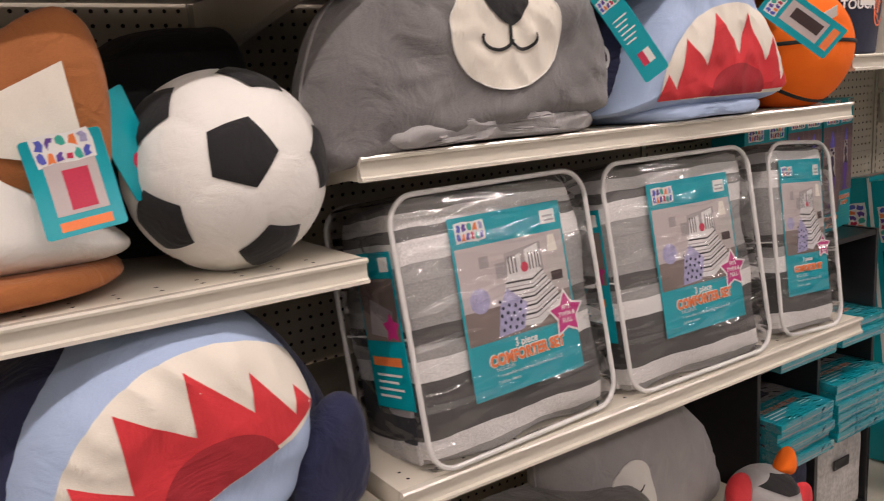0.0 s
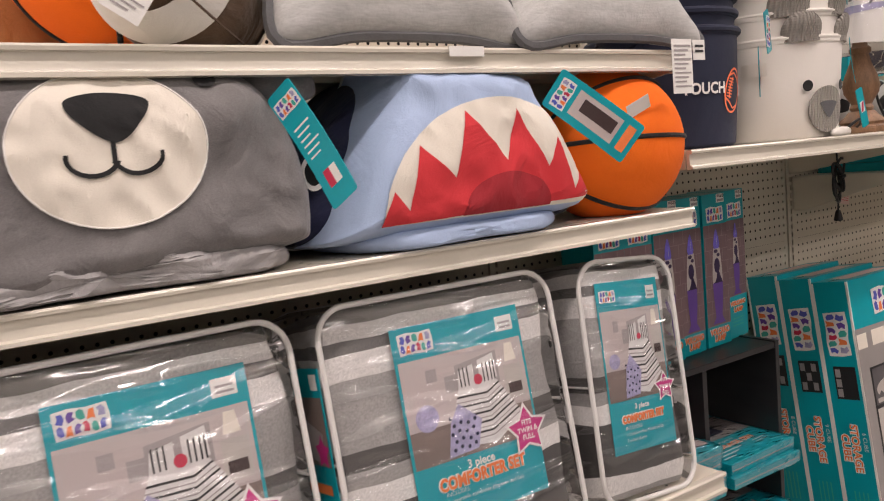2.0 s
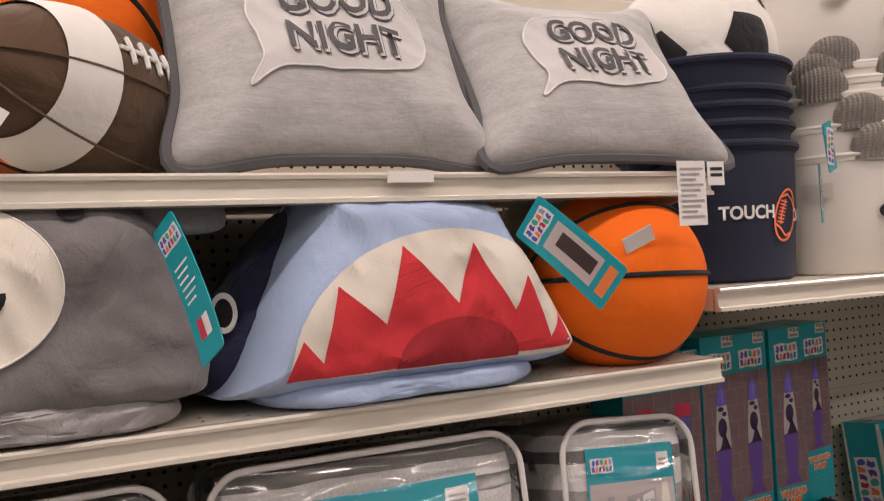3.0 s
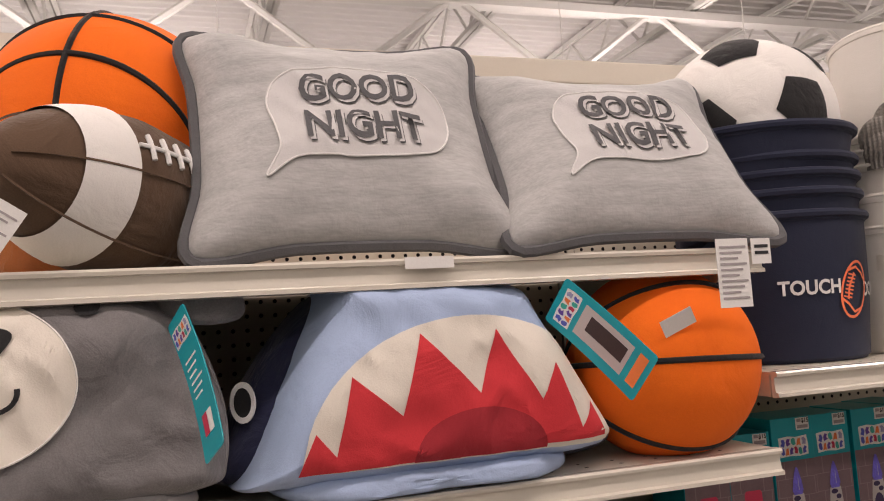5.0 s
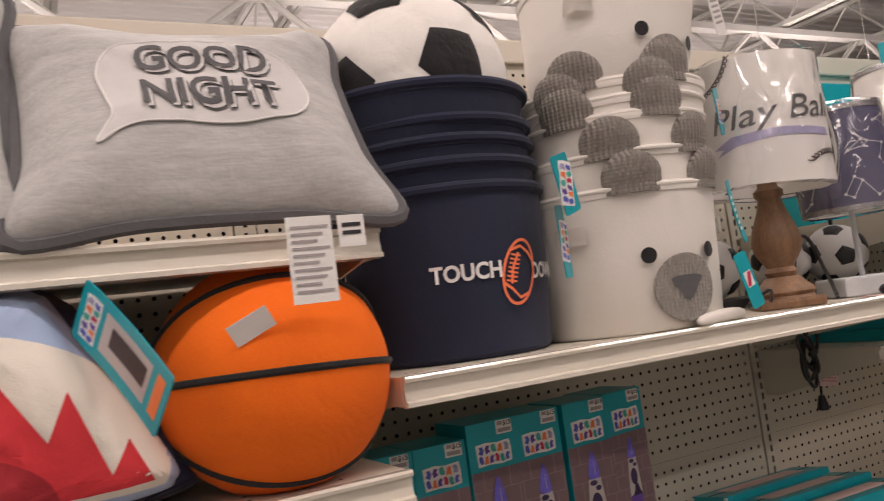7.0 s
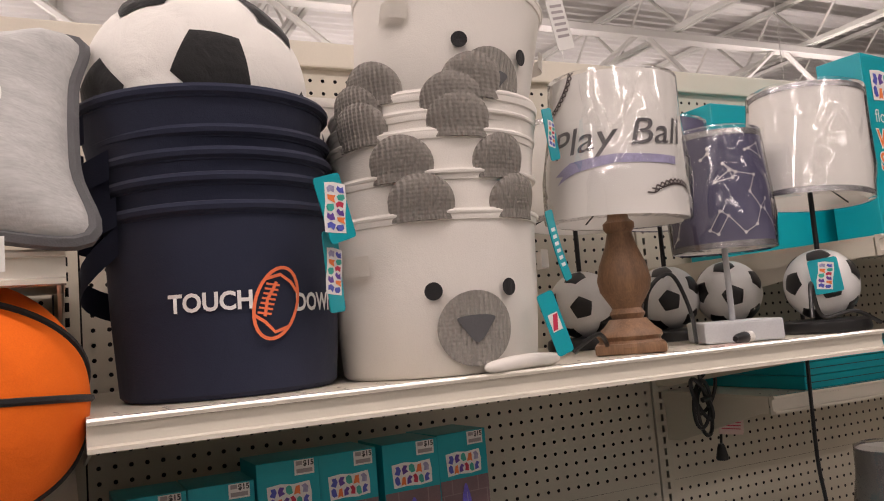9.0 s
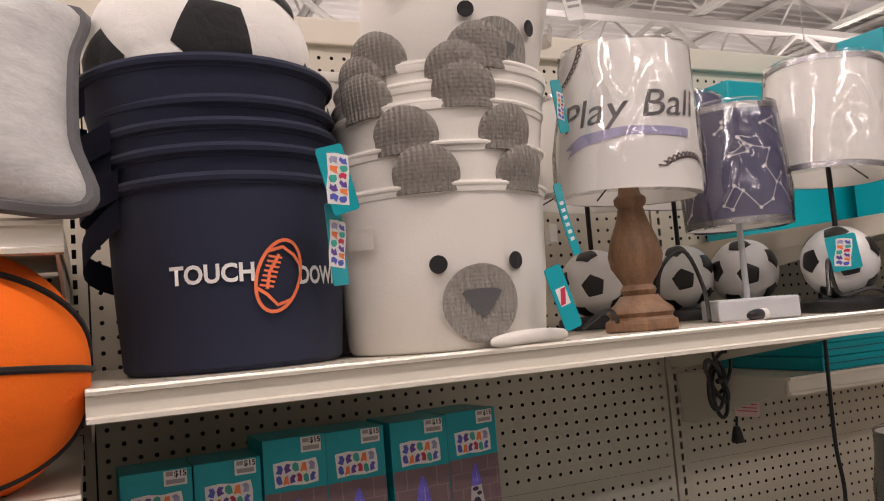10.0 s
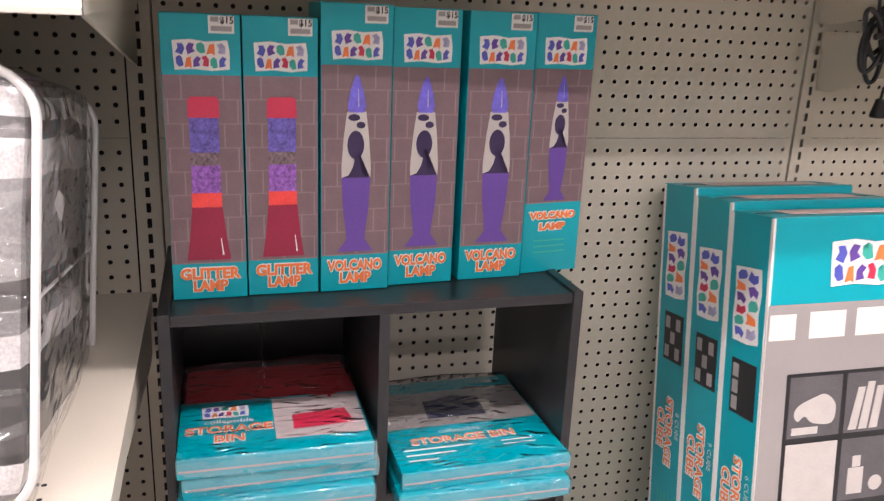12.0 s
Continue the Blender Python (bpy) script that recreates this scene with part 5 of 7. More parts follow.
def flat_bin(x, y, z, w, d, h, kind, turn, top):
    """A folded fabric bin in a printed sleeve and clear wrap."""
    th = thing("storage_bin", "folded %s fabric storage bin in a teal sleeve and clear wrap" % kind, "storage bin", pose(x, y, z, 0, 0, turn), "folded storage bins")
    cloth_m = {"red": DKRED_CLOTH, "navy": NAVY_CLOTH, "grey": GREY_FLEECE}[kind]
    part("folded_bin", puffed_box(w, d, h, h * 0.42, 0.004, x * 7 + z, 5), cloth_m, th)
    sf = lambda u, v, o: Vector((-w / 2 + u, v, h + 0.0015 + o))
    bm = box(-w / 2 - 0.001, w / 2 + 0.001, -0.003, d * (0.55 if kind == "red" else 0.97), 0.001, h + 0.0012, 0.003)
    sl = part("sleeve", bm, TEAL, th, "teal printed sleeve")
    part("sleeve_edge", box(-w / 2 + 0.002, w / 2 - 0.002, -0.0036, -0.0031, h * 0.42, h * 0.52), GREY_P, sl, smooth=False)
    if top and kind == "red":
        print_on("photo", [rect(w * 0.5, w * 0.99, 0.03, d * 0.52)], sf, ROOM_P, sl, 0.0005, fine=0.08)
        print_on("photo_bin", [[(w * 0.6, 0.052), (w * 0.93, 0.058), (w * 0.90, d * 0.36), (w * 0.60, d * 0.33)]], sf, RED_P, sl, 0.0010, fine=0.08)
        print_on("photo_handle", [rect(w * 0.70, w * 0.82, d * 0.345, d * 0.36)], sf, BROWN_P, sl, 0.0014, fine=0.08)
        emblem(w * 0.24, d * 0.42, w * 0.24, sf, sl, 0.0005)
        lines = (("STORAGE", 0.24), ("BIN", 0.15))
        cx, vc = w * 0.26, 0.32
    elif top:
        print_on("photo", [rect(w * 0.01, w * 0.99, d * 0.42, d * 0.82)], sf, ROOM_D, sl, 0.0005, fine=0.08)
        print_on("photo_bin", [[(w * 0.30, d * 0.50), (w * 0.68, d * 0.50), (w * 0.70, d * 0.70), (w * 0.55, d * 0.75), (w * 0.32, d * 0.70)]], sf, NAVY_CLOTH, sl, 0.0010, fine=0.08)
        print_on("photo_bin_edge", [rect(w * 0.02, w * 0.06, d * 0.48, d * 0.66)], sf, BED_P, sl, 0.0010, fine=0.08)
        lines = (("STORAGE BIN", 0.27),)
        cx, vc = w * 0.45, 0.355
        bars([(w * 0.06, d * 0.19 - 0.014 * j, w * (0.42 - 0.12 * j), 0.004) for j in range(3)] + [(w * 0.66, d * 0.19 - 0.010 * j, w * 0.2, 0.003) for j in range(2)], sf, WHITE_P, sl, off=0.0006)
    if top:
        for txt, v in lines:
            words(txt, 0.026, cx, d * v, sf, WHITE_P, sl, "letter_ground", 0.0006, bold=0.0016)
            words(txt, 0.026, cx, d * v, sf, ORANGE_P, sl, off=0.0016, bold=0.0002)
        words("collapsible", 0.016, cx, d * vc, sf, WHITE_P, sl, off=0.0008)
    wr = part("clear_wrap", puffed_box(w + 0.008, d + 0.008, h + 0.006, h * 0.3, 0.004, x * 3 + z * 5, 6), BIN_WRAP, th, "crinkled clear wrap")
    wr.matrix_basis = pose(0, -0.005, 0.0)
    wr.visible_shadow = False
    return th


LX, RX = (CX0 + CX1) / 2 - 0.145, (CX0 + CX1) / 2 + 0.142
rnd = random.Random(4)
for col, row, n, kind in ((LX, 2, 4, "red"), (RX, 2, 2, "navy"), (LX, 1, 5, "navy"), (RX, 1, 6, "navy")):
    for k in range(n):
        flat_bin(col + rnd.uniform(-0.004, 0.004), CY0 - 0.045 + rnd.uniform(-0.012, 0.008), ZR[row] + 0.029 * k + 0.001, 0.250, 0.28, 0.027, kind, rnd.uniform(-1.5, 1.5), k == n - 1)


def patterned_box(x, mat_, label):
    th = thing("storage_bin", label, "storage bin", pose(x, CY0 + 0.01, ZR[0] + 0.002))
    part("fabric_body", puffed_box(0.235, 0.24, 0.235, 0.012, 0.004, x, 6), mat_, th)
    part("handle", box(-0.04, 0.04, -0.006, -0.001, 0.15, 0.18, 0.002), BLACKPL, th)
    return th


GALAXY = material("navy_speckled_fabric", (0.02, 0.025, 0.06), rough=0.8, vary=0.9, scale=60)
CAMO = material("pale_mottled_fabric", (0.40, 0.39, 0.38), rough=0.85, vary=0.35, scale=22, grain=90)
patterned_box(LX, GALAXY, "navy speckled fabric storage bin in the cube shelf")
patterned_box(RX, CAMO, "pale mottled fabric storage bin in the cube shelf")


def lamp_box(x0, x1, y, h, turn, kind, deep=0.10):
    """A printed carton of a novelty lamp."""
    w = x1 - x0
    nm = "glitter" if kind == "glitter" else "volcano"
    th = thing("lamp_box", "teal carton printed with a %s lamp on a brick wall" % nm, "box", pose((x0 + x1) / 2, y, CTOP + 0.0008, 0, 0, turn), "lamp cartons")
    body = part("carton", box(-w / 2 + 0.0006, w / 2 - 0.0006, 0, deep, 0, h, 0.0012), TEAL, th, smooth=False)
    sf = lambda u, v, o: Vector((u * w / 2, -o, v * h))
    lo, hi = (0.285, 0.80) if kind == "volcano_side" else (0.135, 0.80)
    print_on("photo", [rect(-0.97, 0.97, lo, hi)], sf, BRICK_P, body, 0.0005, fine=2)
    jt = []
    n = 8
    for k in range(n):
        z = lo + (hi - lo) * k / n
        jt.append(rect(-0.97, 0.97, z, z + 0.004))
        for u in ((-0.55, 0.5) if k % 2 else (-0.9, 0.0, 0.85)):
            jt.append(rect(u, u + 0.04, z, z + (hi - lo) / n))
    print_on("photo_joints", jt, sf, BRICKL_P, body, 0.0008, fine=2)
    sc = (hi - lo) / 0.665
    Z = lambda t: lo + 0.03 * sc + t * (hi - lo) * 0.86
    if kind == "glitter":
        print_on("photo_lamp_base", [[(-0.58, Z(-0.03)), (0.58, Z(-0.03)), (0.49, Z(0.10)), (0.39, Z(0.32)), (-0.39, Z(0.32)), (-0.49, Z(0.10))]], sf, CRIMSON_P, body, 0.0012, fine=2)
        print_on("photo_lamp_shine", [[(0.36, Z(0.0)), (0.40, Z(0.0)), (0.34, Z(0.11)), (0.315, Z(0.11))]], sf, WHITE_P, body, 0.0016, fine=2)
        print_on("photo_lamp_glow", [rect(-0.39, 0.39, Z(0.31), Z(0.40))], sf, GLOW_P, body, 0.0014, fine=2)
        print_on("photo_lamp_glass", [rect(-0.375, 0.375, Z(0.395), Z(0.57))], sf, GLITTER_V, body, 0.0012, fine=2)
        print_on("photo_lamp_mid", [rect(-0.375, 0.375, Z(0.57), Z(0.65))], sf, GLITTER_O, body, 0.0012, fine=2)
        print_on("photo_lamp_top", [rect(-0.375, 0.375, Z(0.65), Z(0.87))], sf, GLITTER_B, body, 0.0012, fine=2)
        print_on("photo_lamp_cap", [[(-0.40, Z(0.86)), (0.40, Z(0.86)), (0.39, Z(0.965)), (0.32, Z(0.985)), (-0.32, Z(0.985)), (-0.39, Z(0.965))]], sf, RED_P, body, 0.0014, fine=2)
    else:
        k = 0.75 if kind == "volcano_side" else 1.0
        q = lambda pts: [(u * k, Z(t)) for u, t in pts] + [(-u * k, Z(t)) for u, t in reversed(pts)]
        print_on("photo_lamp_base", [q([(0.52, -0.03), (0.42, 0.0), (0.26, 0.05), (0.28, 0.10), (0.37, 0.25), (0.41, 0.44)])], sf, PURPLE_P, body, 0.0012, fine=2)
        print_on("photo_lamp_glass", [q([(0.41, 0.44), (0.42, 0.50), (0.36, 0.68), (0.27, 0.84)])], sf, PHOTO_W, body, 0.0014, fine=2)
        print_on("photo_lamp_wax", [disc(-0.02 * k, Z(0.64), 0.24 * k, 18, 0.050 * sc), q([(0.40, 0.44), (0.22, 0.455), (0.10, 0.50), (0.035, 0.56), (0.05, 0.61)]), disc(-0.07 * k, Z(0.805), 0.17 * k, 12, 0.012 * sc), disc(0.12 * k, Z(0.76), 0.13 * k, 12, 0.012 * sc)], sf, WAX_P, body, 0.0017, fine=2)
        print_on("photo_lamp_cap", [q([(0.20, 0.835), (0.26, 0.87), (0.20, 0.95), (0.09, 1.03), (0.03, 1.055)])], sf, CAP_P, body, 0.0017, fine=2)
        print_on("photo_lamp_shine", [[(0.03 * k, Z(0.87)), (0.07 * k, Z(0.87)), (0.05 * k, Z(0.97)), (0.025 * k, Z(0.98))]], sf, LILAC_P, body, 0.0020, fine=2)
    flat_w = lambda u, v, o: Vector((u, -o, v))
    zl = lo * h
    for txt, z in (("GLITTER" if kind == "glitter" else "VOLCANO", zl * 0.70 if kind != "volcano_side" else zl * 0.82), ("LAMP", zl * 0.36 if kind != "volcano_side" else zl * 0.66)):
        words(txt, 0.020 if kind != "volcano_side" else 0.014, 0, z, flat_w, WHITE_P, body, "letter_ground", 0.0006, bold=0.0022, width=w * (0.82 if len(txt) > 4 else 0.48))
        words(txt, 0.020 if kind != "volcano_side" else 0.014, 0, z, flat_w, ORANGE_P, body, off=0.0018, bold=0.0009, width=w * (0.80 if len(txt) > 4 else 0.46))
    if kind == "volcano_side":
        bars([(-0.03, zl * 0.45 - 0.009 * k, 0.055, 0.0025) for k in range(3)], flat_w, GREEN_P, body, off=0.0007)
    emblem(0, h * 0.865, w * 0.66, flat_w, body, 0.0006)
    print_on("price_sticker", [rect(w * 0.10, w * 0.42, h * 0.938, h * 0.995)], flat_w, PAPER, body, 0.0006, "white price sticker", 0.05)
    words("$15", 0.011, w * 0.33, h * 0.98, flat_w, BLACK_P, body, off=0.0010, bold=0.0003)
    bars([(w * 0.13, h * 0.945, w * 0.26, 0.006), (w * 0.13, h * 0.975, w * 0.10, 0.006)], flat_w, GREY_P, body, off=0.0010)
    return th


lamp_box(1.911, 2.006, 1.348, 0.362, 0.5, "glitter")
lamp_box(2.007, 2.101, 1.352, 0.362, 0.5, "glitter")
lamp_box(2.103, 2.198, 1.352, 0.382, 2, "volcano")
lamp_box(2.199, 2.296, 1.366, 0.380, 4, "volcano")
lamp_box(2.306, 2.406, 1.374, 0.380, 3, "volcano")
lamp_box(2.408, 2.508, 1.392, 0.381, 8, "volcano_side")


TRIM_DK = material("photo_dark_tone", (0.10, 0.095, 0.10), rough=0.45, vary=0.2, scale=20, bump=0.02)


def cube_carton(k):
    """A tall flat-pack carton; k counts back from the front one."""
    t, W, H = 0.104, 0.321, 0.981
    ph, lean = radians(-1.0), -7.5
    off = Vector((-math.sin(ph), math.cos(ph), 0)) * t * k / math.cos(radians(lean))
    th = thing("flatpack_carton", "tall teal flat-pack carton of a %s-cube storage shelf" % ("six", "nine", "eight")[k], "box", pose(2.757 + off.x, 1.144 + off.y, DECK + 0.0142, lean, 0, -1.0), "flat-pack cartons")
    ca = part("carton", box(0, W, 0.0006, t - 0.0006, 0, H - 0.002, 0.002), TEAL, th, smooth=False)
    part("edge_strip", add_box(box(-0.0008, 0.003, -0.0002, 0.006, 0.004, H - 0.004), -0.0008, 0.003, t - 0.0065, t - 0.0008, 0.004, H - 0.004), PAPER, th, "worn pale cardboard edge", smooth=False)
    part("flap_gap", box(0.004, W - 0.004, t * 0.5 - 0.002, t * 0.5 + 0.002, H - 0.0022, H - 0.0012), BROWN_P, th, smooth=False)
    part("packing_tape", box(0.05, W - 0.05, t * 0.25, t * 0.75, H - 0.0011, H - 0.0007), PINKPAPER, th, "clear brown packing tape", smooth=False)
    sl = lambda u, v, o: Vector((-o, t - u, v))
    emblem(t * 0.52, H - 0.145, 0.115, sl, ca, 0.001, -90)
    cells = []
    for a in range(3):
        for b in range(2 + (k > 0)):
            cells.append(rect(t * 0.30 + b * 0.017, t * 0.30 + b * 0.017 + 0.015, H - 0.265 - a * 0.027, H - 0.243 - a * 0.027))
    print_on("icon", [rect(t * 0.26, t * 0.86, H - 0.325, H - 0.235)], sl, BLACK_P, ca, 0.001, fine=2)
    for q in cells[::2]:
        print_on("icon_cell", [q], sl, GREY_P, ca, 0.0014, fine=2)
    words("STORAGE", 0.030, t * 0.55, H - 0.46, sl, WHITE_P, ca, "letter_ground", 0.0009, bold=0.003, turn=-90)
    words("STORAGE", 0.030, t * 0.55, H - 0.46, sl, ORANGE_P, ca, off=0.0013, bold=0.0006, turn=-90)
    words("CUBE", 0.030, t * 0.28, H - 0.46, sl, WHITE_P, ca, "letter_ground", 0.0009, bold=0.003, turn=-90)
    words("CUBE", 0.030, t * 0.28, H - 0.46, sl, ORANGE_P, ca, off=0.0013, bold=0.0006, turn=-90)
    words(("6", "9", "8")[k] + " CUBE", 0.016, t * 0.82, H - 0.44, sl, WHITE_P, ca, off=0.0013, turn=-90)
    bars([(t * 0.3 + 0.012 * j, H - 0.66, 0.004, 0.08) for j in range(4)], sl, GREEN_P, ca, off=0.001)
    if k == 0:
        sf = lambda u, v, o: Vector((u, -o, v))
        print_on("photo_wall", [rect(0.0, W, 0.12, H - 0.135)], sf, ROOM_D, ca, 0.0008, fine=2)
        for q in (rect(0.004, 0.05, H - 0.19, H - 0.15), rect(0.075, 0.14, H - 0.19, H - 0.148), rect(0.16, 0.24, H - 0.19, H - 0.146)):
            print_on("photo_picture", [q], sf, CREAM_PLUSH, ca, 0.0012, fine=2)
        X = lambda a: 0.045 + a * 0.105
        z0 = H - 0.245
        print_on("photo_unit", [rect(0.042, 0.262, z0 - 0.345, z0)], sf, BLACK_LAM, ca, 0.0012, fine=2)
        for q in (rect(X(0) + 0.004, X(0) + 0.10, z0 - 0.105, z0 - 0.006), rect(X(1) + 0.004, X(1) + 0.10, z0 - 0.105, z0 - 0.006), rect(X(1) + 0.004, X(1) + 0.10, z0 - 0.22, z0 - 0.115), rect(X(1) + 0.004, X(1) + 0.10, z0 - 0.335, z0 - 0.23)):
            print_on("photo_cell", [q], sf, TRIM_DK, ca, 0.0015, fine=2)
        for q in (rect(X(0) + 0.004, X(0) + 0.10, z0 - 0.22, z0 - 0.115), rect(X(0) + 0.004, X(0) + 0.10, z0 - 0.335, z0 - 0.23)):
            print_on("photo_bin", [q], sf, PHOTO_W, ca, 0.0016, fine=2)
        bear = [(v.x + X(0), v.y + z0) for v in spline([(0.022, -0.078, 0), (0.034, -0.07, 0), (0.05, -0.082, 0), (0.085, -0.084, 0), (0.09, -0.055, 0), (0.07, -0.036, 0), (0.045, -0.042, 0), (0.022, -0.052, 0), (0.014, -0.066, 0)], 4)]
        objs = [bear, rect(X(0) + 0.012, X(0) + 0.06, z0 - 0.10, z0 - 0.088), rect(X(1) + 0.02, X(1) + 0.05, z0 - 0.21, z0 - 0.165), rect(X(1) + 0.027, X(1) + 0.043, z0 - 0.164, z0 - 0.145), disc(X(1) + 0.075, z0 - 0.195, 0.013)]
        objs += [[(X(1) + 0.012 + 0.02 * j, z0 - 0.10), (X(1) + 0.028 + 0.02 * j, z0 - 0.10), (X(1) + 0.04 + 0.018 * j, z0 - 0.03 + 0.008 * (j % 2)), (X(1) + 0.026 + 0.018 * j, z0 - 0.03 + 0.008 * (j % 2))] for j in range(3)]
        for q in objs:
            print_on("photo_object", [q], sf, PHOTO_W, ca, 0.0019, fine=2)
        print_on("photo_basket", [[(X(1) + 0.015, z0 - 0.33), (X(1) + 0.09, z0 - 0.33), (X(1) + 0.08, z0 - 0.255), (X(1) + 0.03, z0 - 0.255)]], sf, RUST_PLUSH, ca, 0.0019, fine=2)
        emblem(0.17, H - 0.075, 0.125, sf, ca, 0.0008)
        print_on("price_sticker", [rect(0.278, 0.308, H - 0.035, H - 0.012)], sf, PAPER, ca, 0.0008, "white price sticker", 2)
    return th


for k in range(3):
    cube_carton(k)


def star_lines(sf, r_fn, th, seed, umax, v0, v1, n=34, mat_=None, off=0.0012, w=0.0022):
    """Constellation pattern: dots joined by thin lines."""
    rg = random.Random(seed)
    pts = [(rg.uniform(-umax, umax), rg.uniform(v0, v1)) for _ in range(n)]
    polys = [disc(a, b, 0.0030, 8) for a, b in pts]
    tagged(print_on("printed_stars", polys, sf, mat_ or WHITE_P, th, off, fine=0.02), kind="stuff")
    ln = []
    for i, p in enumerate(pts):
        near = sorted(pts, key=lambda q: (q[0] - p[0]) ** 2 + (q[1] - p[1]) ** 2)[1:3]
        for q in near:
            if math.hypot(q[0] - p[0], q[1] - p[1]) < 0.09:
                m_ = ((p[0] + q[0]) / 2, (p[1] + q[1]) / 2)
                ln += ribbons([p, m_, q], w)
    tagged(print_on("printed_lines", ln, sf, mat_ or WHITE_P, th, off, fine=0.03), kind="stuff")


def wastebasket():
    th = thing("wastebasket", "round navy wastebasket with a constellation print in clear wrap", "wastebasket", pose(2.622, 1.195, DECK + 0.001))
    prof = [(0.075, 0.0), (0.078, 0.004), (0.096, 0.255), (0.099, 0.262), (0.096, 0.265), (0.090, 0.255), (0.074, 0.008)]
    part("body", lathe(prof, 40), SHADE_N, th, "navy body")
    part("inside", lathe([(0.0735, 0.012), (0.0892, 0.258)], 40, cap=False), WHITE_PLUSH, th, "white inside")
    R = lambda v: 0.078 + 0.018 * v / 0.255
    sf = lambda u, v, o: Vector(((R(v) + o) * math.sin(u / R(v)), -(R(v) + o) * math.cos(u / R(v)), v))
    star_lines(sf, R, th, 5, 0.22, 0.01, 0.25, 40)
    part("clear_wrap", lathe([(0.080, 0.001), (0.104, 0.27), (0.098, 0.285)], 40, cap=False), WRAP, th, "crinkled clear wrap").visible_shadow = False
    return th


wastebasket()


# ---- baskets on the upper shelf ----
def bucket_shell(r0, r1, h, sx=1.0, n=48, wall=0.005, lip=0.007):
    prof = [(0.001, 0.0), (r0 - 0.006, 0.0), (r0, 0.006), (r0 + (r1 - r0) * 0.5 + 0.002, h * 0.5), (r1, h - 0.016), (r1 + 0.002, h - 0.015), (r1 + 0.0035, h - 0.008), (r1 + 0.001, h), (r1 - wall, h), (r1 - wall - 0.002, h - 0.01), (r0 - wall, 0.01), (0.001, 0.009)]
    return lathe(prof, n, cap=False, sx=sx)


def wobble(ob, amp, seed):
    for v in ob.data.vertices:
        k = noise.noise_vector(v.co * 7 + Vector((seed, 0, 0)))
        v.co += Vector((k.x, k.y, 0)) * amp


def strap(a, b, out, w, mat_, th, name="handle"):
    """A flat cloth loop from a to b bulging by the vector out."""
    A, B, O = Vector(a), Vector(b), Vector(out)
    pts = [A.lerp(B, k / 10) + O * math.sin(math.pi * k / 10) for k in range(11)]
    bm = bmesh.new()
    ring = []
    for p in pts:
        ring.append([bm.verts.new(p + Vector((dx, dy, dz))) for dx, dy, dz in ((0, 0, w / 2), (0, 0, -w / 2))])
    for i in range(10):
        bm.faces.new((ring[i][0], ring[i + 1][0], ring[i + 1][1], ring[i][1]))
    bmesh.ops.solidify(bm, geom=bm.faces[:], thickness=0.004)
    return part(name, bm, mat_, th)


BK = (2.060, 1.262)
B_R0, B_R1, B_H = 0.141, 0.150, 0.233


def touch_bucket(z, k):
    th = thing("storage_basket", "navy fabric basket embroidered touch down, bottom of a nested stack" if k == 0 else "navy fabric basket nested in a stack", "basket", pose(BK[0] + (0, -0.003, -0.006, -0.009, -0.018)[k], BK[1], z, 0, 0, (0, 1, -1, 2, -4)[k]), "navy baskets")
    r0 = B_R0 - 0.034 * (k > 0)
    r1 = B_R1 - (0.0, 0.001, 0.0, -0.001, -0.010)[k]
    wobble(part("body", bucket_shell(r0, r1, B_H), NAVY_FELT, th, "navy padded fabric body"), 0.0015 if k else 0.004, k * 3.0)
    part("rim_binding", tube([((r1 + 0.002) * math.cos(t), (r1 + 0.002) * math.sin(t), B_H - 0.006) for t in [2 * math.pi * i / 48 for i in range(48)]], 0.0072, 8, True), NAVY_FELT, th, "rolled navy rim")
    strap((-r1 + 0.012, -0.075, B_H - 0.035), (-r1 + 0.006, 0.04, B_H - 0.06 - 0.05 * (k == 0)), (-0.040, -0.01, -0.012), 0.036, NAVY_FELT, th)
    strap((r1 - 0.008, -0.05, B_H - 0.045), (r1 - 0.008, 0.05, B_H - 0.045), (0.012, 0, -0.006), 0.03, NAVY_FELT, th)
    if k == 0:
        R = lambda v: r0 + (r1 - r0) * v / B_H + 0.004
        sf = lambda u, v, o: Vector(((R(v) + o) * math.sin(u / R(v)), -(R(v) + o) * math.cos(u / R(v)), v))
        words("TOUCH", 0.030, -0.046, 0.113, sf, WHITE_T, th, "embroidery", 0.001, "white embroidered lettering", bold=0.0009, width=0.098)
        words("DOWN", 0.030, 0.096, 0.107, sf, WHITE_T, th, "embroidery", 0.001, "white embroidered lettering", bold=0.0009, width=0.075)
        c, s_ = math.cos(radians(-20)), math.sin(radians(-20))
        E = lambda a, b: (0.032 + c * a - s_ * b, 0.108 + s_ * a + c * b)
        oval = [E(0.027 * math.cos(t), 0.044 * math.sin(t)) for t in [2 * math.pi * i / 30 for i in range(31)]]
        fb = ribbons(oval, 0.0042)
        fb += ribbons([E(-0.024, 0.022), E(-0.006, 0.034), E(0.010, 0.030), E(0.024, 0.020)], 0.004)
        fb += ribbons([E(-0.024, -0.022), E(-0.008, -0.026), E(0.008, -0.034), E(0.024, -0.022)], 0.004)
        fb += ribbons([E(-0.010, -0.020), E(-0.013, 0.0), E(-0.008, 0.024)], 0.004)
        for j in range(7):
            fb += ribbons([E(-0.020, -0.018 + 0.006 * j), E(-0.003, -0.015 + 0.006 * j)], 0.0026)
        print_on("football_embroidery", fb, sf, ORANGE_T, th, 0.0012, "coral embroidered football", 0.02)
    return th


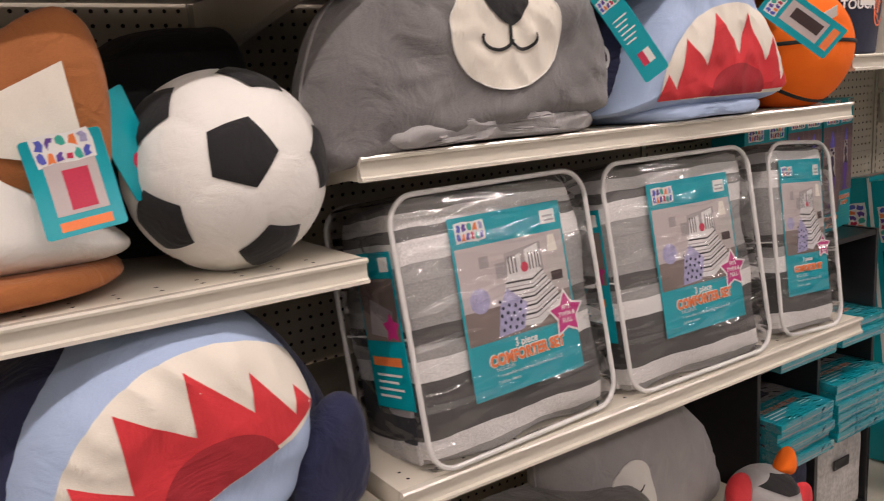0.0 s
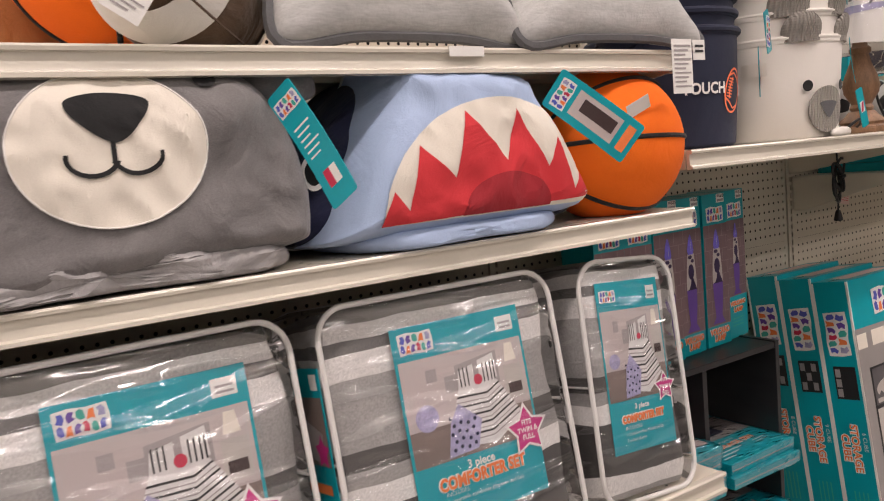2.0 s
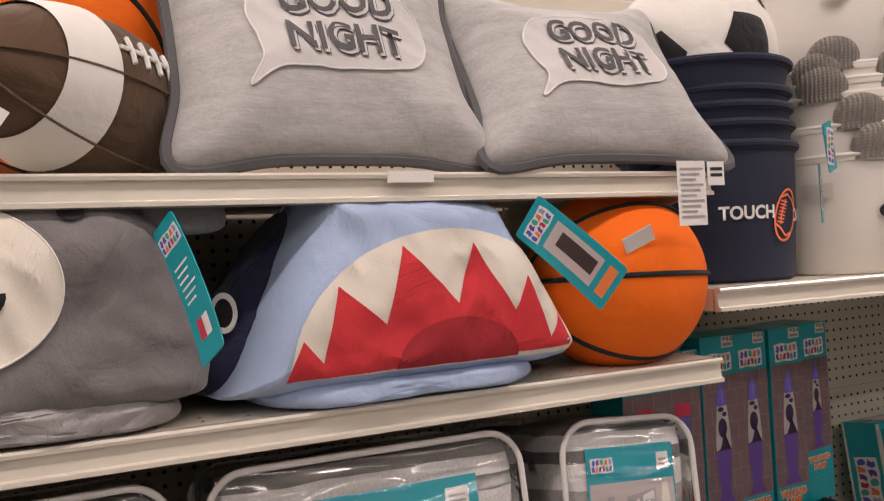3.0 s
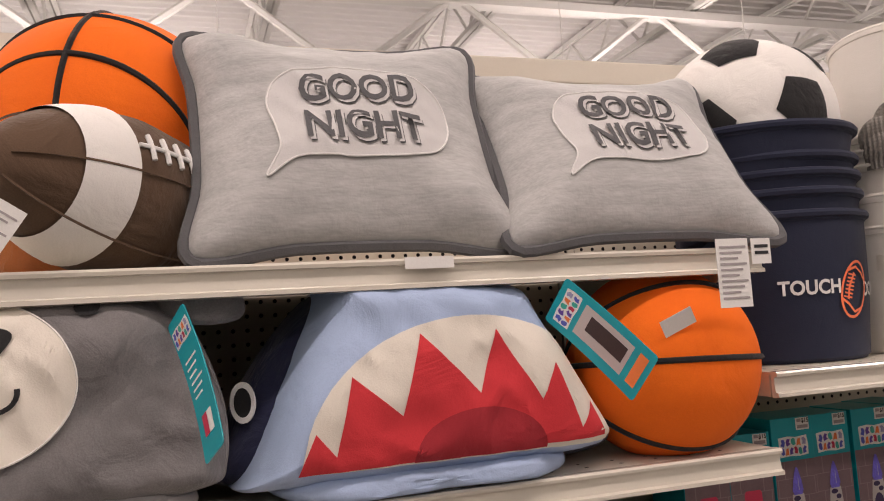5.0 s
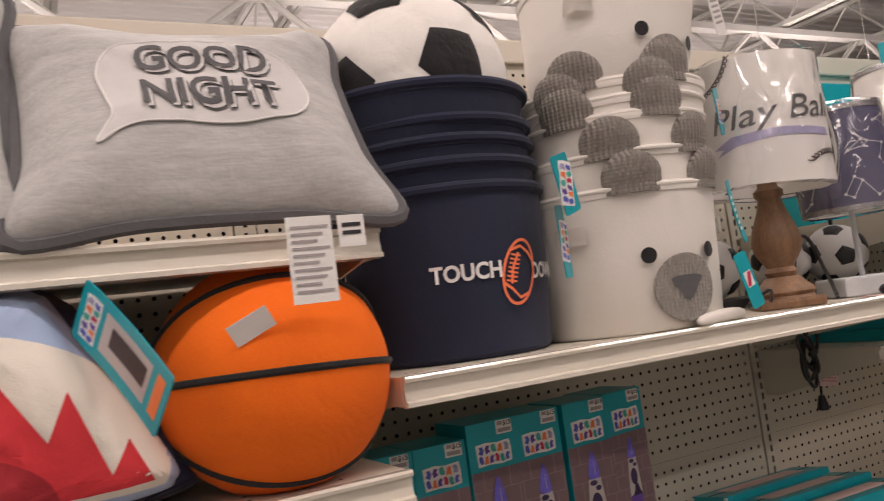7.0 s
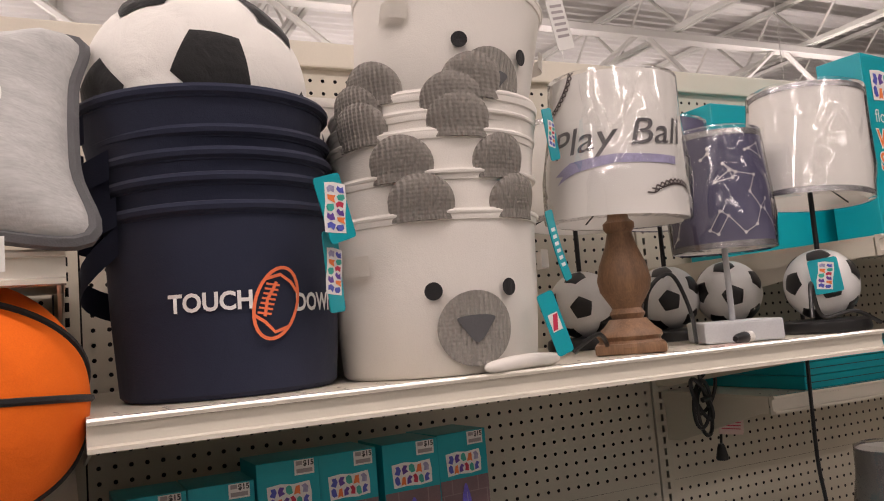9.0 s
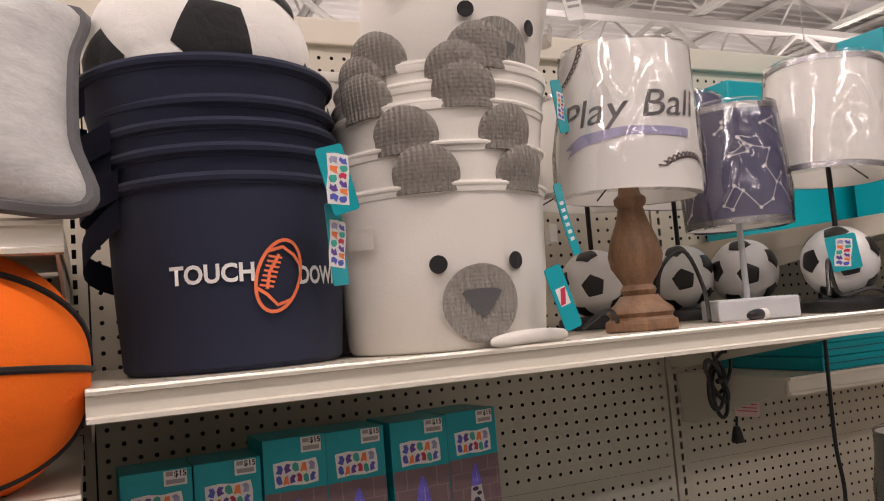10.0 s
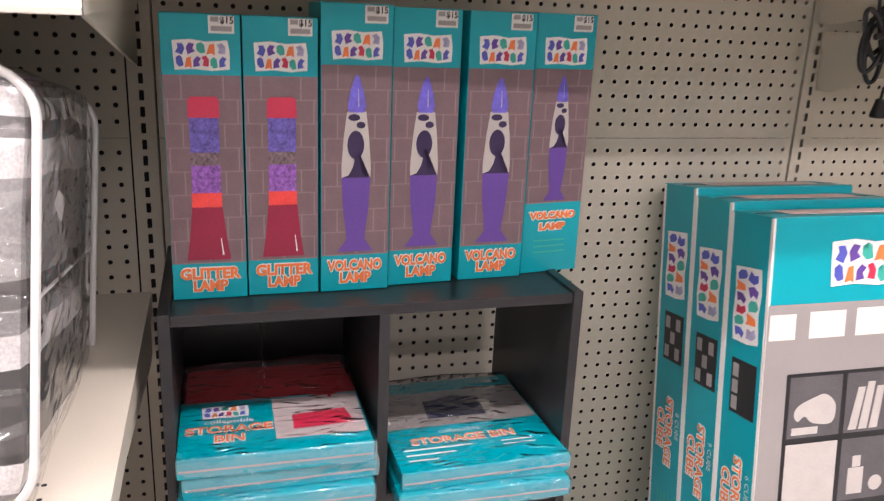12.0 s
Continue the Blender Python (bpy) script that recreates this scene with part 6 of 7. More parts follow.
for k, z in enumerate((0.001, 0.036, 0.066, 0.093, 0.139)):
    touch_bucket(SH_C + z, k)
card("hang_tag", 0.042, 0.082, pose(2.150, 1.075, 1.800, 0, -16, 22), None, "teal maker's hang tag on the navy baskets", "tag", 0.0, None, lambda sf, th, w, h: emblem(0, -h * 0.5, h * 0.72, sf, th, 0.0012, 70))
card("hang_tag", 0.03, 0.10, pose(2.158, 1.100, 1.735, 0, -4, 35), None, "dark teal printed hang tag below the first", "tag", 0.0, None, lambda sf, th, w, h: emblem(0, -h * 0.5, h * 0.55, sf, th, 0.0012, 78))

WB = (2.345, 1.205)
W_R0, W_R1, W_H = 0.137, 0.151, 0.212


def ear_patch(sf, u, v, th, w=0.046, h=0.058):
    """A padded knitted ear standing on the rim."""
    prof = [(u - w / 2, v)] + [(u + w / 2 * math.cos(radians(180 - t)) * 1.08, v + h * (0.35 + 0.65 * math.sin(radians(t)))) for t in range(0, 181, 12)] + [(u + w / 2, v)]

    def puff(a, b, o):
        r = min(1.0, math.hypot((a - u) / (w * 0.54), (b - v - h * 0.35) / (h * 0.65) if b > v + h * 0.35 else 0.0))
        k = math.sqrt(max(0.0, 1 - r * r))
        return sf(a, b, o * (0.25 + 1.5 * k) if o > 0 else o)
    return part("ear", drape([prof], puff, 0.009, 0.012, 0.009), KNIT, th, "grey knitted ear")


def bear_basket(z, k, turn):
    th = thing("storage_basket", "off-white felt basket with a knitted bear face" if k in (0, 5) else "off-white felt basket with knitted ears nested in a stack", "basket", pose(WB[0] + 0.004 * k + (0.02 if k == 5 else 0), WB[1] + (0.03 if k == 5 else 0), z, 0, (9 if k == 5 else 0), turn), "white baskets")
    r0 = W_R0 - 0.012 * (k > 0)
    r1 = W_R1 - 0.003 * (k > 0) - (0.004 if k == 5 else 0)
    wobble(part("body", bucket_shell(r0, r1, W_H, n=48), FELT, th, "off-white felt body"), 0.005, 20 + k * 3.0)
    part("rim_binding", tube([((r1 + 0.002) * math.cos(t), (r1 + 0.002) * math.sin(t), W_H - 0.005) for t in [2 * math.pi * i / 48 for i in range(48)]], 0.0036, 8, True), FELT, th, "stitched felt rim")
    R = lambda v: r0 + (r1 - r0) * v / W_H + 0.004
    sf = lambda u, v, o: Vector(((R(v) + o) * math.sin(u / R(v)), -(R(v) + o) * math.cos(u / R(v)), v))
    fl = lambda v, o: r1 - 0.007 + o + 0.28 * max(0.0, v - W_H + 0.004)
    si = lambda u, v, o: Vector((fl(v, o) * math.sin(u / r1), -fl(v, o) * math.cos(u / r1), v))
    if k < 5:
        ear_patch(si, -0.060, W_H - 0.014, th, 0.082, 0.060)
        ear_patch(si, 0.080, W_H - 0.014, th, 0.082, 0.060)
    if k in (0, 5):
        print_on("snout", [disc(0.0, 0.058, 0.050, 36, 0.048)], sf, KNIT_F, th, 0.004, "grey knitted snout", 0.012, 0.004)
        print_on("nose", [[(v.x, v.y) for v in spline([(-0.024, 0.072, 0), (0.0, 0.075, 0), (0.024, 0.072, 0), (0.020, 0.062, 0), (0.0, 0.040, 0), (-0.020, 0.062, 0)], 4)]], sf, PIPING, th, 0.0055, "charcoal felt nose", 0.01)
        for u in (-0.052, 0.053):
            print_on("eye", [disc(u, 0.108, 0.0115, 20)], sf, BLACK_PLUSH, th, 0.002, "black felt eye", 0.01)
    for sg in (-1, 1):
        if k in (0, 5):
            a = -1.05 if sg < 0 else 1.25
            pts = [sf(R(0.16) * (a + d), 0.148, 0.004 + 0.012 * math.sin(math.pi * (d + 0.16) / 0.32)) for d in [-0.16 + 0.04 * i for i in range(9)]]
            bm = bmesh.new()
            rg = [[bm.verts.new(p + Vector((0, 0, q))) for q in (-0.013, 0.013)] for p in pts]
            for i in range(8):
                bm.faces.new((rg[i][0], rg[i + 1][0], rg[i + 1][1], rg[i][1]))
            bmesh.ops.solidify(bm, geom=bm.faces[:], thickness=0.004)
            part("handle", bm, FELT, th, "felt side handle")
    if k == 0:
        fold = Soft([(-0.06, 0.0), (-0.06, 0.012), (0.0, 0.018), (0.07, 0.014), (0.07, 0.0), (0, -0.001)], 0.012, 0.012, p=3, wr=0.002, seed=3)
        o = part("loose_fold", fold.mesh(8), FELT, th, "loose felt flap at the base")
        o.matrix_basis = pose(0.065, -0.128, 0.001, 0, 0, 24)
    return th


for k, (z, turn) in enumerate(((0.001, -6), (0.054, -16), (0.108, -40), (0.134, -44), (0.160, -34), (0.340, 5))):
    bear_basket(SH_C + z, k, turn)


def back_stack():
    """The second stack of felt baskets behind, which props up the lying one."""
    for k in range(5):
        th = thing("storage_basket", "off-white felt basket in a stack against the back panel", "basket", pose(2.23, 1.468, SH_C + 0.001 + 0.055 * k), "white baskets")
        part("body", bucket_shell(0.125 - 0.01 * (k > 0), 0.145, 0.21), FELT, th)


back_stack()
card("hang_tag", 0.026, 0.085, pose(2.425, 1.045, 1.640, 0, -18, 0), None, "teal hang tag with a small product picture on the bear basket", "tag", 0.0, None, lambda sf, th, w, h: (print_on("patch", [rect(-w * 0.3, w * 0.3, -h * 0.62, -h * 0.34)], sf, PAPER, th, 0.0012), print_on("patch_red", [[(-w * 0.3, -h * 0.6), (0, -h * 0.6), (w * 0.3, -h * 0.36), (0.0, -h * 0.36)]], sf, RED_P, th, 0.0016)))
card("hang_tag", 0.022, 0.10, pose(2.470, 1.085, 1.755, 0, -14, 30), None, "pale teal printed hang tag on the upper bear baskets", "tag", 0.01, None, lambda sf, th, w, h: bars([(-w * 0.3, -h * 0.3 - 0.010 * j, w * 0.55, 0.005) for j in range(6)], sf, WHITE_P, th, off=0.0012))
card("hang_tag", 0.030, 0.075, pose(2.492, 1.10, 1.905, 0, -14, 30), None, "teal printed hang tag on the upper bear baskets", "tag", 0.0, None, lambda sf, th, w, h: emblem(0, -h * 0.5, h * 0.5, sf, th, 0.0012, 70))
card("care_label", 0.045, 0.075, pose(2.530, 1.11, 2.075, 0, -18, 20), None, "white care label on the topmost basket", "label", 0.0, PAPER, lambda sf, th, w, h: bars([(-w * 0.35, -0.012 - 0.009 * j, w * 0.7, 0.004) for j in range(6)], sf, GREY_P, th, off=0.0012))


# ---- table lamps ----
def shade(th, c, rb, rt, h, mat_, m=None, wrap=True, trim=None):
    """An open drum shade with thickness, spider ring and clear wrap, on the lamp's axis."""
    mm = Matrix.Translation(c) @ (m or Matrix.Identity(4))
    o = part("shade", lathe([(rb, 0), (rt, h), (rt - 0.002, h), (rb - 0.002, 0), (rb, 0)], 48, m=mm, cap=False), mat_, th, "fabric lamp shade")
    part("shade_lining", lathe([(rb - 0.0025, 0.001), (rt - 0.0025, h - 0.001)], 48, m=mm, cap=False), SHADE_W, o)
    if trim:
        for z, r in ((0.0, rb), (h - 0.010, rt)):
            part("shade_trim", lathe([(r + 0.0012, z), (r + 0.0012, z + 0.010)], 48, m=mm, cap=False), trim, o, "dark trim band")
    bm = bmesh.new()
    for a in (0, 120, 240):
        tube([mm @ Vector((0, 0, h * 0.25)), mm @ Vector((rb * 0.96 * math.cos(radians(a)), rb * 0.96 * math.sin(radians(a)), h * 0.04))], 0.0015, 5, bm=bm)
    part("spider", bm, BLACKPL, o)
    if wrap:
        w_ = part("shade_wrap", lathe([(rb * 0.9, -0.003), (rb + 0.003, 0.0), (rb + 0.006, h * 0.3), (rt + 0.006, h * 0.7), (rt + 0.003, h + 0.004), (rt * 0.85, h + 0.010)], 40, m=mm, cap=False), WRAP, th, "crinkled clear wrap")
        wobble(w_, 0.004, c[0] * 9)
        w_.visible_shadow = False

    def sf(u, v, of):
        r = rb + (rt - rb) * v / h
        return mm @ Vector(((r + of) * math.sin(u / r), -(r + of) * math.cos(u / r), v))
    return o, sf


def baseball_lamp():
    th = thing("table_lamp", "turned wooden table lamp with a baseball-print shade in clear wrap", "lamp", pose(2.643, 1.155, SH_C + 0.001, 0, 0, -38), "table lamps")
    foot = [(0.052, 0.0), (0.053, 0.010), (0.050, 0.014), (0.046, 0.020), (0.050, 0.026), (0.048, 0.032), (0.038, 0.040), (0.028, 0.052)]
    part("foot", add_box(lathe(foot, 36), -0.052, 0.052, -0.052, 0.052, 0.0, 0.016, 0.004), WOOD, th, "stepped wooden foot")
    stem = [(0.022, 0.050), (0.027, 0.060), (0.022, 0.068), (0.024, 0.072), (0.038, 0.095), (0.041, 0.112), (0.036, 0.135), (0.024, 0.165), (0.019, 0.185), (0.024, 0.192), (0.024, 0.200), (0.017, 0.206), (0.014, 0.222), (0.013, 0.235)]
    part("stem", lathe(stem, 32), WOOD, th, "turned wooden stem")
    part("socket", lathe([(0.016, 0.2352), (0.016, 0.246), (0.010, 0.250), (0.010, 0.285)], 20), BLACKPL, th)
    o, sf = shade(th, (0, 0, 0.202), 0.109, 0.097, 0.216, SHADE_W, pose(0, 0, 0, 0, 3, 0))
    words("Play Ball", 0.056, 0.008, 0.116, sf, TRIM_DK, o, "lettering", 0.0012, bold=0.0002, width=0.215, turn=4, slant=0.28)
    print_on("swoosh", [[(-0.098, 0.052), (-0.06, 0.066), (0.0, 0.075), (0.1, 0.074), (0.1, 0.086), (0.0, 0.088), (-0.07, 0.082), (-0.103, 0.066), (-0.085, 0.064)]], sf, LILAC_P, o, 0.0012, "violet printed swoosh", 0.015)
    for cx, cz, r, a0, a1 in ((-0.135, 0.235, 0.070, -85, -5), (0.105, -0.04, 0.085, 55, 125)):
        pts = arc(cx, cz, r, a0, a1, 12)
        st = ribbons(pts, 0.0022)
        for j, (x, y) in enumerate(pts):
            a = radians(a0 + (a1 - a0) * j / 12)
            for s_ in (-1, 1):
                st += ribbons([(x, y), (x + 0.012 * math.cos(a + s_ * 0.9), y + 0.012 * math.sin(a + s_ * 0.9))], 0.0022)
        print_on("printed_stitches", [p for p in st if all(0.002 < q[1] < 0.223 for q in p)], sf, BROWN_P, o, 0.0012, "printed baseball stitches", 0.02)
    return th


baseball_lamp()


def star_lamp(m, label, seed, tall=0.15):
    th = thing("table_lamp", label, "lamp", m, "table lamps")
    part("base_block", box(-0.062, 0.062, -0.062, 0.062, 0.0, 0.034, 0.004), LAMP_GREY, th, "pale grey block base", smooth=False)
    part("pole", tube([(0, 0, 0.034), (0, 0, tall + 0.05)], 0.005, 12), LAMP_GREY, th, "pale grey pole")
    o, sf = shade(th, (0, 0, tall), 0.082, 0.075, 0.192, SHADE_N, None, True, TRIM_S)
    star_lines(sf, None, o, seed, 0.25, 0.012, 0.18, 110, None, 0.0014, 0.0012)
    return th


star_lamp(pose(2.862, 1.16, SH_C + 0.001, 0, 0, -30), "table lamp with violet constellation shade and pale grey base", 11)


def soccer_lamp(m, label, wrapped=True, dark=False, sh=True):
    th = thing("table_lamp", label, "lamp", m, "table lamps")
    part("foot", lathe([(0.070, 0), (0.072, 0.006), (0.070, 0.018), (0.064, 0.022)], 36), BLACKPL, th, "round black foot")
    soccer_ball(th, (0, 0, 0.082), 0.062, align((-0.6, -0.8, -0.1), (0.5, -0.7, 0.4)), WHITE_PLASTIC, BLACKPL, 4, 0.014)
    part("pole", tube([(0, 0, 0.14), (0, 0, 0.30)], 0.0045, 10), BLACKPL, th, "black pole")
    part("socket", lathe([(0.012, 0.262), (0.012, 0.282), (0.008, 0.286)], 16), BLACKPL, th)
    if sh:
        shade(th, (0, 0, 0.228), 0.100, 0.094, 0.192, SHADE_N if dark else SHADE_W, pose(0, 0, 0, 0, 5, 0), wrapped, None if dark else TRIM_S)
    return th


WHITE_PLASTIC = material("white_moulded_plastic", (0.74, 0.74, 0.73), rough=0.35, vary=0.04, bump=0.1)
soccer_lamp(pose(3.058, 1.14, SH_C + 0.001), "soccer-ball table lamp with a white shade in clear wrap")
card("hang_tag", 0.046, 0.058, pose(3.004, 1.090, 1.668, 0, -6, -48), None, "small teal maker's tag on the soccer-ball lamp", "tag", 0.0, None, lambda sf, th, w, h: emblem(0, -h * 0.5, h * 0.75, sf, th, 0.0012, 75))
soccer_lamp(pose(2.735, 1.40, SH_C + 0.001), "table lamp on a soccer ball standing behind the others", False, False)
soccer_lamp(pose(2.925, 1.385, SH_C + 0.001), "table lamp on a soccer ball with a dark shade", True, True)
soccer_lamp(pose(3.02, 1.32, SH_C + 0.001), "table lamp on a soccer ball in the back row", False, False, False)


def cord(name, pts, r, label, mat_=None, plug=None):
    th = thing(name, label, "cable", pose(0, 0, 0), "lamp cables")
    part("flex", tube([p[:] for p in spline(pts, 6, False)], r, 7), mat_ or BLACKPL, th)
    if plug:
        part("plug", lathe([(0.006, 0.03), (0.009, 0.022), (0.014, 0.0), (0.012, -0.004)], 12, m=Matrix.Translation(plug)), BLACKPL, th, "black plug")
    return th


def bundle(name, c, loops, w, h, r, label):
    """A coiled and tied flex."""
    th = thing(name, label, "cable", pose(*c), "lamp cables")
    for k in range(loops):
        a = 0.5 * (k - (loops - 1) / 2)
        tl = (-0.45, 0.15, 0.55, -0.1)[k % 4]
        pts = [(w * math.sin(t) * (0.6 + 0.25 * k) * math.cos(a) + 0.004 * k, w * 0.4 * math.sin(t) * math.sin(a) + 0.004 * k, h * math.cos(t) + 0.01 * k * (-1) ** k) for t in [2 * math.pi * i / 24 for i in range(24)]]
        pts = [(x * math.cos(tl) + z * math.sin(tl), y, z * math.cos(tl) - x * math.sin(tl)) for x, y, z in pts]
        part("loop", tube(pts, r, 6, True), BLACKPL, th)
    part("tie", tube([(-0.010, -0.012, 0), (0.012, -0.012, 0.004)], 0.006, 6), BLACKPL, th)
    return th


cord("power_cable", [(2.93, 1.06, SH_C + 0.03), (2.96, 1.08, SH_C + 0.085), (2.99, 1.09, SH_C + 0.03), (3.03, 1.06, SH_C + 0.035), (3.09, 1.06, SH_C + 0.012)], 0.0035, "black lamp flex looped on the shelf")
cord("power_cable", [(2.745, 1.24, SH_C + 0.01), (2.74, 1.22, SH_C + 0.09), (2.775, 1.20, SH_C + 0.12), (2.80, 1.19, SH_C + 0.06), (2.77, 1.15, SH_C + 0.005)], 0.0035, "black lamp flex looped behind the wooden lamp")
cord("power_cable", [(2.52, 1.13, SH_C + 0.012), (2.55, 1.11, SH_C + 0.035), (2.58, 1.13, SH_C + 0.02), (2.60, 1.16, SH_C + 0.01)], 0.0035, "black lamp flex lying beside the bear basket")


def loose_plug():
    th = thing("mains_plug", "black and white mains plug lying on the shelf", "plug", pose(2.792, 1.075, SH_C + 0.010, 0, 90, 25))
    part("body", lathe([(0.004, -0.03), (0.007, -0.02), (0.009, 0.0), (0.009, 0.012)], 12), BLACKPL, th)
    part("cap", lathe([(0.009, 0.0125), (0.009, 0.034), (0.006, 0.036)], 12), PAPER, th, "white plug cap")
    return th


loose_plug()
solid("paper_slip", box(2.735, 2.785, 1.055, 1.085, SH_C + 0.001, SH_C + 0.003), PINKPAPER, "pink paper slip on the shelf edge", "paper")
bundle("cable_bundle", (3.035, 1.44, 1.415), 4, 0.024, 0.048, 0.0042, "tied black lamp flex hanging by the upright")
cord("hanging_cable", [(3.03, 1.44, 1.53), (3.032, 1.44, 1.47), (3.05, 1.44, 1.40), (3.10, 1.48, 1.39), (3.13, 1.495, 1.36), (3.125, 1.495, 1.30)], 0.003, "black lamp flex hanging against the back panel", None, (3.125, 1.495, 1.278))
card("paper_tag", 0.085, 0.055, pose(3.165, 1.495, 1.378, 0, 9, 10), None, "pink printed paper tag on the hanging cord", "tag", 0.0, PINKPAPER, lambda sf, th, w, h: bars([(-w * 0.42, -0.009 - 0.007 * j, w * 0.8, 0.002) for j in range(6)], sf, RED_P, th, off=0.0012))
cord("hanging_cable", [(3.175, 1.285, 1.68), (3.170, 1.285, 1.50), (3.165, 1.285, 1.30), (3.175, 1.285, 1.20), (3.165, 1.285, 1.10), (3.17, 1.285, 1.03)], 0.004, "long black flex hanging past the shelves")


# ---- the next bay ----
def flat_carton(x, y, z, w, d, h, label, turn=0):
    th = thing("flat_carton", label, "box", pose(x, y, z, 0, 0, turn), "flat cartons")
    part("carton", box(0, w, 0, d, 0, h, 0.002), TEAL, th, smooth=False)
    part("lid_gap", box(0.002, w - 0.002, -0.0006, 0.001, h * 0.48, h * 0.54), BROWN_P, th, smooth=False)
    return th


for k in range(3):
    flat_carton(3.195 + 0.004 * k, 1.318, SH_D + 0.001 + 0.0275 * k, 0.62, 0.28, 0.0265, "flat teal carton in a stack on the shelf")


def shelf_carton(x, y, turn, lettered, h=0.50, w=0.42):
    th = thing("wall_shelf_carton", "large teal carton of floating wall shelves standing upright", "box", pose(x, y, SH_E + 0.001, 0, 0, turn), "wall shelf cartons")
    ca = part("carton", box(0, w, 0, 0.11, 0, h, 0.003), TEAL, th, smooth=False)
    if lettered:
        sf = lambda u, v, o: Vector((u, -o, v))
        emblem(0.10, h - 0.075, 0.13, sf, ca, 0.001)
        words("floating", 0.045, 0.03, h - 0.15, sf, WHITE_P, ca, off=0.001, align="LEFT")
        for t, z in (("WALL", 0.205), ("SHELVES", 0.26)):
            words(t, 0.058, 0.03, h - z, sf, WHITE_P, ca, "letter_ground", 0.0009, align="LEFT", bold=0.004)
            words(t, 0.058, 0.03, h - z, sf, ORANGE_P, ca, off=0.0013, align="LEFT", bold=0.001)
        bars([(0.03, h - 0.31 - 0.015 * j, 0.16, 0.004) for j in range(3)], sf, GREEN_P, ca, off=0.001)
    return th


shelf_carton(3.55, 1.36, 8, True, 0.46)
shelf_carton(3.20, 1.49, 2, False, 0.36, 0.46)


def low_lamp(x, y):
    th = thing("table_lamp", "table lamp with a grey shade in cloudy clear wrap", "lamp", pose(x, y, 1.021), "table lamps")
    part("base_block", box(-0.055, 0.055, -0.055, 0.055, 0, 0.02, 0.003), BLACKPL, th, "black base")
    part("pole", tube([(0, 0, 0.02), (0, 0, 0.12)], 0.005, 10), BLACKPL, th)
    shade(th, (0, 0, 0.075), 0.085, 0.075, 0.175, GREY_FLEECE, None, True)
    return th


low_lamp(3.46, 1.34)
cord("power_cable", [(3.30, 1.25, 1.03), (3.33, 1.24, 1.055), (3.37, 1.25, 1.03), (3.40, 1.24, 1.05), (3.42, 1.26, 1.03)], 0.006, "coiled black flex on the lower shelf")
flat_carton(3.40, 1.22, DECK + 0.001, 0.45, 0.35, 0.70, "tall teal carton standing on the base deck", 3)


# ---- plush on the lowest visible shelf ----
def grey_cushion():
    th = thing("plush_cushion", "large grey plush animal cushion with a pale belly", "plush toy", pose(1.47, 1.30, SH_F + 0.002, -14, 0, 6))
    s = Soft([(-0.30, 0.02), (-0.31, 0.20), (-0.27, 0.36), (-0.17, 0.38), (-0.10, 0.36), (0.05, 0.39), (0.16, 0.34), (0.27, 0.20), (0.28, 0.03), (0.0, 0.0)], 0.12, 0.10, p=3, q=0.55, wr=0.014, ws=6, seed=51)
    part("body", s.mesh(24), GREY_FLEECE, th, "light grey plush body")
    s.rim(0.004, th, GREY_FLEECE, "seam")
    print_on("belly", [disc(-0.13, 0.17, 0.075, 28, 0.09)], s.surf, WHITE_PLUSH, th, 0.004, "pale oval belly", 0.015, 0.003)
    print_on("stitch", ribbons(arc(-0.11, 0.20, 0.016, 200, 340, 8), 0.004), s.surf, BLACK_PLUSH, th, 0.006)
    return th


grey_cushion()


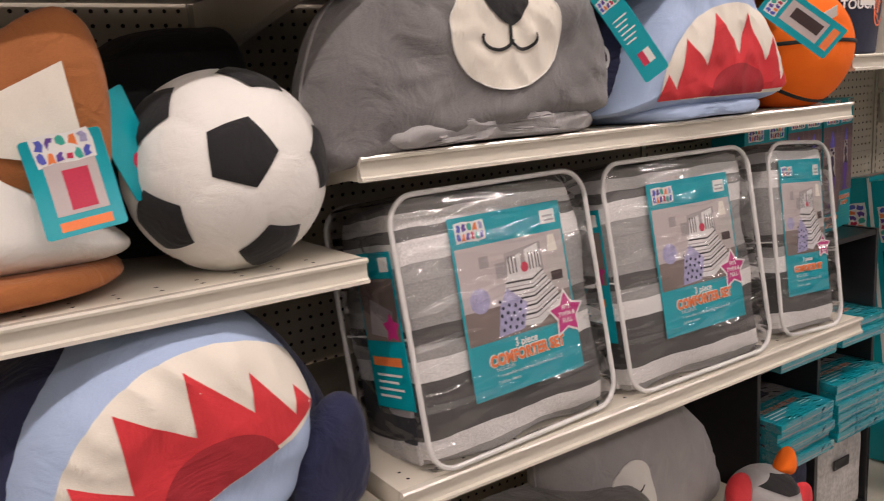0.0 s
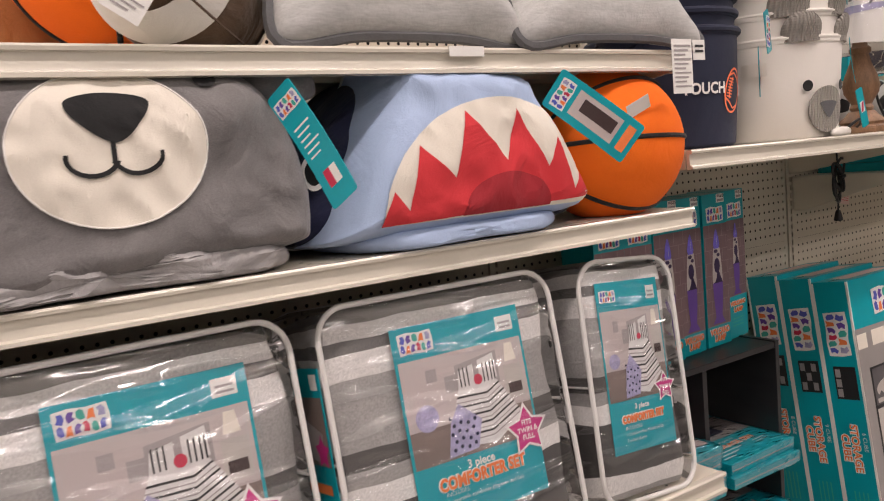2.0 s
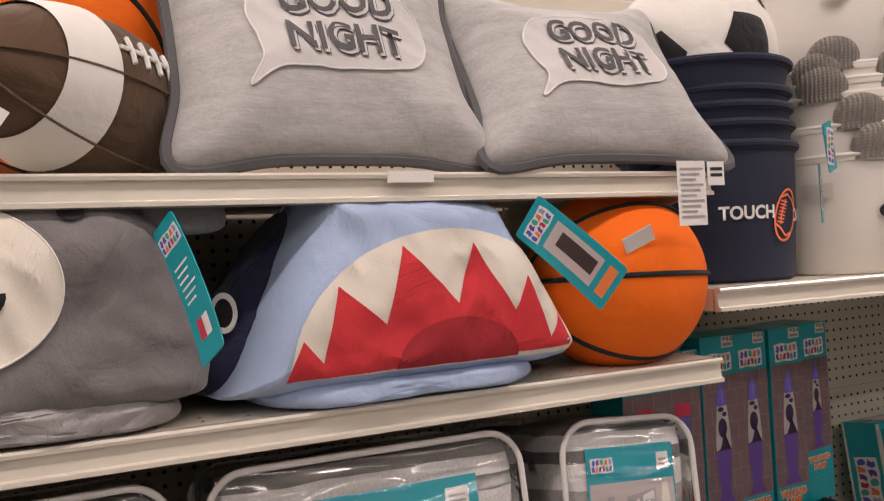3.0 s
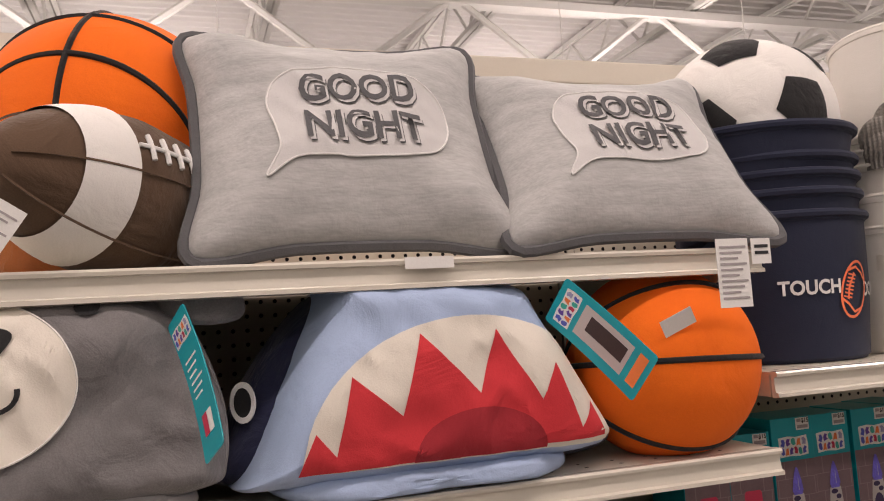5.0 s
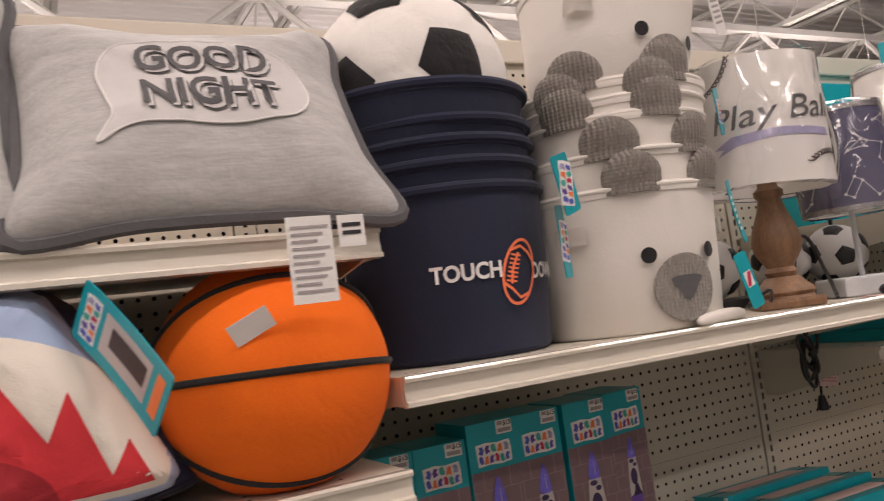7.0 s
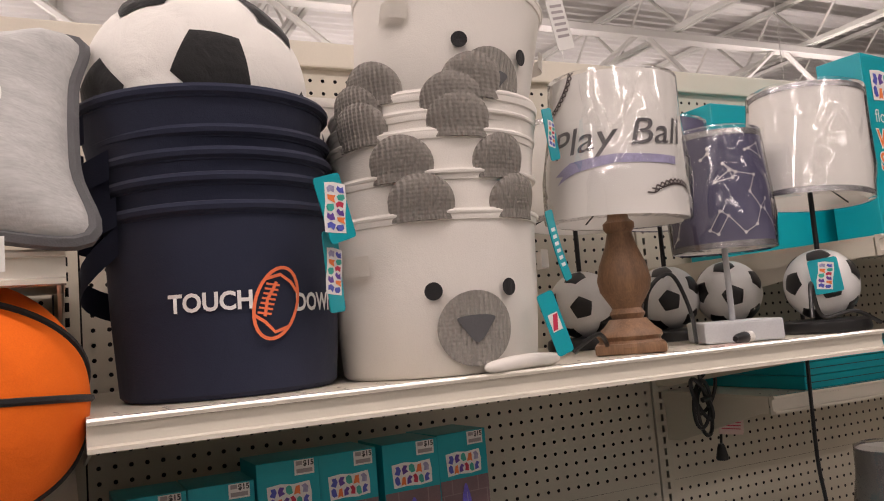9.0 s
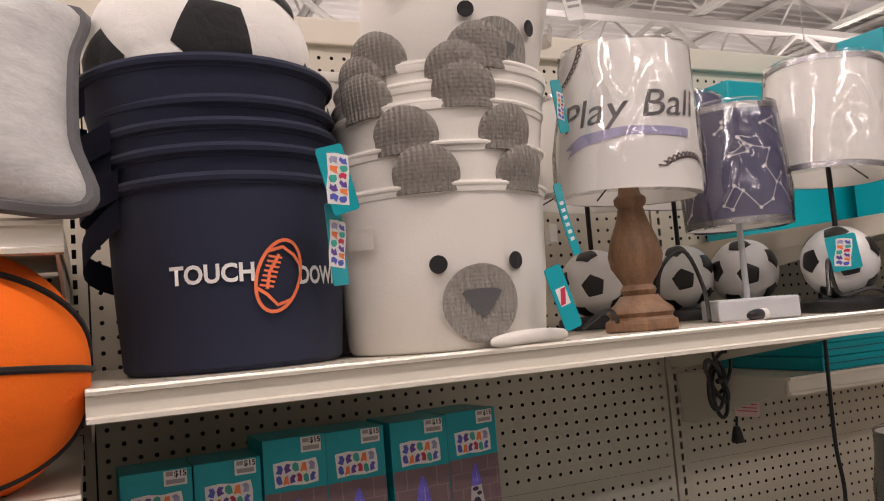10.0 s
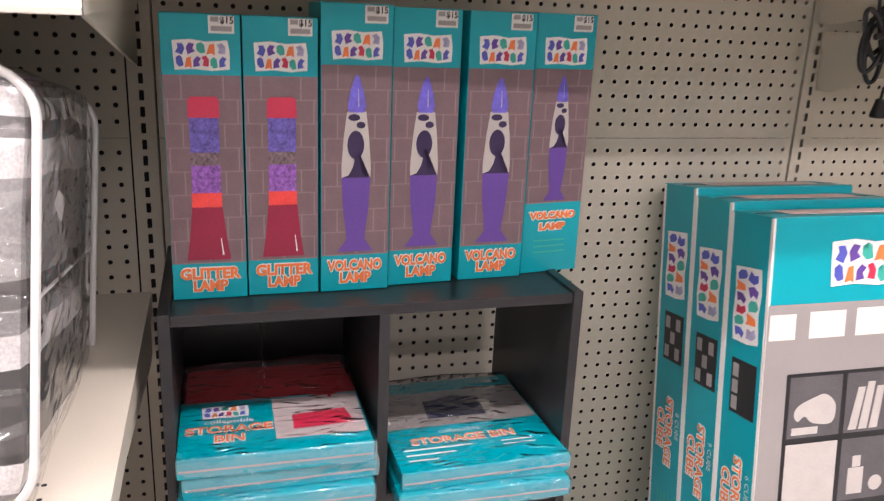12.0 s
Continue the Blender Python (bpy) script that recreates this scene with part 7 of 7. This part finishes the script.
def puffin():
    th = thing("plush_bird", "grey plush bird with orange beak, navy eye patch and red wings", "plush toy", pose(1.735, 1.17, SH_F + 0.002, 0, 12, 0))
    s = Soft([(-0.09, 0.0), (-0.10, 0.06), (-0.085, 0.12), (-0.03, 0.155), (0.04, 0.15), (0.095, 0.09), (0.10, 0.03), (0.05, 0.0)], 0.08, 0.08, p=2.4, q=0.55, wr=0.003, seed=61)
    part("head", s.mesh(16), GREY_FLEECE, th, "grey plush head")
    print_on("crown", [[(-0.075, 0.125), (-0.02, 0.11), (0.05, 0.115), (0.085, 0.10), (0.04, 0.148), (-0.03, 0.152)]], s.surf, BLACK_PLUSH, th, 0.003, "black crown patch", 0.012)
    print_on("eye_patch", [disc(0.0, 0.065, 0.030, 20, 0.022)], s.surf, NAVY_CLOTH, th, 0.003, "navy oval eye", 0.01)
    b = Soft([(-0.03, 0.0), (-0.022, 0.04), (0.0, 0.062), (0.028, 0.03), (0.03, 0.0), (0, -0.008)], 0.025, 0.02, p=2.5, wr=0.001, seed=63)
    part("beak", b.mesh(8), ORANGE_PLUSH, th, "orange plush beak").matrix_basis = pose(0.03, -0.02, 0.148, 0, 15, 0)
    w = Soft([(-0.03, -0.03), (-0.045, 0.03), (-0.01, 0.06), (0.03, 0.04), (0.03, -0.03), (0, -0.04)], 0.02, 0.02, p=2.5, wr=0.002, seed=65)
    part("wing", w.mesh(8), RED_CLOTH, th, "red plush wing").matrix_basis = pose(-0.115, -0.01, 0.10, 0, -15, 0)
    part("wing", w.mesh(8), RED_CLOTH, th, "red plush wing").matrix_basis = pose(0.105, -0.03, 0.055, 0, 40, 0)
    return th


puffin()


def grey_bundle():
    th = thing("folded_throw", "folded dark grey throw in clear wrap on the low shelf", "throw", pose(1.03, 1.20, SH_F + 0.002))
    for k in range(4):
        s = Soft([(-0.27, 0.0), (-0.28, 0.05), (-0.15, 0.072), (0.1, 0.066), (0.27, 0.05), (0.27, 0.0), (0, -0.001)], 0.13, 0.15, p=4, wr=0.012, ws=9, seed=71 + k)
        o = part("fold", s.mesh(14), GREY_PLUSH if k % 2 else GREY_FLEECE, th)
        o.matrix_basis = pose(0.01 * k, 0.008 * k, 0.062 * k)
    return th


grey_bundle()
